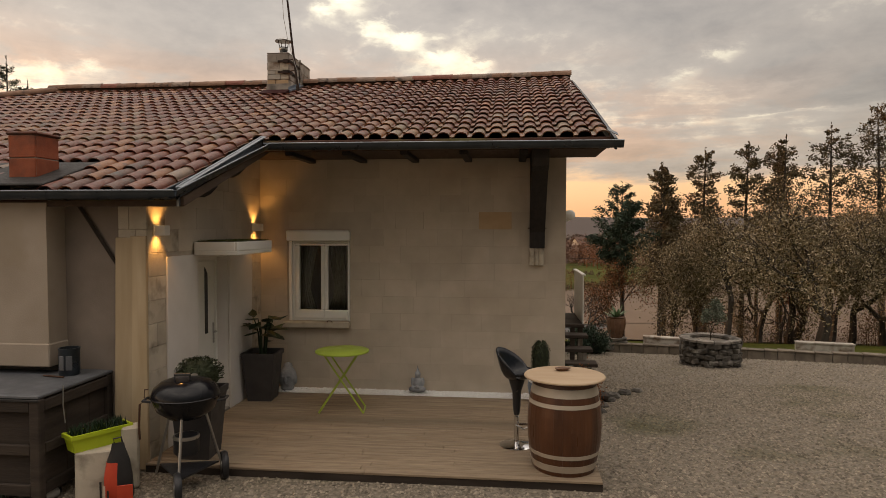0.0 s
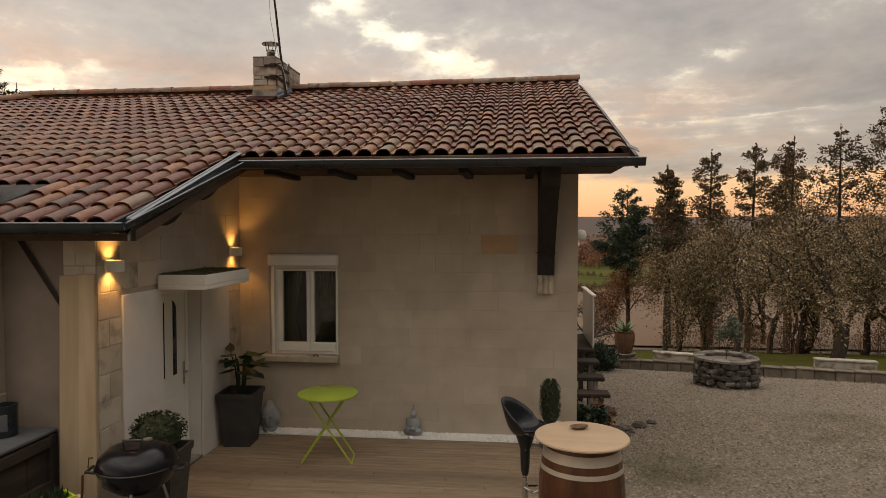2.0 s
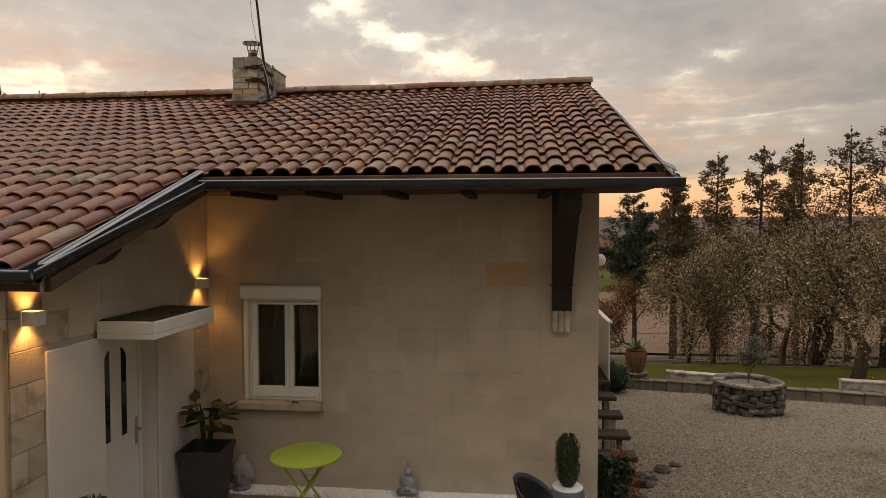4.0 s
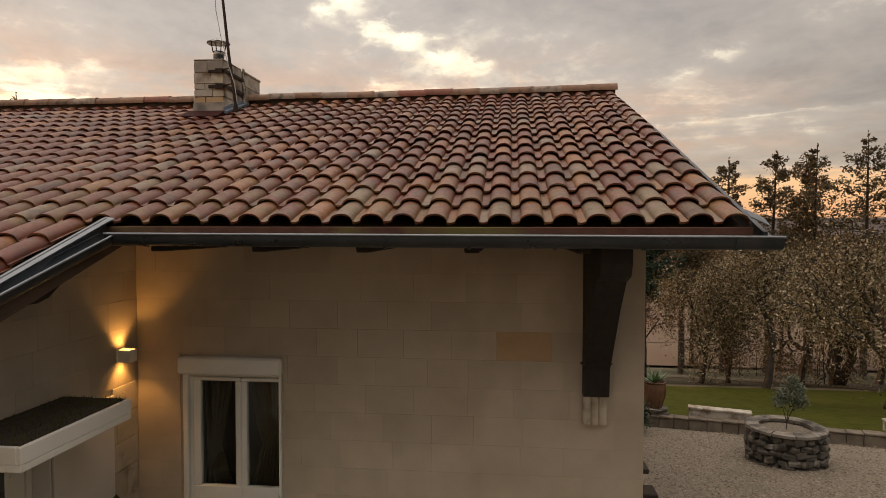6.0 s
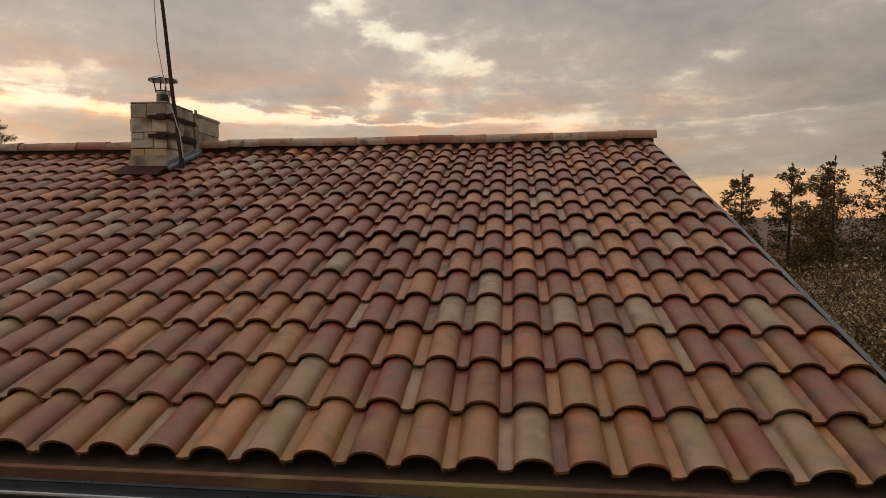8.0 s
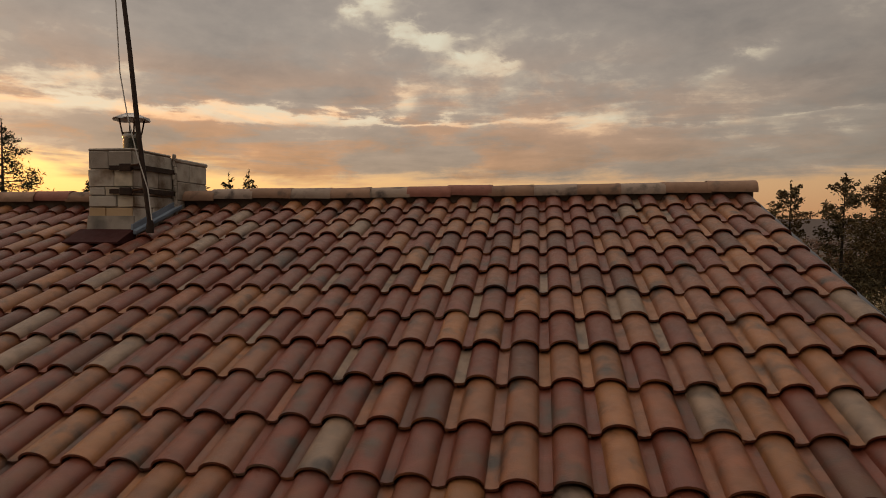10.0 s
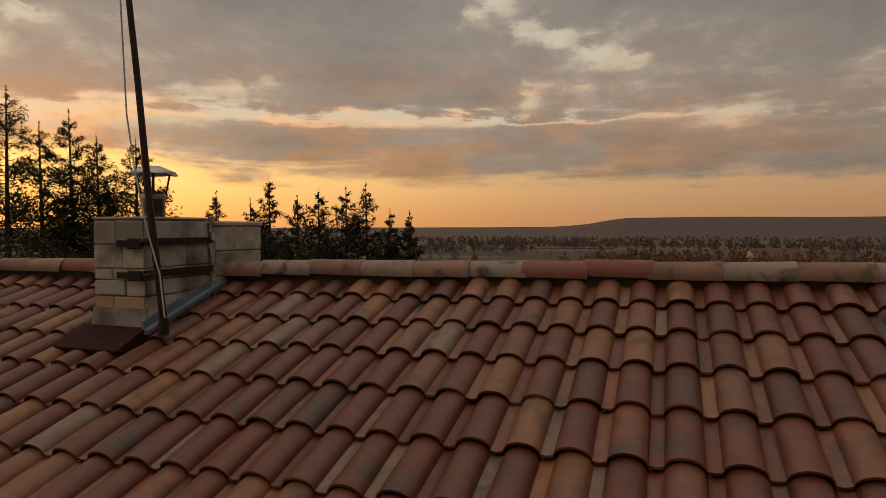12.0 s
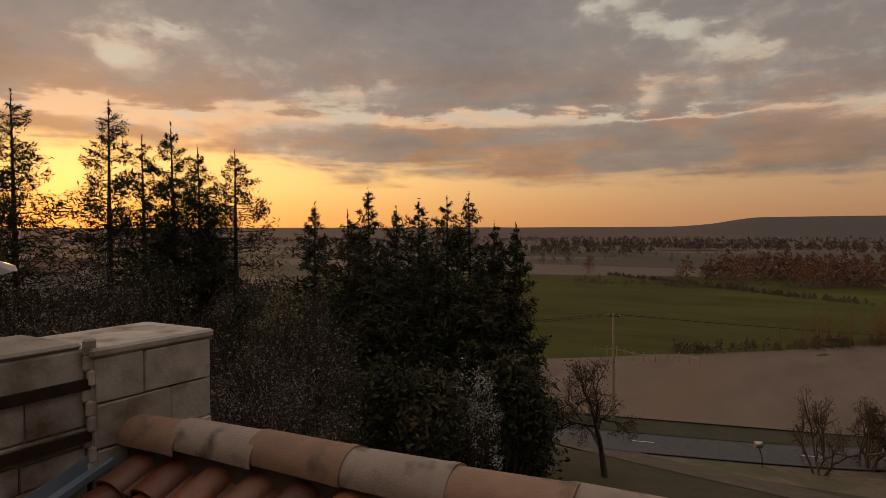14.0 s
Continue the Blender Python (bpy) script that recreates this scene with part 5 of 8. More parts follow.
def tuft(sh, x0, x1, y0, y1, z, n, h, rng, w=0.006):
    for _ in range(n):
        x, y = rng.uniform(x0, x1), rng.uniform(y0, y1)
        a, l = rng.uniform(0, math.tau), h * rng.uniform(0.5, 1.2)
        dx, dy = math.cos(a), math.sin(a)
        sh.add([(x - dy * w, y + dx * w, z), (x + dy * w, y - dx * w, z), (x + dx * l * 0.4, y + dy * l * 0.4, z + l)], [(0, 1, 2)])


def canopy():
    c = thing("door_canopy", "white box canopy over the door topped with green turf", "canopy")
    x0, x1, y0, y1, z0, z1 = X_WING + 0.019, 0.67, -2.16, -1.02, 2.165, 2.325
    part("tray", Shape().box(x0, x1, y0, y1, z0, z0 + 0.05, 0.006), PVC, c)
    part("rim", Shape().box(x1 - 0.03, x1 + 0.002, y0, y1, z0 + 0.051, z1, 0.005), PVC, c)
    part("rim", Shape().box(x0, x1 - 0.031, y0 - 0.002, y0 + 0.03, z0 + 0.051, z1, 0.005), PVC, c)
    part("rim", Shape().box(x0, x1 - 0.031, y1 - 0.03, y1 + 0.002, z0 + 0.051, z1, 0.005), PVC, c)
    part("soil", Shape().box(x0 + 0.002, x1 - 0.032, y0 + 0.032, y1 - 0.032, z0 + 0.05, z1 + 0.01, 0.01), SOILPOT, c)
    t = Shape()
    tuft(t, x0 + 0.01, x1 - 0.02, y0 + 0.02, y1 - 0.02, z1, 1700, 0.028, random.Random(3), 0.004)
    o = part("turf", t, BLADE, c, "short dense green turf", False, False)
    o["kind"] = "stuff"


canopy()


def wall_lamp(y, z, label):
    w = thing("wall_lamp", label, "wall lamp", "up-and-down lamps on the wing wall")
    x = X_WING
    part("body", Shape().box(x + 0.129, x + 0.135, y - 0.055, y + 0.055, z - 0.055, z + 0.055, 0.002).box(x + 0.02, x + 0.1285, y - 0.055, y - 0.049, z - 0.055, z + 0.055, 0.002)
         .box(x + 0.02, x + 0.1285, y + 0.049, y + 0.055, z - 0.055, z + 0.055, 0.002), PVC, w, "white metal lamp housing")
    part("back_plate", Shape().box(x + 0.0, x + 0.019, y - 0.06, y + 0.06, z - 0.06, z + 0.06, 0.003), PVC, w)
    part("lens", Shape().box(x + 0.022, x + 0.127, y - 0.047, y + 0.047, z - 0.008, z + 0.008), WARMGLOW, w, "glowing warm lens")
    for s in (1, -1):
        la = new("lamp_beam", bpy.data.lights.new("lamp_beam", "SPOT"))
        la.data.energy, la.data.color, la.data.spot_size, la.data.spot_blend, la.data.shadow_soft_size = 9.0, (1.0, 0.45, 0.10), radians(100), 0.6, 0.02
        la.parent = w
        la.matrix_world = look((x + 0.075, y, z + 0.02 * s), (x + 0.055, y, z + 1.0 * s))


wall_lamp(-2.98, 2.47, "white up-and-down wall lamp glowing warm by the outer corner")
wall_lamp(-0.275, 2.505, "white up-and-down wall lamp glowing warm in the inner corner")

# ---- terrace ----
DECK_X0, DECK_X1, DECK_Y0, DECK_Y1 = 0.13, 4.90, -3.30, -0.28


def joists():
    sh = Shape()
    for k in range(9):
        x = DECK_X0 + 0.05 + k * 0.58
        sh.box(x, x + 0.06, DECK_Y0 + 0.05, DECK_Y1 - 0.02, -0.24, -0.029)
    sh.box(DECK_X0, DECK_X1, DECK_Y0 + 0.012, DECK_Y0 + 0.04, -0.22, -0.028)
    return sh


deck = setting("deck", joists(), PALLET, "weathered brown timber terrace of narrow boards", "deck")
setting("pebble_bed", Shape().box(X_WING + 0.03, 4.78, -0.275, 0.0, -0.3, -0.015), PEBBLE, "white pebble bed along the foot of the wall", "pebbles")


def pebbles():
    rng = random.Random(9)
    sh = Shape()
    base = [(1, 0, 0), (-1, 0, 0), (0, 1, 0), (0, -1, 0), (0, 0, 1)]
    f = [(0, 2, 4), (2, 1, 4), (1, 3, 4), (3, 0, 4)]
    for _ in range(3800):
        x, y = rng.uniform(X_WING + 0.03, 4.75), rng.uniform(-0.27, -0.005)
        s, a = rng.uniform(0.010, 0.022), rng.uniform(0, math.tau)
        z = rng.uniform(-0.015, 0.006) + 0.022 * (1 - abs(y + 0.12) / 0.15)
        sh.add([(x + s * (p[0] * math.cos(a) - p[1] * math.sin(a)), y + s * (p[0] * math.sin(a) + p[1] * math.cos(a)), z + s * 0.8 * p[2]) for p in base], f)
    o = tagged(part("pebbles", sh, PEBBLE, None, "", True, False), "loose white pebbles along the foot of the wall", "pebbles", kind="stuff")
    return o


pebbles()


def gravel_chips():
    rng = random.Random(10)
    sh = Shape()
    base = [(1, 0, 0), (-1, 0.1, 0), (0.1, 0.8, 0), (-0.1, -0.8, 0), (0.1, 0, 0.7)]
    f = [(0, 2, 4), (2, 1, 4), (1, 3, 4), (3, 0, 4)]

    def scatter(n, x0, x1, y0, y1, s0, s1):
        for _ in range(n):
            x, y = rng.uniform(x0, x1), rng.uniform(y0, y1)
            if x < DECK_X1 + 0.03 and y > DECK_Y0 - 0.02:
                continue
            s, a = rng.uniform(s0, s1), rng.uniform(0, math.tau)
            z = tz(x, y) + 0.033 + rng.uniform(-0.004, 0.004)
            sh.add([(x + s * (p[0] * math.cos(a) - p[1] * math.sin(a)), y + s * (p[0] * math.sin(a) + p[1] * math.cos(a)), z + s * 0.9 * p[2]) for p in base], f)
    scatter(11000, -0.6, 6.2, -5.2, -3.2, 0.010, 0.032)
    scatter(24000, 4.9, 11.5, -4.0, 4.5, 0.012, 0.034)
    scatter(22000, 5.2, 18, 1.0, 10.8, 0.016, 0.036)
    return tagged(part("gravel_chips", sh, CHIP, None, "", False, False), "loose pale limestone chips over the yard", "gravel", kind="stuff")


gravel_chips()


def barrel():
    b = thing("wine_barrel", "upright oak wine barrel with pale hoops used as a bar table", "barrel", at=(4.55, -2.90, 0))
    R = lambda z: 0.315 + 0.068 * (1 - ((z - 0.465) / 0.465) ** 2)
    n = 26
    for k in range(n):
        a0, a1 = math.tau * k / n + 0.0012, math.tau * (k + 1) / n - 0.0012
        sh = Shape()
        zs = [0.0, 0.08, 0.2, 0.34, 0.465, 0.6, 0.74, 0.86, 0.93]
        for z in zs:
            for a in (a0, (a0 + a1) / 2, a1):
                r = R(z) * (1.0 if a == a0 or a == a1 else 1.004)
                sh.v.append((r * math.cos(a), r * math.sin(a), z))
            for a in (a1, a0):
                sh.v.append(((R(z) - 0.03) * math.cos(a), (R(z) - 0.03) * math.sin(a), z))
        for i in range(len(zs) - 1):
            for j in range(5):
                sh.f.append((i * 5 + j, i * 5 + (j + 1) % 5, (i + 1) * 5 + (j + 1) % 5, (i + 1) * 5 + j))
        sh.f += [(0, 1, 2, 3, 4), tuple(len(sh.v) - 5 + j for j in (4, 3, 2, 1, 0))]
        part("stave", sh, OAK, b)
    for z0, z1 in ((0.045, 0.115), (0.185, 0.225), (0.695, 0.735), (0.80, 0.885)):
        part("hoop", Shape().lathe([(R(z0) + 0.001, z0), (R(z0) + 0.005, z0), (R(z1) + 0.005, z1), (R(z1) + 0.001, z1)], 0, 0, 40), HOOP, b, "pale galvanised hoop", True)
    part("barrel_head", Shape().lathe([(0.29, 0.895), (0.29, 0.915)], 0, 0, 30), OAK, b)
    part("under_top", Shape().lathe([(0.34, 0.93), (0.385, 0.932), (0.39, 0.945)], 0, 0, 40), OAK, b)
    top = part("round_top", Shape().lathe([(0.40, 0.945), (0.418, 0.95), (0.42, 0.962), (0.412, 0.972)], 0, 0, 48), PLY, b, "pale round pine table top", True)
    return b


barrel()


def ashtray():
    a = thing("ashtray", "small brown shell-shaped ashtray on the barrel top", "ashtray", at=(4.545, -2.72, 0.972), turn=25)
    part("bowl", Shape().lathe([(0.02, 0.0), (0.05, 0.004), (0.075, 0.03), (0.07, 0.032), (0.045, 0.012), (0.0, 0.010)], 0, 0, 14, Matrix.Diagonal((1.25, 0.8, 1, 1))), TERRA, a, "", True)
    part("cap_shell", Shape().lathe([(0.055, 0.02), (0.045, 0.034), (0.0, 0.04)], 0.02, 0, 12, Matrix.Diagonal((1.25, 0.8, 1, 1))), TERRA, a, "", True)


ashtray()


def bar_stool():
    s = thing("bar_stool", "glossy black bar stool shell on a chrome gas-lift column", "bar stool", at=(4.06, -2.30, 0), turn=-20)
    part("base", Shape().lathe([(0.195, 0.0), (0.198, 0.008), (0.18, 0.018), (0.08, 0.034), (0.035, 0.05)], 0, 0, 32), CHROME, s, "round chrome base", True)
    part("column", Shape().lathe([(0.03, 0.045), (0.03, 0.34), (0.022, 0.345), (0.022, 0.42)], 0, 0, 16), CHROME, s, "chrome column", True)
    part("sleeve", Shape().lathe([(0.032, 0.36), (0.045, 0.44), (0.05, 0.62), (0.10, 0.78)], 0, 0, 16), PLASTIC, s, "", True)
    part("foot_rest", Shape().tube([(0.0, 0.02, 0.24), (0.12, 0.10, 0.23), (0.16, 0.0, 0.23), (0.12, -0.10, 0.23), (0.0, -0.02, 0.24)], 0.011, 8), CHROME, s, "chrome foot bar", True)
    sh = Shape()
    nu, nv = 24, 9
    for j in range(nv):
        v = j / (nv - 1)
        for i in range(nu):
            a = math.tau * i / nu
            back = max(0.0, 0.25 - math.cos(a)) / 1.25
            r = 0.06 + 0.165 * v ** 0.6
            z = 0.77 + 0.05 * v + (0.25 * back ** 0.8 + 0.045) * v ** 2.2
            sh.v.append((r * math.cos(a) * (1.0 + 0.10 * v * back), r * math.sin(a) * 1.02, z))
    for j in range(nv - 1):
        for i in range(nu):
            sh.f.append((j * nu + i, j * nu + (i + 1) % nu, (j + 1) * nu + (i + 1) % nu, (j + 1) * nu + i))
    sh.f.append(tuple(range(nu))[::-1])
    o = part("seat_shell", sh, STOOLBLUE, s, "glossy black moulded seat", True)
    m = o.modifiers.new("thickness", "SOLIDIFY")
    m.thickness = 0.014
    part("lever", Shape().tube([(0.02, -0.03, 0.68), (0.05, -0.14, 0.66)], 0.006, 6), CHROME, s)


bar_stool()


def bistro_table():
    t = thing("bistro_table", "round lime green folding bistro table of lacquered metal", "table", at=(1.71, -1.17, 0), turn=8)
    part("tabletop", Shape().lathe([(0.352, 0.812), (0.362, 0.812), (0.366, 0.822), (0.362, 0.834), (0.355, 0.838), (0.0, 0.838)], 0, 0, 44), LIME, t, "", True)
    for s in (-1, 1):
        for x0, x1 in ((-0.30, 0.25), (0.30, -0.25)):
            y = 0.13 * s if x0 < 0 else 0.165 * s
            part("leg", Shape().tube([(x0, y, 0.012), (x1 * 0.9, y, 0.805)], 0.012, 8), LIME, t)
    for x in (-0.30, 0.30):
        w = 0.13 if x < 0 else 0.165
        part("foot_bar", Shape().tube([(x, -w, 0.02), (x, w, 0.02)], 0.011, 8), LIME, t)
    part("hinge_bar", Shape().tube([(-0.01, -0.17, 0.435), (-0.01, 0.17, 0.435)], 0.008, 8), LIME, t)
    part("rest_bar", Shape().tube([(0.225, -0.14, 0.805), (0.225, 0.14, 0.805)], 0.01, 8), LIME, t)
    part("rest_bar", Shape().tube([(-0.225, -0.17, 0.805), (-0.225, 0.17, 0.805)], 0.01, 8), LIME, t)


bistro_table()


def leaf_blade(sh, base, tip, width, bend=0.25, nrm=None):
    """A pointed leaf with a folded midrib from base to tip."""
    base, tip = Vector(base), Vector(tip)
    d = tip - base
    s = d.cross(Vector((0, 0, 1)))
    s = (s.normalized() if s.length > 1e-4 else Vector((1, 0, 0))) * width
    u = s.cross(d).normalized() * width * bend
    v = [base, base + d * 0.3 + s * 0.8 - u * 0.2, base + d * 0.65 + s * 0.85, tip, base + d * 0.65 - s * 0.85, base + d * 0.3 - s * 0.8 - u * 0.2, base + d * 0.35 - u, base + d * 0.68 - u * 0.8]
    sh.add(v, [(0, 1, 6), (1, 2, 7, 6), (2, 3, 7), (0, 6, 5), (6, 7, 4, 5), (7, 3, 4)])


def square_pot(name, label, at, w0, w1, h, material=POT, turn=0.0):
    p = thing(name, label, "plant pot", at=at, turn=turn)
    sh = Shape()
    for z, w in ((0.0, w0), (h * 0.90, w0 + (w1 - w0) * 0.9), (h * 0.90, w1 + 0.015), (h, w1 + 0.02), (h, w1 - 0.03), (h * 0.88, w1 - 0.05)):
        q = w / 2
        sh.v += [(-q, -q, z), (q, -q, z), (q, q, z), (-q, q, z)]
    for i in range(5):
        sh.f += [(i * 4 + k, i * 4 + (k + 1) % 4, (i + 1) * 4 + (k + 1) % 4, (i + 1) * 4 + k) for k in range(4)]
    sh.f.append((3, 2, 1, 0))
    part("pot", sh, material, p)
    part("soil", Shape().box(-(w1 - 0.05) / 2, (w1 - 0.05) / 2, -(w1 - 0.05) / 2, (w1 - 0.05) / 2, h * 0.8, h * 0.9, 0.01), SOILPOT, p)
    return p


def tall_plant():
    p = square_pot("potted_plant", "broad-leaved green plant in a tall dark square planter", (0.385, -0.66, 0), 0.34, 0.47, 0.70, turn=4)
    rng = random.Random(21)
    st = Shape()
    for k in range(7):
        a = math.tau * k / 7 + rng.uniform(-0.3, 0.3)
        r, h = rng.uniform(0.05, 0.22), rng.uniform(0.30, 0.62)
        top = Vector((r * math.cos(a), r * math.sin(a), 0.65 + h))
        st.tube([(0.04 * math.cos(a), 0.04 * math.sin(a), 0.60), (top.x * 0.5, top.y * 0.5, 0.65 + h * 0.6), top], [0.014, 0.011, 0.006], 6)
        for j in range(3):
            b = a + rng.uniform(-1.1, 1.1)
            l = rng.uniform(0.22, 0.36)
            lf = Shape()
            start = top.lerp(Vector((0, 0, 0.65)), 0.18 * j)
            leaf_blade(lf, start, start + Vector((l * math.cos(b), l * math.sin(b), rng.uniform(-0.10, 0.14))), rng.uniform(0.065, 0.105))
            part("leaf", lf, LEAF, p)
    part("stems", st, LEAF, p, "", True)


tall_plant()


def leafy_ball(n, rx, rz, zc, size, rng, flat=1.0):
    sh = Shape()
    for _ in range(n):
        d = Vector((rng.gauss(0, 1), rng.gauss(0, 1), rng.gauss(0, 1))).normalized()
        r = rng.uniform(0.72, 1.06)
        c = Vector((d.x * rx * r, d.y * rx * r, zc + d.z * rz * r))
        u = Vector((rng.gauss(0, 1), rng.gauss(0, 1), rng.gauss(0, 1))).normalized() * size * rng.uniform(0.6, 1.3)
        w = u.cross(d + Vector((0.01, 0.3, 0.1))).normalized() * size * 0.45
        sh.add([c - u, c + w, c + u, c - w], [(0, 1, 2, 3)])
    return sh


def box_plant():
    p = square_pot("potted_shrub", "clipped dark green box shrub in a dark square planter", (0.58, -2.98, 0), 0.34, 0.46, 0.74, turn=4)
    part("core", Shape().lathe([(0.05, 0.70), (0.19, 0.80), (0.21, 0.90), (0.12, 1.02), (0.0, 1.05)], 0, 0, 14), BOX, p, "", True)
    part("foliage", leafy_ball(1600, 0.25, 0.17, 0.91, 0.022, random.Random(4)), BOX, p, "", False, False)


box_plant()


def topiary():
    p = thing("potted_topiary", "cylindrical clipped evergreen in a round blue-grey pot with a white rim", "plant pot", at=(4.42, -0.42, -0.0))
    part("pot", Shape().lathe([(0.11, 0.0), (0.16, 0.10), (0.185, 0.24), (0.175, 0.30), (0.155, 0.30), (0.15, 0.24)], 0, 0, 24), BLUEFOIL, p, "blue-grey glazed pot", True)
    part("rim_gravel", Shape().lathe([(0.168, 0.295), (0.165, 0.315), (0.0, 0.318)], 0, 0, 24), PEBBLE, p, "white pebble topping", True)
    part("core", Shape().lathe([(0.05, 0.30), (0.10, 0.38), (0.115, 0.74), (0.07, 0.84), (0, 0.86)], 0, 0, 12), BOX, p, "", True)
    sh = Shape()
    rng = random.Random(6)
    for _ in range(1500):
        a, z = rng.uniform(0, math.tau), rng.uniform(0.36, 0.88)
        r = 0.135 * min(1, 0.4 + (0.90 - z) * 5, 0.5 + (z - 0.34) * 5) * rng.uniform(0.8, 1.05)
        c = Vector((r * math.cos(a), r * math.sin(a), z))
        u = Vector((rng.gauss(0, 0.6), rng.gauss(0, 0.6), 1)).normalized() * 0.02
        w = Vector((-math.sin(a), math.cos(a), 0)) * 0.008
        sh.add([c - u, c + w, c + u, c - w], [(0, 1, 2, 3)])
    part("foliage", sh, BOX, p, "", False, False)


topiary()


def blob(profile_list, name, label, category, at, turn=0.0):
    """A weathered cast figure as one plain lathe-built mesh of squashed lobes."""
    sh = Shape()
    for cx, cy, cz, rx, ry, rz in profile_list:
        prof = [(max(math.cos(radians(a)), 0.0), math.sin(radians(a))) for a in range(-90, 91, 15)]
        m = Matrix.Translation((cx, cy, cz)) @ Matrix.Diagonal((rx, ry, rz, 1))
        sh.lathe([(r, z) for r, z in prof], 0, 0, 16, m)
    ob = part(name, sh, STATUE, None, "", True)
    ob.matrix_world = pose(*at, 0, 0, turn)
    r = ob.modifiers.new("weld", "REMESH")
    r.mode, r.voxel_size, r.use_smooth_shade = "VOXEL", 0.009, True
    return tagged(ob, label, category)


blob([(0, 0, 0.20, 0.14, 0.12, 0.19), (0, -0.115, 0.19, 0.025, 0.03, 0.05), (0, -0.09, 0.13, 0.05, 0.03, 0.02), (-0.13, 0, 0.17, 0.02, 0.04, 0.07), (0.13, 0, 0.17, 0.02, 0.04, 0.07),
      (0, 0.02, 0.37, 0.07, 0.07, 0.06), (0, 0, 0.04, 0.10, 0.09, 0.05), (-0.05, -0.10, 0.23, 0.035, 0.02, 0.012), (0.05, -0.10, 0.23, 0.035, 0.02, 0.012)],
     "garden_statue", "weathered grey stone head statue on the white pebbles", "statue", (0.58, -0.16, 0.0))
blob([(0, 0, 0.05, 0.125, 0.085, 0.05), (-0.07, -0.05, 0.06, 0.06, 0.05, 0.04), (0.07, -0.05, 0.06, 0.06, 0.05, 0.04), (0, 0.01, 0.15, 0.075, 0.06, 0.09), (-0.08, 0, 0.16, 0.025, 0.03, 0.07), (0.08, 0, 0.16, 0.025, 0.03, 0.07),
      (0, 0, 0.275, 0.045, 0.045, 0.055), (0, 0.005, 0.335, 0.022, 0.022, 0.03), (0, 0.005, 0.375, 0.009, 0.009, 0.04), (0, -0.08, 0.10, 0.04, 0.03, 0.02)],
     "garden_statue", "small grey seated stone statue on the white pebbles", "statue", (2.60, -0.15, 0.02))

# ---- things by the wing's corner ----


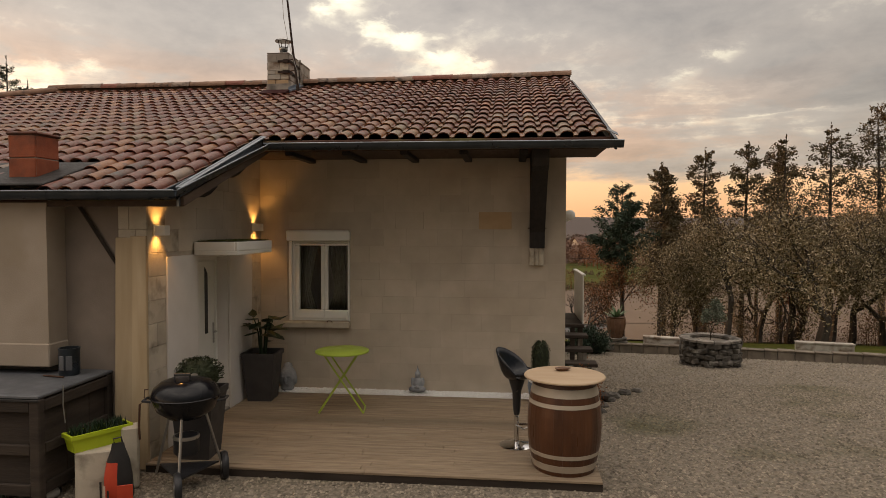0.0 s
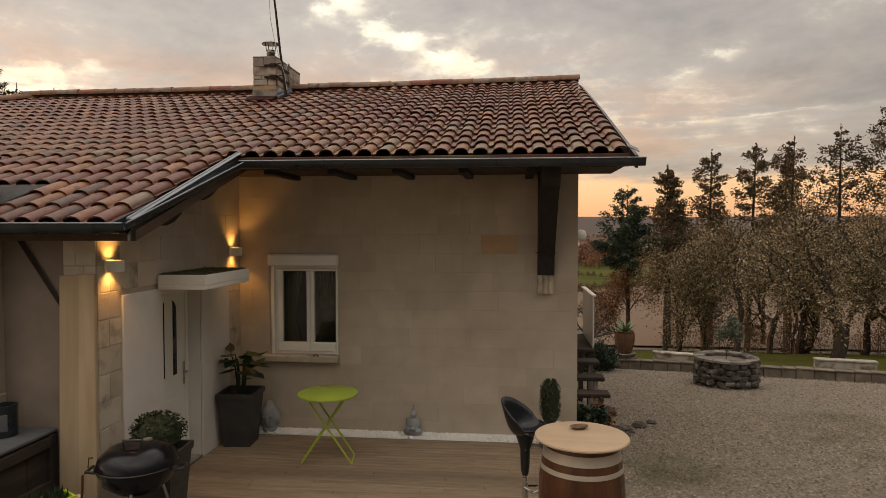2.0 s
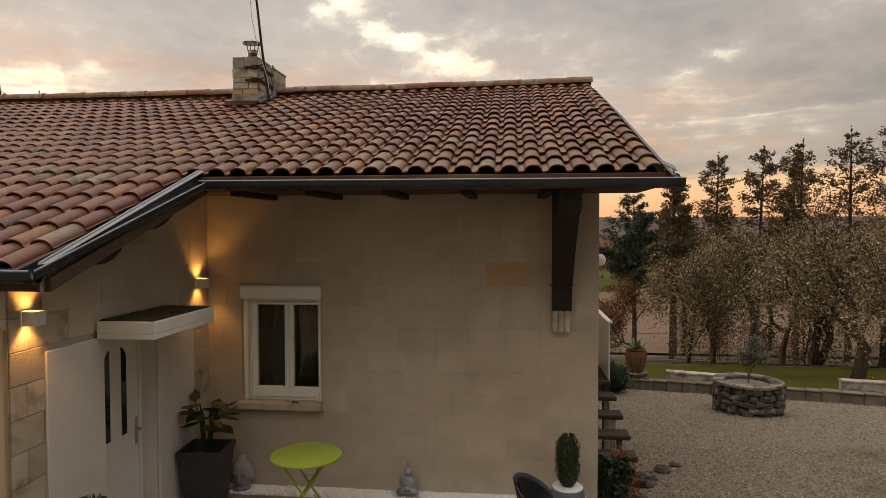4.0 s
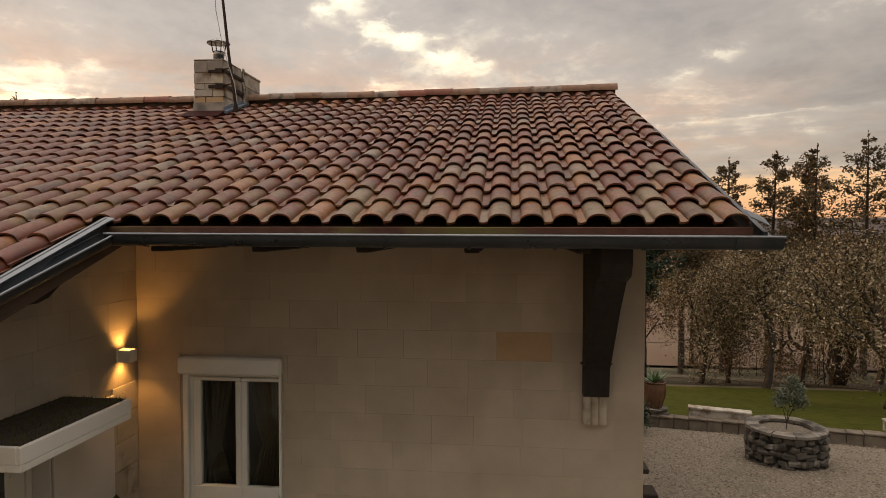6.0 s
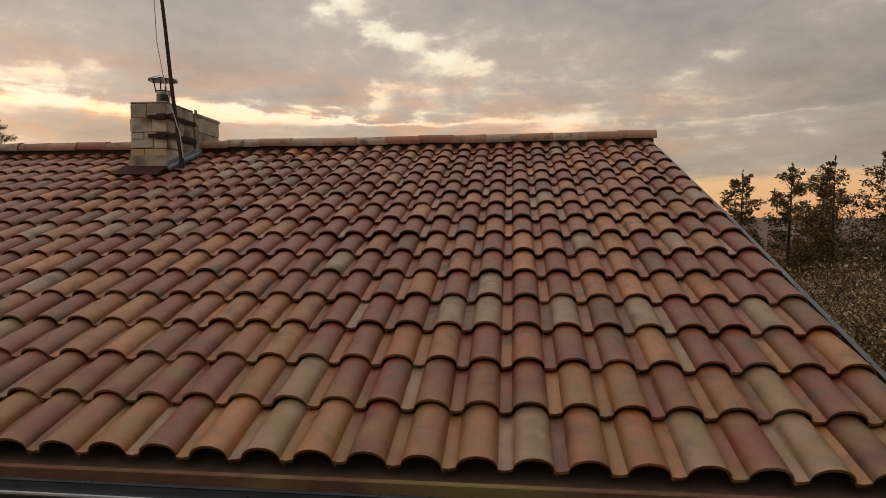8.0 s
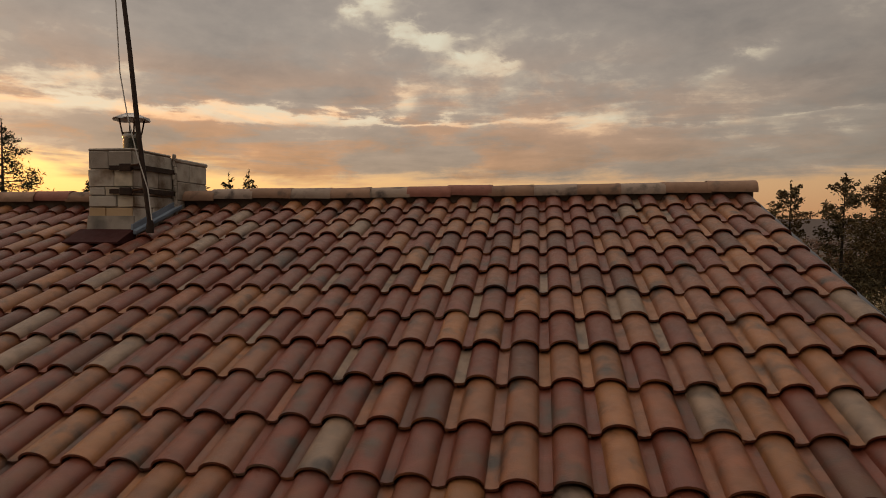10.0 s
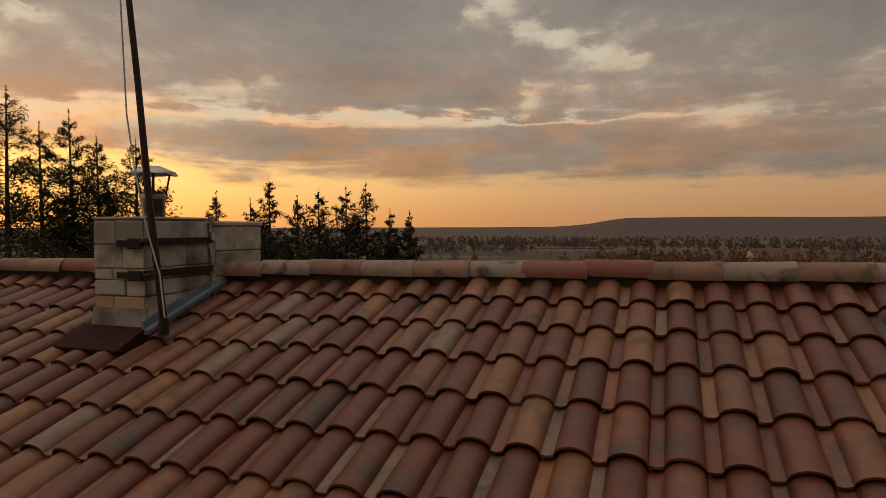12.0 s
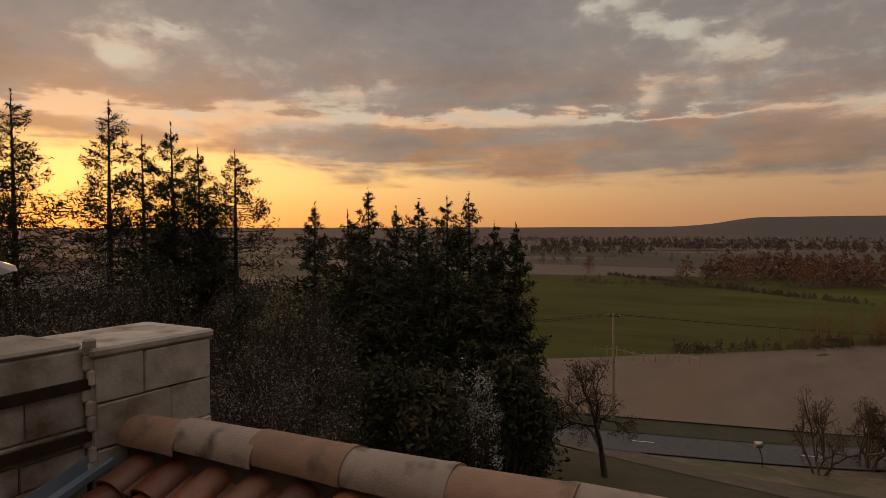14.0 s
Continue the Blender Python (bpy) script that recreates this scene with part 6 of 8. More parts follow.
def kettle_grill():
    g = thing("kettle_barbecue", "black enamelled kettle barbecue on a wheeled tripod stand", "barbecue", at=(0.765, -3.62, tz(0.8, -3.6) + 0.03), turn=12)
    g.scale = (1.06, 1.06, 1.08)
    z = 0.12
    bowl = [(0.03, 0.52), (0.16, 0.545), (0.26, 0.62), (0.30, 0.72), (0.305, 0.74), (0.295, 0.735), (0.25, 0.64), (0.0, 0.56)]
    part("bowl", Shape().lathe([(r, h + z) for r, h in bowl], 0, 0, 36), BLACK, g, "", True)
    lid = [(0.308, 0.745), (0.306, 0.765), (0.285, 0.82), (0.22, 0.875), (0.12, 0.908), (0.0, 0.918)]
    part("lid", Shape().lathe([(r, h + z) for r, h in lid], 0, 0, 36), BLACK, g, "domed glossy black lid", True)
    part("lid_rim", Shape().lathe([(0.308, 0.738 + z), (0.314, 0.745 + z), (0.308, 0.752 + z)], 0, 0, 36), BLACK, g, "", True)
    part("lid_handle", Shape().tube([(-0.07, -0.10, 0.905 + z), (-0.07, -0.11, 0.960 + z), (0.07, -0.11, 0.960 + z), (0.07, -0.10, 0.905 + z)], 0.012, 8), PLASTIC, g, "black lid handle", True)
    part("vent", Shape().lathe([(0.035, 0.905 + z), (0.035, 0.922 + z), (0.0, 0.925 + z)], 0.06, 0.06, 14), STEEL, g, "round steel vent", True)
    for s in (-1, 1):
        part("side_handle", Shape().tube([(0.30 * s, -0.06, 0.70 + z), (0.37 * s, -0.06, 0.71 + z), (0.37 * s, 0.06, 0.71 + z), (0.30 * s, 0.06, 0.70 + z)], 0.013, 8), PLASTIC, g, "", True)
    part("ash_pot", Shape().lathe([(0.10, 0.20 + z), (0.115, 0.22 + z), (0.115, 0.37 + z), (0.03, 0.40 + z)], 0, 0, 24), PLASTIC, g, "black ash catcher", True)
    part("pot_band", Shape().lathe([(0.118, 0.345 + z), (0.121, 0.36 + z), (0.118, 0.375 + z)], 0, 0, 24), STEEL, g, "pale metal band", True)
    feet = [(-0.30, 0.14), (0.27, 0.17), (0.02, -0.32)]
    for x, y in feet:
        part("leg", Shape().tube([(x * 0.55, y * 0.55, 0.58 + z), (x * 1.08, y * 1.08, 0.10)], 0.013, 8), STEEL, g, "steel tube leg", True)
    tri = [(-0.30, 0.14), (0.27, 0.17), (0.02, -0.32)]
    part("rack", Shape().prism([(p[0] * 0.95, p[1] * 0.95) for p in tri], "z", 0.17, 0.185), PLASTIC, g)
    for x, y in (feet[1], feet[2]):
        wh = part("wheel", Shape().lathe([(0.06, -0.03), (0.122, -0.03), (0.134, -0.01), (0.134, 0.01), (0.122, 0.03), (0.06, 0.03)], 0, 0, 24, pose(x * 1.12, y * 1.12, 0.132, 0, 90, 20)), PLASTIC, g, "black plastic wheel", True)
        part("hub_cap", Shape().lathe([(0.058, -0.034), (0.058, 0.034)], 0, 0, 14, pose(x * 1.12, y * 1.12, 0.132, 0, 90, 20)), STEEL, wh, "", True)
    part("tongs", Shape().tube([(-0.37, -0.03, 0.82), (-0.40, -0.05, 0.80), (-0.405, -0.06, 0.60), (-0.40, -0.06, 0.48)], 0.010, 6), RUST, g, "hanging iron tongs", True)
    part("tool_loop", Shape().tube([(-0.37, -0.02, 0.85), (-0.36, -0.03, 0.93), (-0.33, -0.03, 0.93)], 0.006, 6), RUST, g)


kettle_grill()


def masonry_barbecue():
    b = thing("masonry_barbecue", "built barbecue with a cream rendered hood over a grey slab counter of old timber", "barbecue", kind="structure")
    x1 = -0.31
    part("hood", Shape().add([(-2.6, -3.44, 1.04), (-0.83, -3.44, 1.04), (-0.83, -3.155, 1.04), (-2.6, -3.155, 1.04), (-2.6, -3.44, 2.76), (-0.84, -3.44, 2.76), (-0.84, -3.155, 2.76), (-2.6, -3.155, 2.76)],
                             [(0, 1, 2, 3), (4, 7, 6, 5), (0, 4, 5, 1), (1, 5, 6, 2), (2, 6, 7, 3), (3, 7, 4, 0)]), CREAM, b, "cream rendered smoke hood")
    part("hood_lip", Shape().box(-2.62, -0.815, -3.46, -3.155, 1.035, 1.28, 0.012), CREAM, b)
    part("fire_opening", Shape().box(-2.6, -0.75, -3.30, -3.155, 0.97, 1.034), TAR, b, "black block filling the fire opening")
    part("counter_slab", Shape().box(-2.7, x1 + 0.0, -4.27, -3.155, 0.925, 0.958, 0.008), SLAB, b, "blue-grey counter slab")
    for z0, z1 in ((0.02, 0.13), (0.40, 0.50), (0.80, 0.905)):
        part("rail", Shape().box(-2.7, x1 - 0.09, -4.275, -4.235, z0, z1, 0.008), PALLET, b)
        part("rail", Shape().box(x1 - 0.035, x1 + 0.005, -4.19, -3.17, z0, z1, 0.008), PALLET, b)
    for k in range(4):
        x = -2.68 + 0.60 * k
        part("panel", Shape().box(x, min(x + 0.59, x1 - 0.09), -4.225, -4.20, 0.0, 0.92, 0.004), PALLET, b)
    for k in range(3):
        y = -4.18 + 0.34 * k
        part("panel", Shape().box(x1 - 0.065, x1 - 0.04, y, y + 0.335, 0.0, 0.92, 0.004), PALLET, b)
    for x, y in ((x1 - 0.04, -4.28), (-1.4, -4.28), (x1 - 0.04, -3.26)):
        part("post", Shape().box(x - 0.05, x + 0.05, y, y + 0.085, -0.1, 0.922, 0.010), PALLET, b)
    # solid black strip stands in for shade below the slab edge
    part("edge_strip", Shape().box(-2.7, x1 + 0.01, -4.29, -4.275, 0.905, 0.925, 0.003), TAR, b, "black strip put in for the shade under the slab")


masonry_barbecue()


def planks_leaning():
    for i, (x0, x1, h) in enumerate(((-0.225, -0.025, 2.475), (-0.022, 0.155, 2.49))):
        p = part("plank", Shape().box(x0, x1, -0.02, 0.02, 0.0, h, 0.006), PALEWOOD)
        p.matrix_world = pose(0, -3.26, tz(0, -3.26) + 0.05, -1.0, 0.4 - 0.9 * i, 0)
        tagged(p, "tall pale sawn plank leaning on the corner of the wing", "plank", "planks leaning on the wing")
    tagged(part("roof_brace", Shape().tube([(-0.66, -3.175, 2.74), (-0.24, -3.175, 2.12)], 0.022, 4), PALLET), "dark diagonal timber brace under the low eave", "brace", kind="structure")
    tagged(part("poker", Shape().tube([(-0.30, -3.95, 0.98), (-0.29, -3.97, 0.80), (-0.27, -3.97, 0.62)], 0.006, 5), STEEL), "thin metal poker hung on the counter", "poker")


planks_leaning()
tin = thing("tin_can", "dented steel canister on the grey slab counter", "canister", at=(-0.62, -3.42, 0.958))
part("body", Shape().lathe([(0.095, 0.0), (0.10, 0.01), (0.10, 0.26), (0.104, 0.27), (0.104, 0.285), (0.094, 0.285), (0.092, 0.02), (0, 0.02)], 0, 0, 22), ANTHRA, tin, "", True)
for k in (-1, 1):
    part("label_panel", Shape().box(-0.03, 0.03, -0.104, -0.096, 0.06, 0.21, 0.004, pose(0, 0, 0, 0, 0, 12 + 22 * k)), SLAB, tin, "pale grey worn label")
part("handle", Shape().tube([(-0.104, 0, 0.27), (-0.11, 0, 0.22), (-0.104, 0, 0.17)], 0.006, 6), STEEL, tin)
part("tongs", Shape().tube([(-0.2, -0.12, 0.012), (0.06, -0.17, 0.012)], 0.01, 5), RUST, tin)

GZ0 = tz(0, -4) + 0.03
blk = tagged(part("stone_block", Shape().box(-0.21, 0.13, -0.15, 0.15, 0.0, 0.47, 0.015).box(0.17, 0.33, 0.02, 0.20, 0.0, 0.62, 0.02), QUOIN), "pale cut stone blocks carrying the lime planter", "stone block")
blk.matrix_world = pose(0.02, -3.86, GZ0, 0, 0, 28)


def lime_planter():
    p = thing("window_box", "lime green plastic planter box with low plants on a stone block", "planter", at=(-0.03, -3.83, GZ0 + 0.47), turn=58)
    sh = Shape()
    for z, a, b in ((0.0, 0.25, 0.075), (0.13, 0.275, 0.095), (0.13, 0.29, 0.108), (0.17, 0.293, 0.11), (0.17, 0.27, 0.088), (0.11, 0.26, 0.08)):
        sh.v += [(-a, -b, z), (a, -b, z), (a, b, z), (-a, b, z)]
    for i in range(5):
        sh.f += [(i * 4 + k, i * 4 + (k + 1) % 4, (i + 1) * 4 + (k + 1) % 4, (i + 1) * 4 + k) for k in range(4)]
    sh.f.append((3, 2, 1, 0))
    part("box", sh, LIMEPOT, p, "lime green plastic trough")
    part("soil", Shape().box(-0.255, 0.255, -0.078, 0.078, 0.10, 0.15, 0.01), SOILPOT, p)
    t = Shape()
    tuft(t, -0.25, 0.25, -0.08, 0.08, 0.14, 420, 0.10, random.Random(8), 0.012)
    part("foliage", t, LEAF, p, "low dark green plants", False, False)


lime_planter()


def charcoal_bag():
    b = thing("charcoal_sack", "red and black paper charcoal sack standing on the gravel", "sack", at=(0.30, -4.02, GZ0), turn=25)
    b.scale = (0.86, 0.86, 0.86)
    sh = Shape()
    rows = ((0.0, 0.13, 0.075), (0.08, 0.15, 0.09), (0.30, 0.145, 0.085), (0.46, 0.12, 0.06), (0.58, 0.075, 0.03), (0.66, 0.06, 0.012))
    rng = random.Random(4)
    for z, a, c in rows:
        for k in range(12):
            t = math.tau * k / 12
            sq = 1 / max(abs(math.cos(t)), abs(math.sin(t))) ** 0.55
            sh.v.append((a * math.cos(t) * sq + rng.uniform(-0.006, 0.006), c * math.sin(t) * sq + rng.uniform(-0.006, 0.006), z))
    for i in range(len(rows) - 1):
        sh.f += [(i * 12 + k, i * 12 + (k + 1) % 12, (i + 1) * 12 + (k + 1) % 12, (i + 1) * 12 + k) for k in range(12)]
    sh.f += [tuple(range(12))[::-1], tuple(range(60, 72))]
    me = sh.mesh("sack", BAGBLACK, True)
    me.materials.append(BAGRED)
    for i, p in enumerate(me.polygons[:36]):
        if 5 <= i % 12 <= 8:
            p.material_index = 1
    part("sack", me, BAGBLACK, b)
    part("red_patch", Shape().box(-0.005, 0.155, -0.122, -0.112, 0.05, 0.24, 0.003, pose(0, 0, 0, 4)), BAGRED, b, "red printed panel")
    for k in range(3):
        part("print_bar", Shape().box(-0.17 + 0.035 * k, -0.15 + 0.035 * k, -0.115 - 0.008 * k, -0.105 - 0.008 * k, 0.08, 0.30 - 0.05 * k, 0.0, pose(0, 0, 0, 4)), LETTER if k == 1 else BAGBLACK, b, "upright print")
    part("carry_loop", Shape().tube([(-0.04, 0, 0.65), (-0.045, 0, 0.71), (0.03, 0, 0.72), (0.045, 0, 0.65)], 0.010, 6), BAGBLACK, b)


charcoal_bag()
weeds = Shape()
for x, y, n in ((-1.05, -4.42, 260), (-0.80, -4.38, 160)):
    tuft(weeds, x - 0.16, x + 0.16, y - 0.1, y + 0.1, GZ0, n, 0.16, random.Random(n), 0.02)
tagged(part("weeds", weeds, LEAF, None, "", False, False), "low green weeds at the foot of the barbecue", "weeds", kind="stuff")
for k, (x, y, r, l) in enumerate(((-0.62, -4.05, 0.045, 0.14), (-0.40, -4.02, 0.05, 0.16))):
    c = thing("paint_tin" if k else "old_bottle", "small grey-white container lying on the gravel by the planter", "container", "containers lying by the barbecue", at=(x, y, GZ0 + r), turn=40 + 30 * k)
    part("body", Shape().lathe([(r * 0.6, -l / 2), (r, -l / 2 + 0.02), (r, l / 2 - 0.02), (r * 0.5, l / 2)], 0, 0, 14, pose(0, 0, 0, 0, 90)), CABLE if k else STEEL, c, "", True)
    part("lid", Shape().lathe([(r * 0.5, l / 2), (r * 0.5, l / 2 + 0.02)], 0, 0, 12, pose(0, 0, 0, 0, 90)), PLASTIC, c)

# ---- yard: kerb wall, well, benches, urn, side stair ----


def kerb_wall():
    d = (KERB_B - KERB_A)
    length, ang = d.length * 1.9, math.degrees(math.atan2(d.y, d.x))
    w = thing("kerb_wall", "low kerb wall of cut stone with a pale capping between gravel and lawn", "wall", kind="structure")
    rng = random.Random(31)
    u = d.normalized()
    s = 0.0
    while s < length:
        l = rng.uniform(0.34, 0.5)
        p = KERB_A + u * s
        z = tz(p.x + u.x * l / 2, p.y + u.y * l / 2)
        b = part("stone", Shape().box(0.005, l - 0.005, 0.0, 0.24 + rng.uniform(-0.015, 0.015), -0.12, 0.27, 0.015), KERB, w)
        b.matrix_world = pose(p.x, p.y, z, 0, 0, ang)
        c = part("capping", Shape().box(0.003, l - 0.003, -0.03 + rng.uniform(-0.012, 0.012), 0.27, 0.272, 0.318 + rng.uniform(-0.012, 0.01), 0.012), KERB, w)
        c.matrix_world = pose(p.x, p.y, z, 0, 0, ang)
        s += l


kerb_wall()
WELL = (9.34, 8.17)
WZ = tz(*WELL) + 0.03


def well():
    w = thing("stone_well", "round dry-stone well used as a planter with a pale worn rim", "well", at=(*WELL, WZ))
    w.scale = (0.81, 0.81, 1.0)
    rng = random.Random(33)
    n = 20
    for row in range(5):
        for k in range(n):
            a0 = 360 / n * (k + 0.5 * (row % 2)) + rng.uniform(-2, 2)
            r = 0.90 + rng.uniform(-0.045, 0.035)
            h = 0.145
            sh = Shape().box(-0.15, 0.15, -0.15, 0.15, 0, h * 1.05, 0.035)
            kx, kz = rng.uniform(0.7, 1.2), rng.uniform(0.75, 1.15)
            sh.v = [(x * kx * rng.uniform(0.8, 1.1), y * rng.uniform(0.8, 1.15), z * kz * rng.uniform(0.8, 1.1)) for x, y, z in sh.v]
            st = part("stone", sh, DRYSTONE, w)
            st.matrix_basis = pose(0, 0, row * h - 0.03, 0, 0, a0) @ pose(0, -r + 0.10, 0, rng.uniform(-8, 8), rng.uniform(-14, 14), rng.uniform(-10, 10))
    part("lining", Shape().lathe([(0.72, -0.2), (0.80, -0.2), (0.80, 0.66), (0.64, 0.66), (0.64, 0.4)], 0, 0, 40), DRYSTONE, w, "", True)
    for k in range(11):
        a0, a1 = 360 / 11 * k + 0.8, 360 / 11 * (k + 1) - 0.8
        sh = Shape().lathe([(0.62, 0.685), (0.62, 0.745), (0.70, 0.76), (0.90, 0.76), (0.955, 0.745), (0.955, 0.69), (0.62, 0.685)], 0, 0, 6, None, a0, a1)
        part("rim_stone", sh, RIMSTONE, w, "", True)
    part("soil", Shape().lathe([(0.64, 0.56), (0.64, 0.66), (0.0, 0.68)], 0, 0, 24), GRAVEL, w)


well()


def fast_mesh(name, verts, tris, material):
    me = bpy.data.meshes.new(name)
    verts, tris = np.asarray(verts, dtype=np.float32), np.asarray(tris, dtype=np.int32)
    me.vertices.add(len(verts))
    me.vertices.foreach_set("co", verts.ravel())
    me.loops.add(tris.size)
    me.loops.foreach_set("vertex_index", tris.ravel())
    me.polygons.add(len(tris))
    me.polygons.foreach_set("loop_start", np.arange(0, tris.size, 3, dtype=np.int32))
    me.materials.append(material)
    me.update(calc_edges=True)
    return me


def leaf_cloud(centres, size, rng, along=None, slim=0.45):
    """One small leaf blade of two triangles at each centre, in any direction."""
    c = np.asarray(centres)
    n = len(c)
    a = rng.normal(size=(n, 3))
    if along is not None:
        a = a * 0.55 + along
    a /= np.linalg.norm(a, axis=1)[:, None]
    b = np.cross(a, rng.normal(size=(n, 3)))
    b /= np.linalg.norm(b, axis=1)[:, None] + 1e-9
    s = size * rng.uniform(0.55, 1.4, (n, 1))
    v = np.stack([c - a * s, c + b * s * slim, c + a * s, c - b * s * slim], 1).reshape(-1, 3)
    i = np.arange(n)[:, None] * 4
    t = np.concatenate([i + [[0, 1, 2]], i + [[0, 2, 3]]], 0)
    return v, t


def conifer_meshes(h, r, limbs, leaves, seed, size, crown0=0.1, gap=0.2, lean=0.02, shape=0.9, spread=0.10, slim=0.20, taper=0.42):
    rng = np.random.RandomState(seed)
    sh = Shape()
    top = Vector((lean * h * rng.uniform(-1, 1), lean * h * rng.uniform(-1, 1), h))
    rad = 0.013 * h + 0.03
    sh.tube([(0, 0, -0.4), top * 0.35, top * 0.7, top], [rad, rad * 0.75, rad * 0.4, 0.015], 7)
    cs, al, fine = [], [], []
    whorls = max(8, limbs // 5)
    for k in range(limbs):
        t = crown0 + (1 - crown0) * (0.7 * (k + rng.uniform(0, 1)) / limbs + 0.3 * (int(k * whorls / limbs) + rng.uniform(0.1, 0.9)) / whorls)
        if t > 0.985 or rng.uniform() < gap * 0.5:
            continue
        L = r * max(0.07, (1 - t) ** shape) * rng.uniform(0.5, 1.2)
        if t < crown0 + 0.12:
            L *= 0.75
        a = rng.uniform(0, math.tau)
        base = top * t
        up = rng.uniform(-0.25, 0.10) + 0.45 * t ** 3
        d = Vector((math.cos(a), math.sin(a), up))
        mid = base + d * L * 0.55 - Vector((0, 0, 0.05 * L))
        tip = base + d * L + Vector((0, 0, 0.16 * L))
        sh.tube([base, mid, tip], [max(0.010, rad * 0.28 * (1 - t) + 0.008), 0.010, 0.004], 4, False)
        n = max(5, int(leaves / limbs * (0.15 + 1.1 * L / r)))
        u = rng.uniform(0.10, 1.0, n) ** 0.55
        w = np.where(u < 0.55, u / 0.55, (u - 0.55) / 0.45)[:, None]
        p = np.where((u < 0.55)[:, None], np.array(base) * (1 - w) + np.array(mid) * w, np.array(mid) * (1 - w) + np.array(tip) * w)
        p = p + np.clip(rng.normal(size=(n, 3)), -1.8, 1.8) * (spread * L * (1.25 - 0.8 * u[:, None]) + 0.02) * np.array([1, 1, 0.55]) - np.abs(rng.normal(size=(n, 1))) * np.array([0, 0, 0.10 * L + 0.03])
        cs.append(p)
        fine.append(np.full((n, 1), 1 - taper + taper * min(1.0, (1 - t) * 4.5)))
        al.append(np.tile(np.array(d.normalized()) + np.array([0, 0, -0.25]), (n, 1)))
    # leader
    n = max(8, leaves // 600)
    u = rng.uniform(0.93, 1.02, n)
    cs.append(np.array(top)[None] * u[:, None] + rng.normal(size=(n, 3)) * 0.02)
    fine.append(np.full((n, 1), 1 - taper))
    al.append(np.tile(np.array([0, 0, 1.6]), (n, 1)))
    v, t = leaf_cloud(np.concatenate(cs), size * np.concatenate(fine), rng, np.concatenate(al) * 0.6, slim)
    return sh, v, t


def plant_conifer(name, label, x, y, top_z, r, seed, material, limbs=60, leaves=3500, size=0.12, group="", ground=None, **kw):
    z0 = tz(x, y) if ground is None else ground
    h = top_z - z0
    sh, v, t = conifer_meshes(h, r, limbs, leaves, seed, size, **kw)
    tr = thing(name, label, "tree", group, at=(x, y, z0))
    part("trunk", sh, BARK, tr, "dark trunk and limbs", True, False)
    part("crown", fast_mesh("crown", v, t, material), material, tr)
    return tr


def branch_tree(h, r, seed, depth=5, spread=0.75, first=0.28, stems=1):
    """Limbs that fork again and again; returns the bars and the tips."""
    rng = np.random.RandomState(seed)
    sh = Shape()
    tips = []

    def grow(p, d, L, rad, k):
        q = p + d * L
        m = p + d * L * 0.5 + Vector(rng.normal(size=3)) * L * 0.06
        sh.tube([p, m, q], [rad, rad * 0.85, rad * 0.68], 5 if k > 2 else 4, False)
        if k <= 2:
            tips.append(np.array(m))
        if k == 0:
            tips.append(np.array(q))
            return
        for _ in range(3 if k > 1 and rng.uniform() < 0.55 else 2):
            w = Vector(rng.normal(size=3)) * spread + Vector((0, 0, 0.22))
            grow(q, (d + w * 0.8).normalized(), L * rng.uniform(0.62, 0.86), rad * 0.62, k - 1)
    for s in range(stems):
        o = Vector((rng.normal() * 0.12 * (stems > 1), rng.normal() * 0.12 * (stems > 1), -0.3))
        d = Vector((rng.normal() * 0.18 * stems ** 0.7, rng.normal() * 0.18 * stems ** 0.7, 1)).normalized()
        grow(o, d, h * first, 0.018 * h + 0.02, depth)
    v = np.array(sh.v)
    tp = np.array(tips)
    zs = h / max(tp[:, 2].max(), 0.1)
    xy = r / max(np.percentile(np.abs(tp[:, :2]), 96), 0.1)
    k = np.array([xy, xy, zs])
    sh.v = [tuple(p) for p in v * k]
    return sh, tp * k


def plant_leafy(name, label, x, y, top_z, r, seed, material, per=14, size=0.07, fuzz=0.22, group="", depth=5, stems=1, first=0.28, category="tree", bark=None, ground=None, low=0.0, droop=0.0):
    z0 = tz(x, y) if ground is None else ground
    h = top_z - z0
    rng = np.random.RandomState(seed + 500)
    sh, tips = branch_tree(h, r, seed, depth, 0.75, first, stems)
    tr = thing(name, label, category, group, at=(x, y, z0))
    part("trunk", sh, bark or BARK, tr, "dark forked trunk and branches", False, False)
    if per:
        tips = tips[tips[:, 2] > low * h]
        c = np.repeat(tips, per, 0) + rng.normal(size=(len(tips) * per, 3)) * fuzz * np.array([1, 1, 0.8])
        c[:, 2] -= np.abs(rng.normal(size=len(c))) * droop
        v, t = leaf_cloud(c, size, rng)
        part("crown", fast_mesh("crown", v, t, material), material, tr)
    return tr


plant_leafy("olive_tree", "small grey-green olive tree growing in the stone well", WELL[0], WELL[1], WZ + 1.74, 0.24, 3, OLIVE, 24, 0.030, 0.06, depth=4, first=0.42, ground=WZ + 0.66, low=0.5)


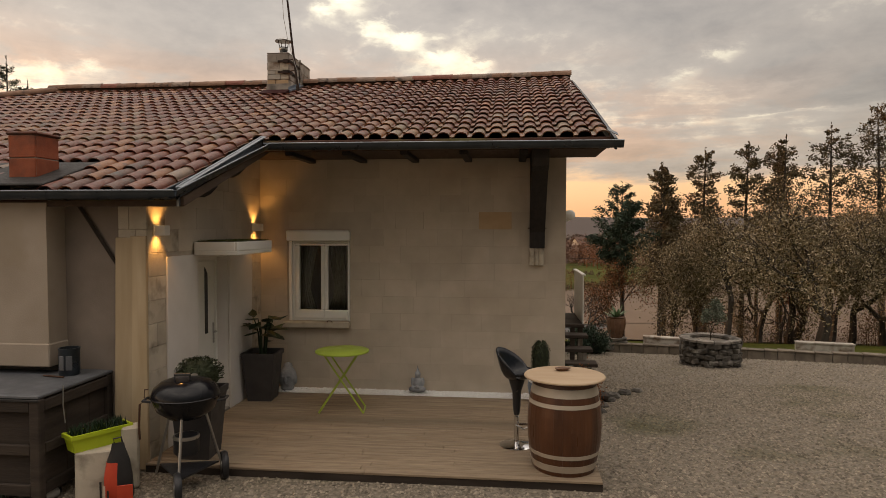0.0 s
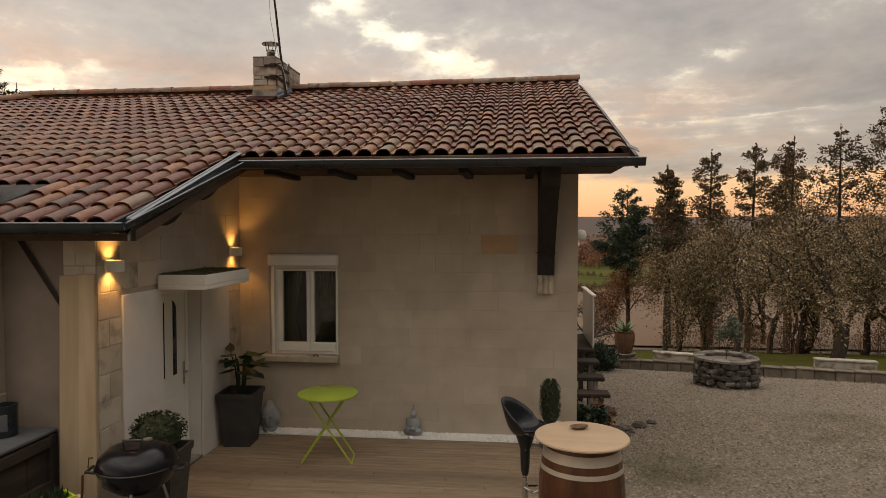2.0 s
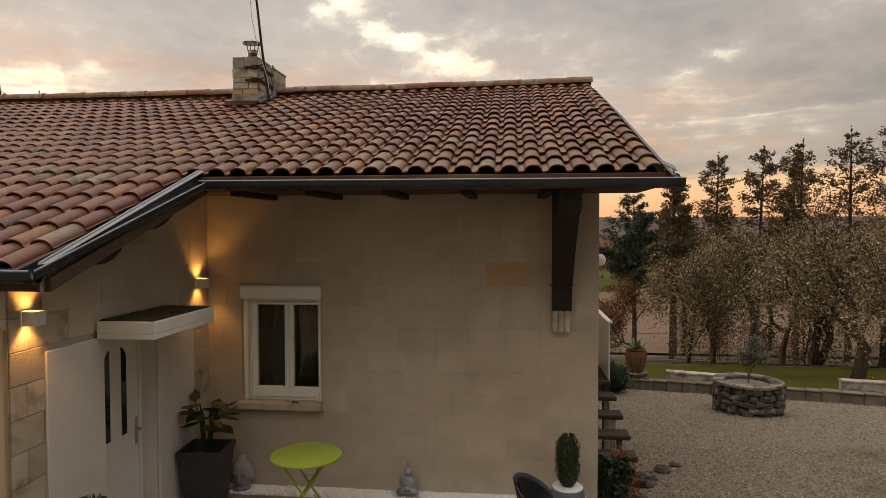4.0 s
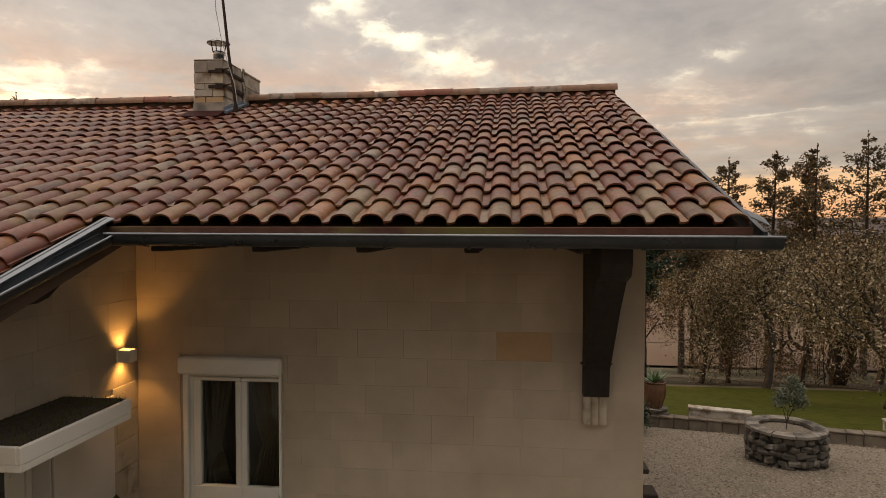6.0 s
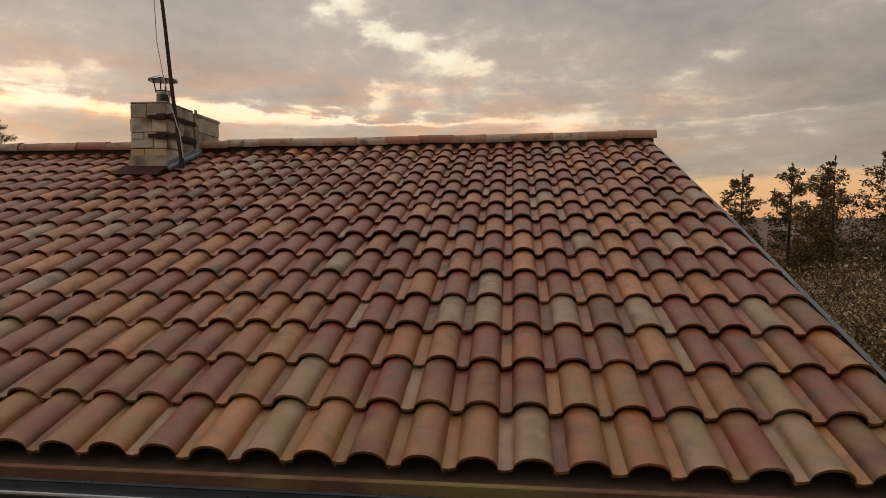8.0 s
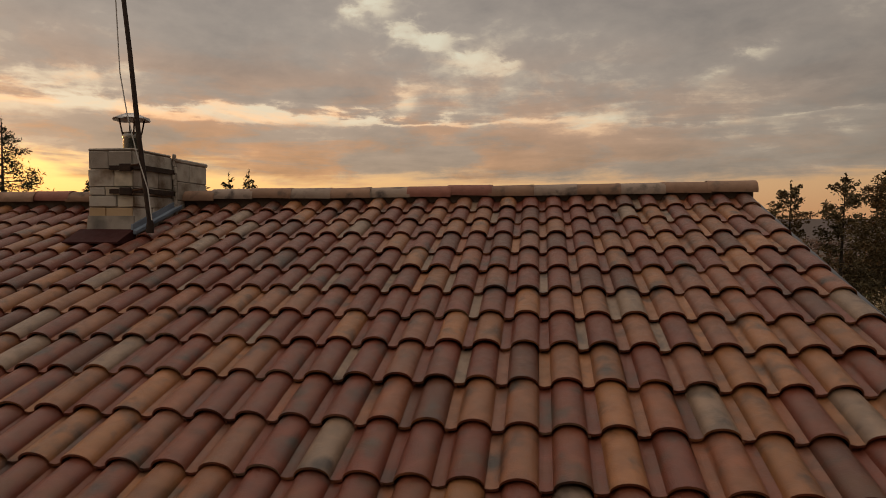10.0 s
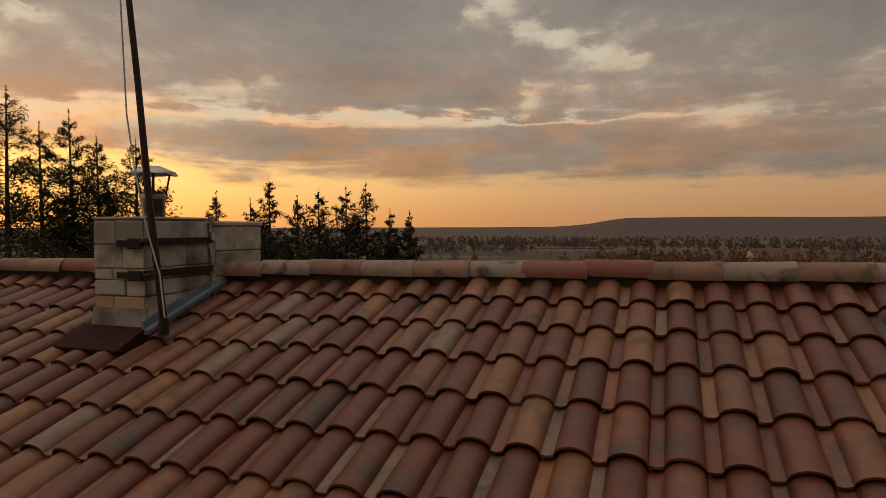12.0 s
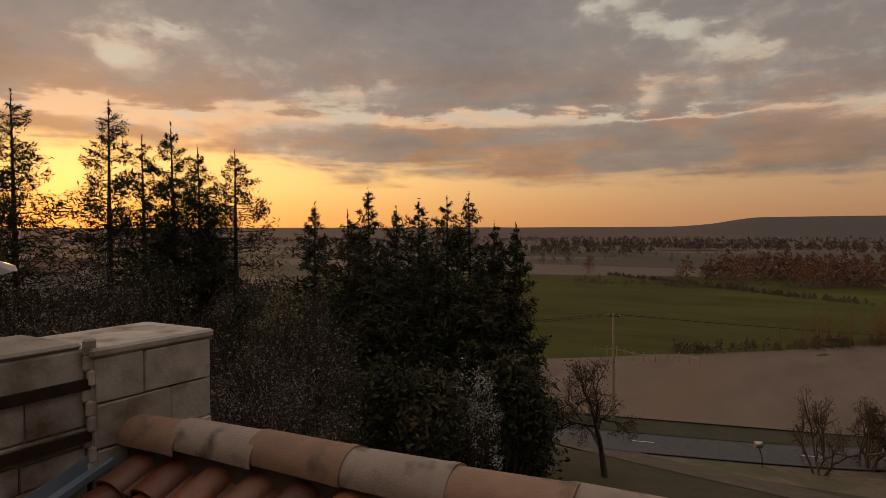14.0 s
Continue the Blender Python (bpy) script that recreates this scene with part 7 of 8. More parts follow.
def planter_bench(x, y, l, ang, label):
    b = thing("stone_bench", label, "bench", "low white benches along the lawn", at=(x, y, tz(x, y) + lawn_lift(x, y)), turn=ang)
    part("seat", Shape().box(-l / 2, l / 2, -0.14, 0.14, 0.20, 0.26, 0.012), WHITEWASH, b)
    part("front", Shape().box(-l / 2 + 0.02, l / 2 - 0.02, -0.12, -0.06, -0.05, 0.199, 0.008), WHITEWASH, b)
    for s in (-1, 1):
        part("end", Shape().box(s * (l / 2 - 0.07) - 0.05, s * (l / 2 - 0.07) + 0.05, -0.055, 0.12, -0.05, 0.199, 0.008), WHITEWASH, b)


planter_bench(8.95, 11.15, 1.5, -16, "low white-painted bench behind the kerb wall by the well")
planter_bench(13.2, 10.2, 1.55, -10, "low white-painted bench on the lawn edge")
planter_bench(16.6, 8.95, 2.2, -14, "long low white-painted bench at the end of the kerb wall")


def agave_urn():
    p = thing("urn_planter", "brown ribbed urn with a spiky green agave on a stone plinth", "planter", at=(7.42, 11.55, tz(7.4, 11.5) + 0.32))
    part("plinth", Shape().box(-0.34, 0.34, -0.26, 0.26, -0.2, 0.10, 0.02), RIMSTONE, p, "pale stone plinth")
    part("tray", Shape().lathe([(0.26, 0.10), (0.33, 0.13), (0.35, 0.18), (0.31, 0.18)], 0, 0, 24), RIMSTONE, p, "", True)
    prof = [(0.15, 0.12), (0.19, 0.2), (0.27, 0.45), (0.30, 0.68), (0.27, 0.82), (0.30, 0.86), (0.27, 0.87), (0.24, 0.80)]
    part("urn", Shape().lathe(prof, 0, 0, 24), TERRA, p, "brown glazed ribbed urn", True)
    for k in range(10):
        a = math.tau * k / 10
        part("rib", Shape().tube([((r + 0.004) * math.cos(a), (r + 0.004) * math.sin(a), z) for r, z in prof[:5]], 0.014, 5), TERRA, p)
    rng = random.Random(6)
    for k in range(34):
        a, e = rng.uniform(0, math.tau), rng.uniform(0.15, 1.2)
        l = rng.uniform(0.3, 0.52)
        sh = Shape()
        leaf_blade(sh, (0.03 * math.cos(a), 0.03 * math.sin(a), 0.82), (l * math.cos(a) * math.cos(e), l * math.sin(a) * math.cos(e), 0.84 + l * math.sin(e)), 0.035)
        part("leaf", sh, AGAVE, p)


agave_urn()


def side_stair():
    s = thing("side_stair", "open-riser dark timber stair with a white boarded side along the gable", "stair", kind="structure")
    x0, x1 = X_GABLE + 0.03, 5.62
    y = 3.6
    z = 0.48
    gz = lambda yy: tz(5.2, yy) + 0.03
    part("landing", Shape().box(x0, 5.50, 3.62, 5.4, 0.46, 0.53, 0.01), PALLET, s)
    for px, py in ((5.42, 3.7), (5.42, 5.3)):
        part("post", Shape().box(px - 0.05, px + 0.05, py - 0.05, py + 0.05, gz(py) - 0.1, 0.459, 0.006), PALLET, s)
    for k in range(5):
        yy, zz = 3.30 - 0.34 * k, 0.32 - 0.21 * k
        part("tread", Shape().box(x0, 5.52 + 0.05 * k, yy - 0.17, yy + 0.17, zz, zz + 0.07, 0.012), PALLET, s, "worn dark timber tread")
        part("bracket", Shape().box(5.34 + 0.05 * k, 5.42 + 0.05 * k, yy - 0.05, yy + 0.05, min(gz(yy), zz - 0.02) - 0.05, zz - 0.002, 0.004), WHITEWASH, s, "small white support block")
    for k in range(7):
        yy = 3.66 + 0.245 * k
        part("board", Shape().box(5.46, 5.485, yy + 0.004, yy + 0.24, 0.54, 1.52, 0.004), PVC, s, "white painted upright board")
    part("hand_rail", Shape().box(5.43, 5.52, 3.64, 5.4, 1.521, 1.56, 0.008), PVC, s, "white painted hand rail")


side_stair()


def gable_light():
    g = thing("wall_lantern", "small white rounded lantern on the gable wall, unlit", "wall lamp", at=(X_GABLE + 0.001, 1.3, 2.70))
    part("back_plate", Shape().box(0, 0.02, -0.06, 0.06, -0.10, 0.05, 0.005), PVC, g)
    part("arm", Shape().tube([(0.02, 0, -0.05), (0.10, 0, -0.08), (0.17, 0, -0.06)], 0.014, 8), PVC, g, "", True)
    part("globe", Shape().lathe([(0.03, -0.06), (0.075, -0.04), (0.095, 0.01), (0.085, 0.06), (0.05, 0.095), (0.0, 0.105)], 0.17, 0, 20), PVC, g, "white rounded shade", True)


gable_light()
plant_leafy("flowering_shrub", "low reddish-green shrub in the bed beside the gable", 5.15, 1.15, 0.12, 0.27, 12, RUSSET, 14, 0.025, 0.07, depth=4, stems=4, first=0.30, category="shrub")
plant_leafy("flowering_shrub", "low green shrub in the bed at the corner of the gable", 5.05, 0.65, 0.22, 0.28, 14, LEAF, 24, 0.03, 0.06, depth=4, stems=4, first=0.30, category="shrub")
plant_leafy("flowering_shrub", "dark rounded shrub near the end of the kerb wall", 6.35, 10.4, -0.55, 0.5, 15, CEDAR, 26, 0.04, 0.10, depth=4, stems=4, first=0.30, category="shrub")


def rocks():
    rng = random.Random(40)
    for k, (x, y, r) in enumerate(((5.85, 2.3, 0.17), (5.75, 1.9, 0.13), (6.15, 2.7, 0.15), (5.55, 1.35, 0.11), (5.45, 0.8, 0.10), (6.45, 3.1, 0.12), (6.2, 10.1, 0.16))):
        sh = Shape().lathe([(0.0, -0.1), (0.8, 0.0), (1.0, 0.3), (0.7, 0.62), (0.0, 0.72)], 0, 0, 8)
        sh.v = [(x_ * r * rng.uniform(0.8, 1.15), y_ * r * rng.uniform(0.7, 1.1), z_ * r * rng.uniform(0.8, 1.1)) for x_, y_, z_ in sh.v]
        o = part("rock", sh, DRYSTONE)
        o.matrix_world = pose(x, y, tz(x, y) + 0.03, 0, 0, 50 * k)
        tagged(o, "dark flat garden rock edging the flower bed", "rock", "rocks edging the flower bed")


rocks()

# ---- trees beyond the yard ----
G1 = "tall pines behind the orchard"
PINES = [(14.1, 35.0, 6.7, 1.5), (18.0, 39.5, 8.2, 1.9), (20.9, 39.6, 8.6, 1.9), (23.6, 39.5, 9.0, 2.1), (26.4, 38.2, 9.6, 2.4), (29.4, 37.0, 10.9, 2.6), (32.6, 37.5, 11.4, 2.6), (25.0, 43.0, 8.6, 2.0), (16.0, 42.0, 6.9, 1.6)]
for i, (x, y, top, r) in enumerate(PINES):
    plant_conifer("pine_tree", "tall ragged dark pine with gaps between its limbs", x, y, top, r * 1.25, 50 + i, PINEWARM, 105, 14000, 0.11, G1, slim=0.40, crown0=0.36, gap=0.45, shape=0.40, spread=0.24, lean=0.03, taper=0.0)
for i in range(6):
    rr = random.Random(900 + i)
    plant_conifer("pine_tree", "lower brown-green pine filling the row behind the orchard", 16.0 + 3.4 * i + rr.uniform(-0.9, 0.9), 43.5 + rr.uniform(-2, 2), rr.uniform(3.2, 5.0), rr.uniform(2.0, 2.7), 930 + i, PINEWARM, 70, 8000, 0.12, G1, slim=0.4, crown0=0.42, gap=0.4, shape=0.45, spread=0.28, lean=0.03, taper=0.0)
plant_conifer("cedar_tree", "blue-green cedar with flat layered limbs above a bare trunk", 10.15, 26.3, 4.85, 2.5, 71, CEDAR, 80, 20000, 0.11, crown0=0.50, gap=0.2, shape=0.42, spread=0.16, slim=0.3)
plant_leafy("copper_tree", "small copper-leaved tree among the evergreens", 9.45, 24.6, 0.75, 1.7, 73, COPPER, 16, 0.05, 0.20, depth=6, first=0.24, low=0.3, droop=0.3)
plant_leafy("bare_tree", "bare crooked tree leaning over the lawn edge", 7.2, 19.0, -0.35, 1.1, 74, TWIG, 0, depth=6, first=0.22)
plant_leafy("copper_tree", "russet-leaved tree among the orchard trees", 18.2, 25.6, 1.5, 1.3, 75, RUSSET, 7, 0.06, 0.18, depth=6, stems=2, first=0.3, low=0.35)
G2 = "blossoming orchard trees"
ORCHARD = [(12.1, 23.9, 2.54, 1.7), (13.7, 25.0, 2.96, 1.9), (14.0, 21.7, 3.34, 2.2), (16.6, 24.3, 2.94, 2.1), (18.5, 25.5, 3.49, 2.2), (15.3, 16.1, 3.98, 2.3), (20.8, 24.2, 3.95, 2.7), (21.6, 22.3, 2.99, 2.4), (21.4, 27.3, 4.21, 2.4), (22.7, 21.4, 3.61, 2.6)]
for i, (x, y, top, r) in enumerate(ORCHARD):
    plant_leafy("orchard_tree", "spreading orchard tree in pale spring blossom on dark forked stems", x, y, top, r * 1.2, 80 + i, ORCHLEAF if i in (1, 4, 9) else BLOSSOM, 23, 0.052, 0.28, G2, depth=6, stems=1 + (i % 3 == 1), first=0.19, low=0.15 + 0.05 * (i % 3), droop=0.75)

G3 = "tall ragged conifers against the sunset"
TALL = [(-22.7, 15.4, 11.47, 2.3), (-25.4, 15.0, 10.87, 2.3), (-21.7, 18.2, 11.43, 2.53), (-22.2, 20.3, 10.43, 2.3), (-21.9, 21.6, 11.1, 2.42), (-21.7, 22.8, 10.31, 2.31), (-20.1, 23.2, 10.08, 2.84)]
for i, (x, y, top, r) in enumerate(TALL):
    ragged = i < 4
    plant_conifer("spruce_tree", "tall ragged spruce with hanging twigs and gaps", x, y, top, r * (1.5 if ragged else 1.35), 100 + i, NEEDLE, 220, 38000, 0.118, G3, crown0=0.06, gap=0.40 if ragged else 0.24, shape=0.66, spread=0.17, slim=0.19, lean=0.02)
G4 = "dense spruce clump behind the house"
CLUMP = [(-18.7, 26.8, 7.74, 3.15), (-15.9, 26.1, 7.25, 2.94), (-16.4, 28.2, 8.56, 3.36), (-14.4, 27.5, 7.59, 3.15), (-13.7, 28.5, 7.92, 3.36), (-11.8, 27.8, 7.94, 3.15), (-11.1, 28.8, 8.19, 3.57), (-9.8, 28.4, 6.81, 2.52), (-8.9, 28.4, 6.76, 2.21), (-14.6, 25.1, 6.14, 3.36), (-11.8, 26.1, 6.15, 3.57), (-9.5, 26.3, 5.26, 2.94), (-12.5, 24.6, 5.26, 3.78)]
for i, (x, y, top, r) in enumerate(CLUMP):
    plant_conifer("spruce_tree", "dark dense spruce in a close clump", x, y, top, r * 1.1, 120 + i, NEEDLE, 190, 16000, 0.172, G4, crown0=0.02, gap=0.12, shape=0.78, spread=0.17, slim=0.2, lean=0.015)
G5 = "plum trees in sparse white blossom"
PLUMS = [(-16.2, 12.1, 5.64, 1.6), (-15.8, 13.5, 5.73, 1.6), (-15.2, 15.0, 5.8, 1.7), (-14.5, 16.5, 5.82, 1.7), (-13.2, 17.3, 5.61, 1.7), (-11.1, 17.3, 5.08, 1.6), (-10.1, 17.9, 4.16, 1.3), (-12.9, 11.2, 5.04, 1.5), (-11.0, 12.8, 4.72, 1.6), (-10.0, 14.5, 4.16, 1.5), (-9.0, 15.7, 3.35, 1.3)]
for i, (x, y, top, r) in enumerate(PLUMS):
    plant_leafy("plum_tree", "dark twiggy plum tree dotted with white blossom", x, y, top, r, 150 + i, PLUM, 6, 0.032, 0.16, G5, depth=6, stems=2, first=0.22)
EVER = "dark evergreen shrub at the foot of the spruces"
SHRUBS = [(-7.1, 20.7, 2.79, 0.9), (-7.0, 23.1, 2.2, 1.0), (-8.9, 19.7, 2.62, 1.5), (-7.6, 26.2, 1.02, 0.75)]
for i, (x, y, top, r) in enumerate(SHRUBS):
    white = i == 0
    plant_leafy("garden_shrub", "small shrub covered in white blossom below the spruces" if white else EVER, x, y, top, r, 170 + i, WHITEFLOWER if white else NEEDLE, 4 if white else 11, 0.03 if white else 0.11, 0.06 if white else 0.3, depth=5, stems=3, first=0.2, category="shrub")
ROADSIDE = [(-5.8, 31.8, 0.94, 2.5, 1), (2.9, 41.8, -1.67, 1.2, 4), (5.1, 44.3, -2.6, 1.6, 5), (6.8, 44.6, -2.55, 1.6, 5)]
for i, (x, y, top, r, stems) in enumerate(ROADSIDE):
    apple = i == 0
    plant_leafy("bare_tree" if apple else "bare_shrub", "bare dark apple tree by the road" if apple else "upright bare brown shrub beside the road", x, y, top, r, 180 + i, TWIG, 4 if apple else 3, 0.045, 0.14, depth=7 if apple else 5, stems=stems, first=0.16 if apple else 0.2, category="tree" if apple else "shrub", bark=BARK if apple else TWIG)

# ---- valley: pole, wires, letter box, hedges, houses, far woods ----
PP = Vector((-9.4, 47.0, 0))


def utility_pole():
    u = thing("utility_pole", "grey wooden utility pole beside the country road", "utility pole", at=(PP.x, PP.y, tz(PP.x, PP.y)))
    h = 0.82 - tz(PP.x, PP.y)
    part("pole", Shape().tube([(0, 0, -0.3), (0, 0, h)], [0.13, 0.09], 10), PALEWOOD, u, "", True)
    part("crossarm", Shape().box(-0.45, 0.45, -0.04, 0.04, h - 0.25, h - 0.17, 0.01), RUST, u)
    for s in (-0.4, 0, 0.4):
        part("insulator", Shape().lathe([(0.02, h - 0.17), (0.035, h - 0.12), (0.02, h - 0.05)], s, 0, 8), WHITE, u, "", True)
    return h


PH = utility_pole()
for k, (ex, ey, ez) in enumerate(((-48, 32.0, 0.5), (60, 74, 0.0))):
    for s in (-0.4, 0.4):
        a = Vector((PP.x + s, PP.y, tz(PP.x, PP.y) + PH - 0.06))
        b = Vector((ex + s, ey, ez))
        pts = [a.lerp(b, t / 12) - Vector((0, 0, 1.3 * 4 * (t / 12) * (1 - t / 12))) for t in range(13)]
        w = part("overhead_wire", Shape().tube(pts, 0.012, 4), BLACK)
        tagged(w, "thin black overhead wire slung from the pole", "wire", "overhead wires", "structure")
MB = Vector((0.2, 41.5, 0))
mb = thing("letter_box", "rounded dark letter box on a slim post beside the track", "letter box", at=(MB.x, MB.y, tz(MB.x, MB.y)))
part("post", Shape().tube([(0, 0, -0.2), (-0.06, 0, 0.6), (-0.22, 0, 1.12)], 0.03, 6), PALLET, mb)
part("box", Shape().lathe([(0.0, -0.2), (0.17, -0.2), (0.19, -0.17), (0.19, 0.17), (0.17, 0.2), (0.0, 0.2)], 0, 0, 16, pose(-0.25, 0, 1.22, 0, 90, 30)), STEEL, mb, "", True)
FP = Vector((-11.3, 73.5, 0))
fence = thing("field_fence", "low weathered post fence round a pen at the field edge", "fence", kind="structure", at=(FP.x, FP.y, tz(FP.x, FP.y) + 0.3))
for k in range(11):
    part("post", Shape().tube([(-7 + 1.1 * k, 1.0 * math.sin(k), -0.4), (-7 + 1.1 * k, 1.0 * math.sin(k), 0.95)], 0.06, 5), PALEWOOD, fence)
for k in range(10):
    part("rail", Shape().tube([(-7 + 1.1 * k, 1.0 * math.sin(k), 0.7), (-5.9 + 1.1 * k, 1.0 * math.sin(k + 1), 0.7)], 0.03, 4), PALEWOOD, fence)


def wood_strip(name, label, pts, n, h0, h1, width, seed, material, leaf, per, lift=0.0, category="trees"):
    """A far hedge or wood: many small ragged trees along a line, as one mass."""
    rng = np.random.RandomState(seed)
    V, T = [], []
    o = 0
    P = [Vector((*p, 0)) for p in pts]
    seg = [(b - a).length for a, b in zip(P, P[1:])]
    cum = np.concatenate([[0], np.cumsum(seg)])
    for _ in range(n):
        s = rng.uniform(0, cum[-1])
        k = min(int(np.searchsorted(cum, s)) - 1, len(seg) - 1)
        k = max(k, 0)
        p = P[k].lerp(P[k + 1], (s - cum[k]) / seg[k])
        d = (P[k + 1] - P[k]).normalized()
        p = p + Vector((-d.y, d.x, 0)) * rng.uniform(-width, width)
        h = rng.uniform(h0, h1)
        z = tz(p.x, p.y) + lift
        c = np.stack([rng.normal(size=per) * h * 0.26, rng.normal(size=per) * h * 0.26, h * np.clip(rng.normal(0.55, 0.24, per), 0.02, 1.05)], 1)
        c[:, :2] *= (1.15 - np.clip(c[:, 2:3] / h, 0, 1)) * 1.2
        v, t = leaf_cloud(c + [p.x, p.y, z], leaf * h, rng, np.array([0, 0, 0.35]), 0.6)
        V.append(v)
        T.append(t + o)
        o += len(v)
        tr = 0.02 * h
        v = np.array([[p.x - tr, p.y, z - 1], [p.x + tr, p.y, z - 1], [p.x, p.y + tr, z + h * 0.8]])
        V.append(v)
        T.append(np.array([[0, 1, 2]]) + o)
        o += 3
    me = fast_mesh(name, np.concatenate(V), np.concatenate(T), material)
    return tagged(part(name, me, material), label, category, kind="stuff")


def ring(az0, az1, r0, r1, n=8):
    return [(2 - math.sin(radians(az0 + (az1 - az0) * k / n)) * (r0 + (r1 - r0) * k / n), math.cos(radians(az0 + (az1 - az0) * k / n)) * (r0 + (r1 - r0) * k / n)) for k in range(n + 1)]


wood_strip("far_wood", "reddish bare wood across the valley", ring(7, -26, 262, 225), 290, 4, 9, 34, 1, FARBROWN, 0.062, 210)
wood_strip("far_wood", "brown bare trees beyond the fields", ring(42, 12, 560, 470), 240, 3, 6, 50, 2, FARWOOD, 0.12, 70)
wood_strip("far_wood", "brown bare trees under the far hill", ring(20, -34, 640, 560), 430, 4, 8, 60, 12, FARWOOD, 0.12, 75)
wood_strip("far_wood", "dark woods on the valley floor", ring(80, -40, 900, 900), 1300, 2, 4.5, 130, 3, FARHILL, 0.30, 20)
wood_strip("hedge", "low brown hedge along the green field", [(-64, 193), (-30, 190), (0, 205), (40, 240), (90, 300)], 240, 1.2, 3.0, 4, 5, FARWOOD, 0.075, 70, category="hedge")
wood_strip("hedge", "bushy hedge between the ploughed and the green field", [(-12, 80), (11, 102), (40, 132), (70, 163)], 300, 0.6, 1.7, 1.4, 6, TWIG, 0.07, 80, 0.1, category="hedge")
wood_strip("hedge", "russet bushes at the field edge", [(-1, 92), (4, 97), (16, 109)], 22, 2.0, 5.5, 2.0, 7, BURNT, 0.012, 520, 0.1, category="hedge")
wood_strip("hedge", "dark russet undergrowth behind the orchard", [(16.5, 35.5), (22, 34.5), (28, 33), (36, 31)], 60, 1.4, 3.0, 2.2, 41, UNDER, 0.02, 300, category="hedge")
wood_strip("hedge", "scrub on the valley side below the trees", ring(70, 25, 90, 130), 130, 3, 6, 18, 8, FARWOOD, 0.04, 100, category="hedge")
wood_strip("hedge", "russet bushes on the edge of the far wood", ring(6, -16, 225, 195), 34, 4, 9, 14, 17, BURNT, 0.026, 260, category="hedge")
wood_strip("hedge", "low hedge between two green fields", [(-60, 236), (-39, 214), (-7, 180), (16, 159), (40, 142)], 360, 0.6, 1.7, 1.2, 18, TWIG, 0.085, 60, category="hedge")
wood_strip("hedge", "single russet tree in the valley", [(-70, 239), (-67, 241)], 3, 4, 7.5, 1, 27, BURNT, 0.02, 420, category="hedge")
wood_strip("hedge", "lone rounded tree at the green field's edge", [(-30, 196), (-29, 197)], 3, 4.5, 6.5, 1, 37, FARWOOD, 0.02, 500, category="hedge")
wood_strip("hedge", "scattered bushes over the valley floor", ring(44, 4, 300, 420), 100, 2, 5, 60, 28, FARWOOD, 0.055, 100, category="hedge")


def far_house(x, y, w, l, h, turn, label):
    z = tz(x, y)
    b = thing("house", label, "house", "far houses in the valley", at=(x, y, z), turn=turn)
    part("wall", Shape().box(-l / 2, l / 2, -w / 2, w / 2, -1, h).prism([(-w / 2, h), (w / 2, h), (0, h + w * 0.28)], "x", -l / 2, l / 2), WALLFAR, b)
    for s in (-1, 1):
        part("roof", Shape().add([(-l / 2 - 0.4, s * (w / 2 + 0.5), h - 0.25), (l / 2 + 0.4, s * (w / 2 + 0.5), h - 0.25), (l / 2 + 0.4, 0, h + w * 0.3), (-l / 2 - 0.4, 0, h + w * 0.3),
                                  (-l / 2 - 0.4, s * (w / 2 + 0.5), h - 0.05), (l / 2 + 0.4, s * (w / 2 + 0.5), h - 0.05), (l / 2 + 0.4, 0, h + w * 0.3 + 0.2), (-l / 2 - 0.4, 0, h + w * 0.3 + 0.2)],
                                 [(0, 1, 2, 3), (4, 7, 6, 5), (0, 4, 5, 1), (1, 5, 6, 2), (2, 6, 7, 3), (3, 7, 4, 0)]), ROOFFAR, b)
    for k in range(3):
        part("window", Shape().box(-l / 3 + k * l / 3 - 0.5, -l / 3 + k * l / 3 + 0.5, -w / 2 - 0.05, -w / 2 + 0.1, 1.0, 2.3), DARKGLASS, b)


HP = Vector((-149.2, 89.8, 0))
far_house(HP.x, HP.y, 9, 14, 6.0, 20, "pale two-storey house half hidden on the valley side")
far_house(37, 250, 12, 16, 6, 20, "low white building across the valley")

# ---- pieces: wall blocks, deck boards, roof tiles ----


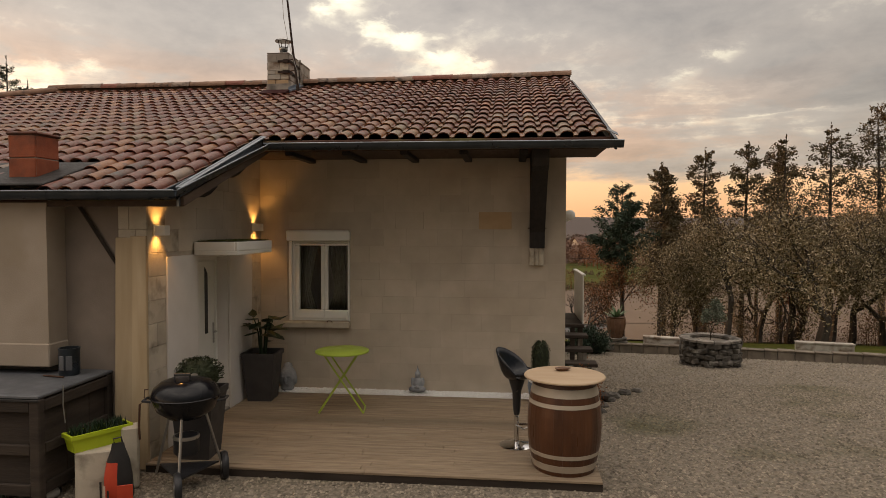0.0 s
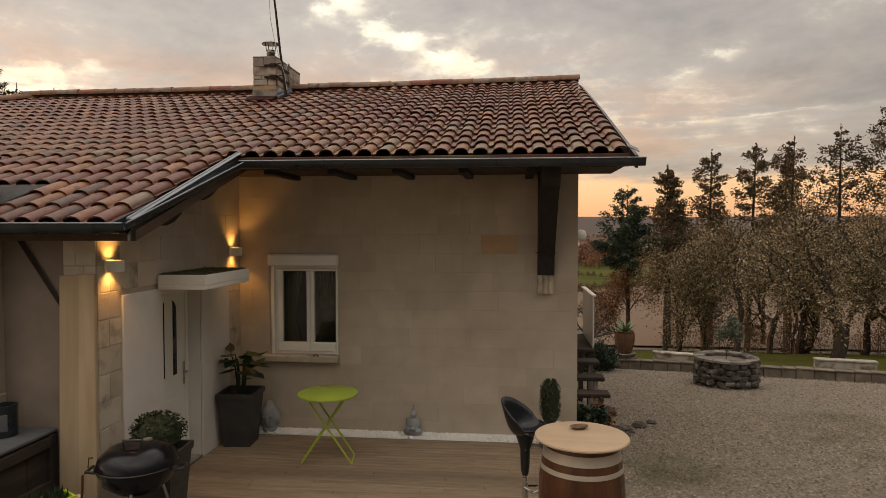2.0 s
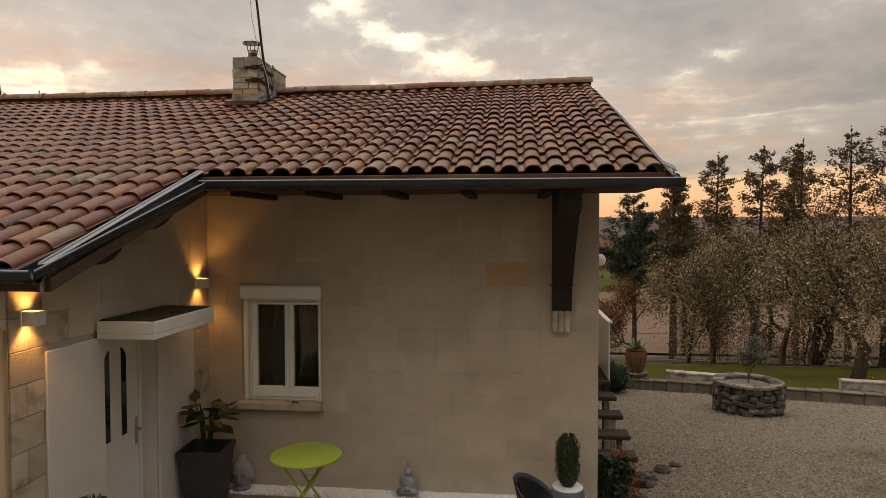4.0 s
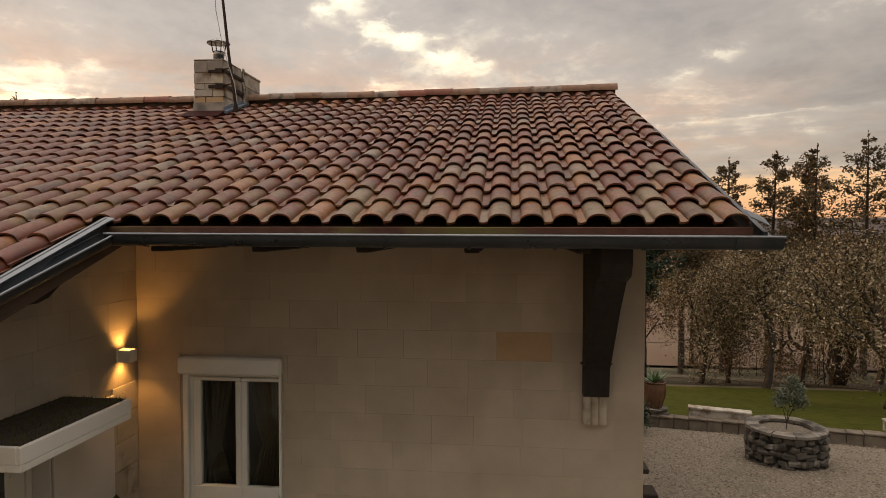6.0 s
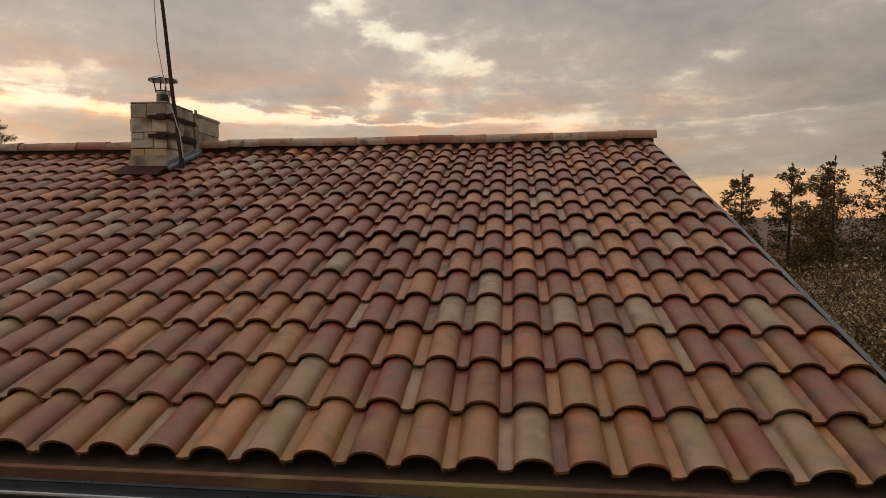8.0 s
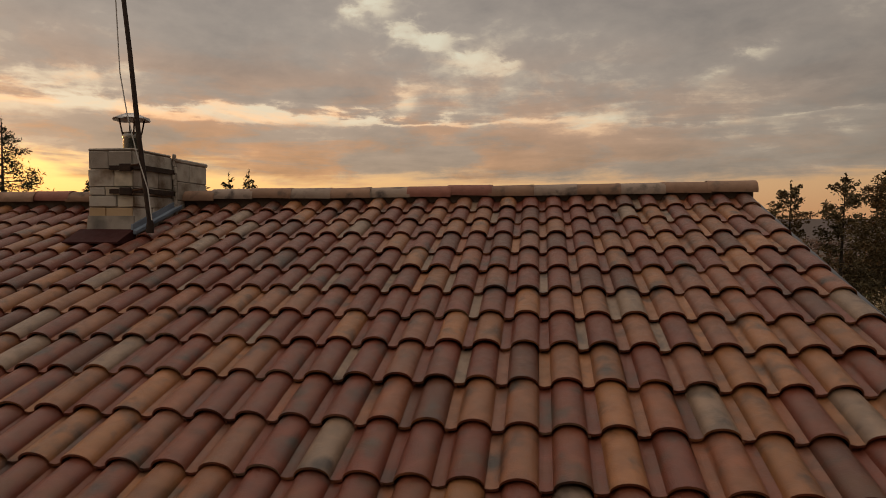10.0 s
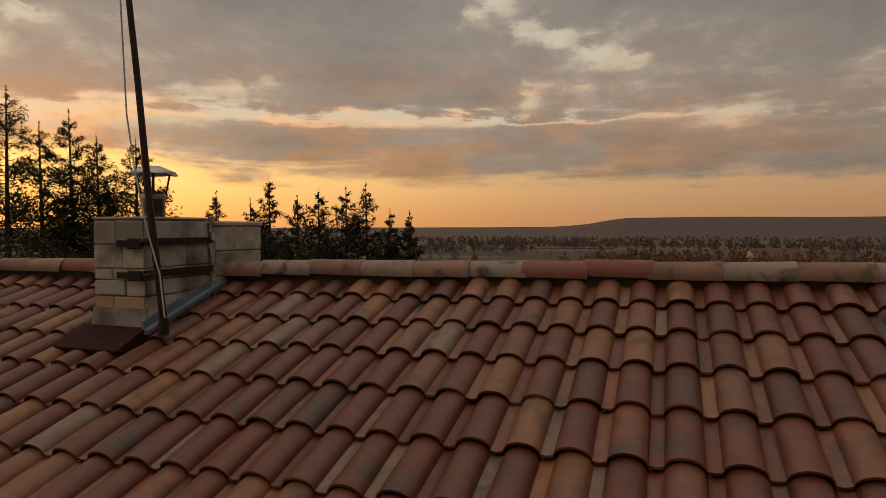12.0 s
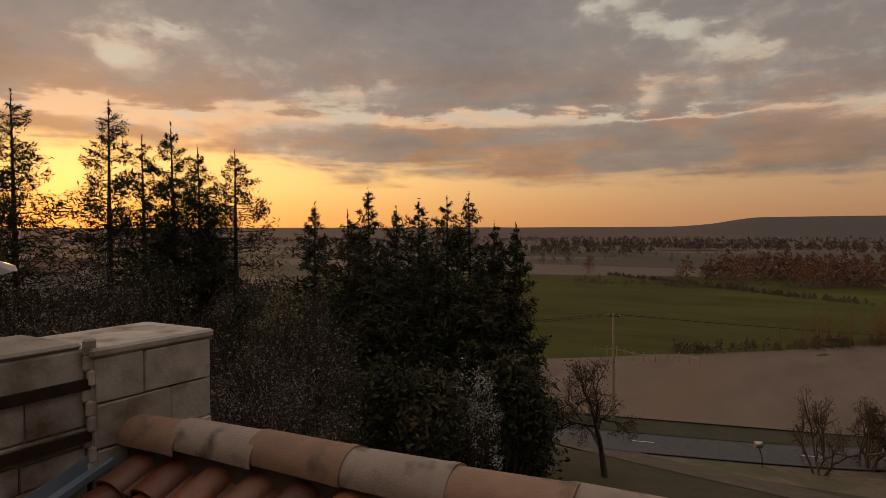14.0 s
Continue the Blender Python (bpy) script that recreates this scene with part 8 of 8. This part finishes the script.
def wall_blocks():
    rng = random.Random(51)
    z = 2.997 - COURSE * 12
    row = 0
    while z < 3.84:
        zt = min(z + COURSE, 3.86)
        x = X_WING + 0.001
        first = True
        while x < X_GABLE - 0.001:
            l = rng.uniform(0.36, 0.50) * (0.5 if first and row % 2 else 1)
            first = False
            xe = x + l
            if X_GABLE - xe < 0.2:
                xe = X_GABLE
            spans = [(x, xe)]
            if zt > 0.955 and z < 2.46:
                spans = []
                if x < 0.53:
                    spans.append((x, min(xe, 0.53)))
                if xe > 1.537:
                    spans.append((max(x, 1.537), xe))
            for a, b in spans:
                if b - a < 0.02:
                    continue
                ochre = 2.45 < z < 2.60 and 3.45 < (a + b) / 2 < 3.95
                part("block", Shape().box(a + 0.0004, b - 0.0004, rng.uniform(-0.0012, 0.0008), 0.0119, z + 0.0004, zt - 0.0004, 0.0008), OCHRE if ochre else STONE, wall_front)
            x = xe
        z, row = zt, row + 1
    # the wing's side wall
    z, row = -0.1, 0
    while z < 3.9:
        zt = z + COURSE
        y = Y_WING + 0.001
        first = True
        while y < -0.003:
            l = rng.uniform(0.34, 0.52) * (0.5 if first and row % 2 else 1)
            first = False
            ye = y + l
            if -0.002 - ye < 0.15:
                ye = -0.002
            top = min(zt, wing_top(y) - 0.002)
            spans = [(y, ye)]
            if z < 2.17:
                spans = []
                if y < -2.782:
                    spans.append((y, min(ye, -2.782)))
                if ye > -0.388:
                    spans.append((max(y, -0.388), ye))
            for a, b in spans:
                if b - a > 0.02 and top - z > 0.03:
                    quoin = (a + b) / 2 < -2.7 or z < 2.2
                    g = 0.002 if quoin else 0.0006
                    part("block", Shape().box(X_WING - 0.0119, X_WING + (rng.uniform(0.002, 0.006) if quoin else rng.uniform(-0.001, 0.001)), a + g, b - g, z + g, top - g, g * 2), QUOIN if quoin else STONE, wall_wing_side)
            y = ye
        z, row = zt, row + 1


wall_blocks()
for k in range(12):      # the wing's front corner
    z = -0.1 + COURSE * k
    zt = min(z + COURSE, 2.86)
    xs = (-0.221, -0.02, X_WING + 0.003) if k % 2 else (-0.221, -0.10, X_WING + 0.003)
    for a, b in zip(xs, xs[1:]):
        part("block", Shape().box(a + 0.002, b - 0.002, Y_WING - 0.014, Y_WING - 0.0005, z + 0.002, zt - 0.002, 0.004), QUOIN, wall_wing_side)


def deck_boards():
    rng = random.Random(52)
    n = 31
    w = (DECK_Y1 - DECK_Y0) / n
    for k in range(n):
        y = DECK_Y0 + w * k
        x = DECK_X0
        while x < DECK_X1 - 0.01:
            xe = min(x + (rng.uniform(0.8, 2.4) if x == DECK_X0 else rng.uniform(1.8, 2.5)), DECK_X1)
            if DECK_X1 - xe < 0.4:
                xe = DECK_X1
            b = part("board", Shape().box(x + 0.0015, xe - 0.0015, y + 0.0025, y + w - 0.0025, -0.027, rng.uniform(-0.002, 0.002), 0.004), DECK, deck)
            x = xe


deck_boards()


def tiles_near():
    rng = random.Random(53)
    meshes = [s.mesh("roof_tile", TILE, True, False) for s in TILE_SHAPES]
    for i, k in TILES_NEAR:
        o = part("roof_tile", rng.choice(meshes), TILE, roof)
        o.matrix_world = tile_pose(i, k, rng)


tiles_near()
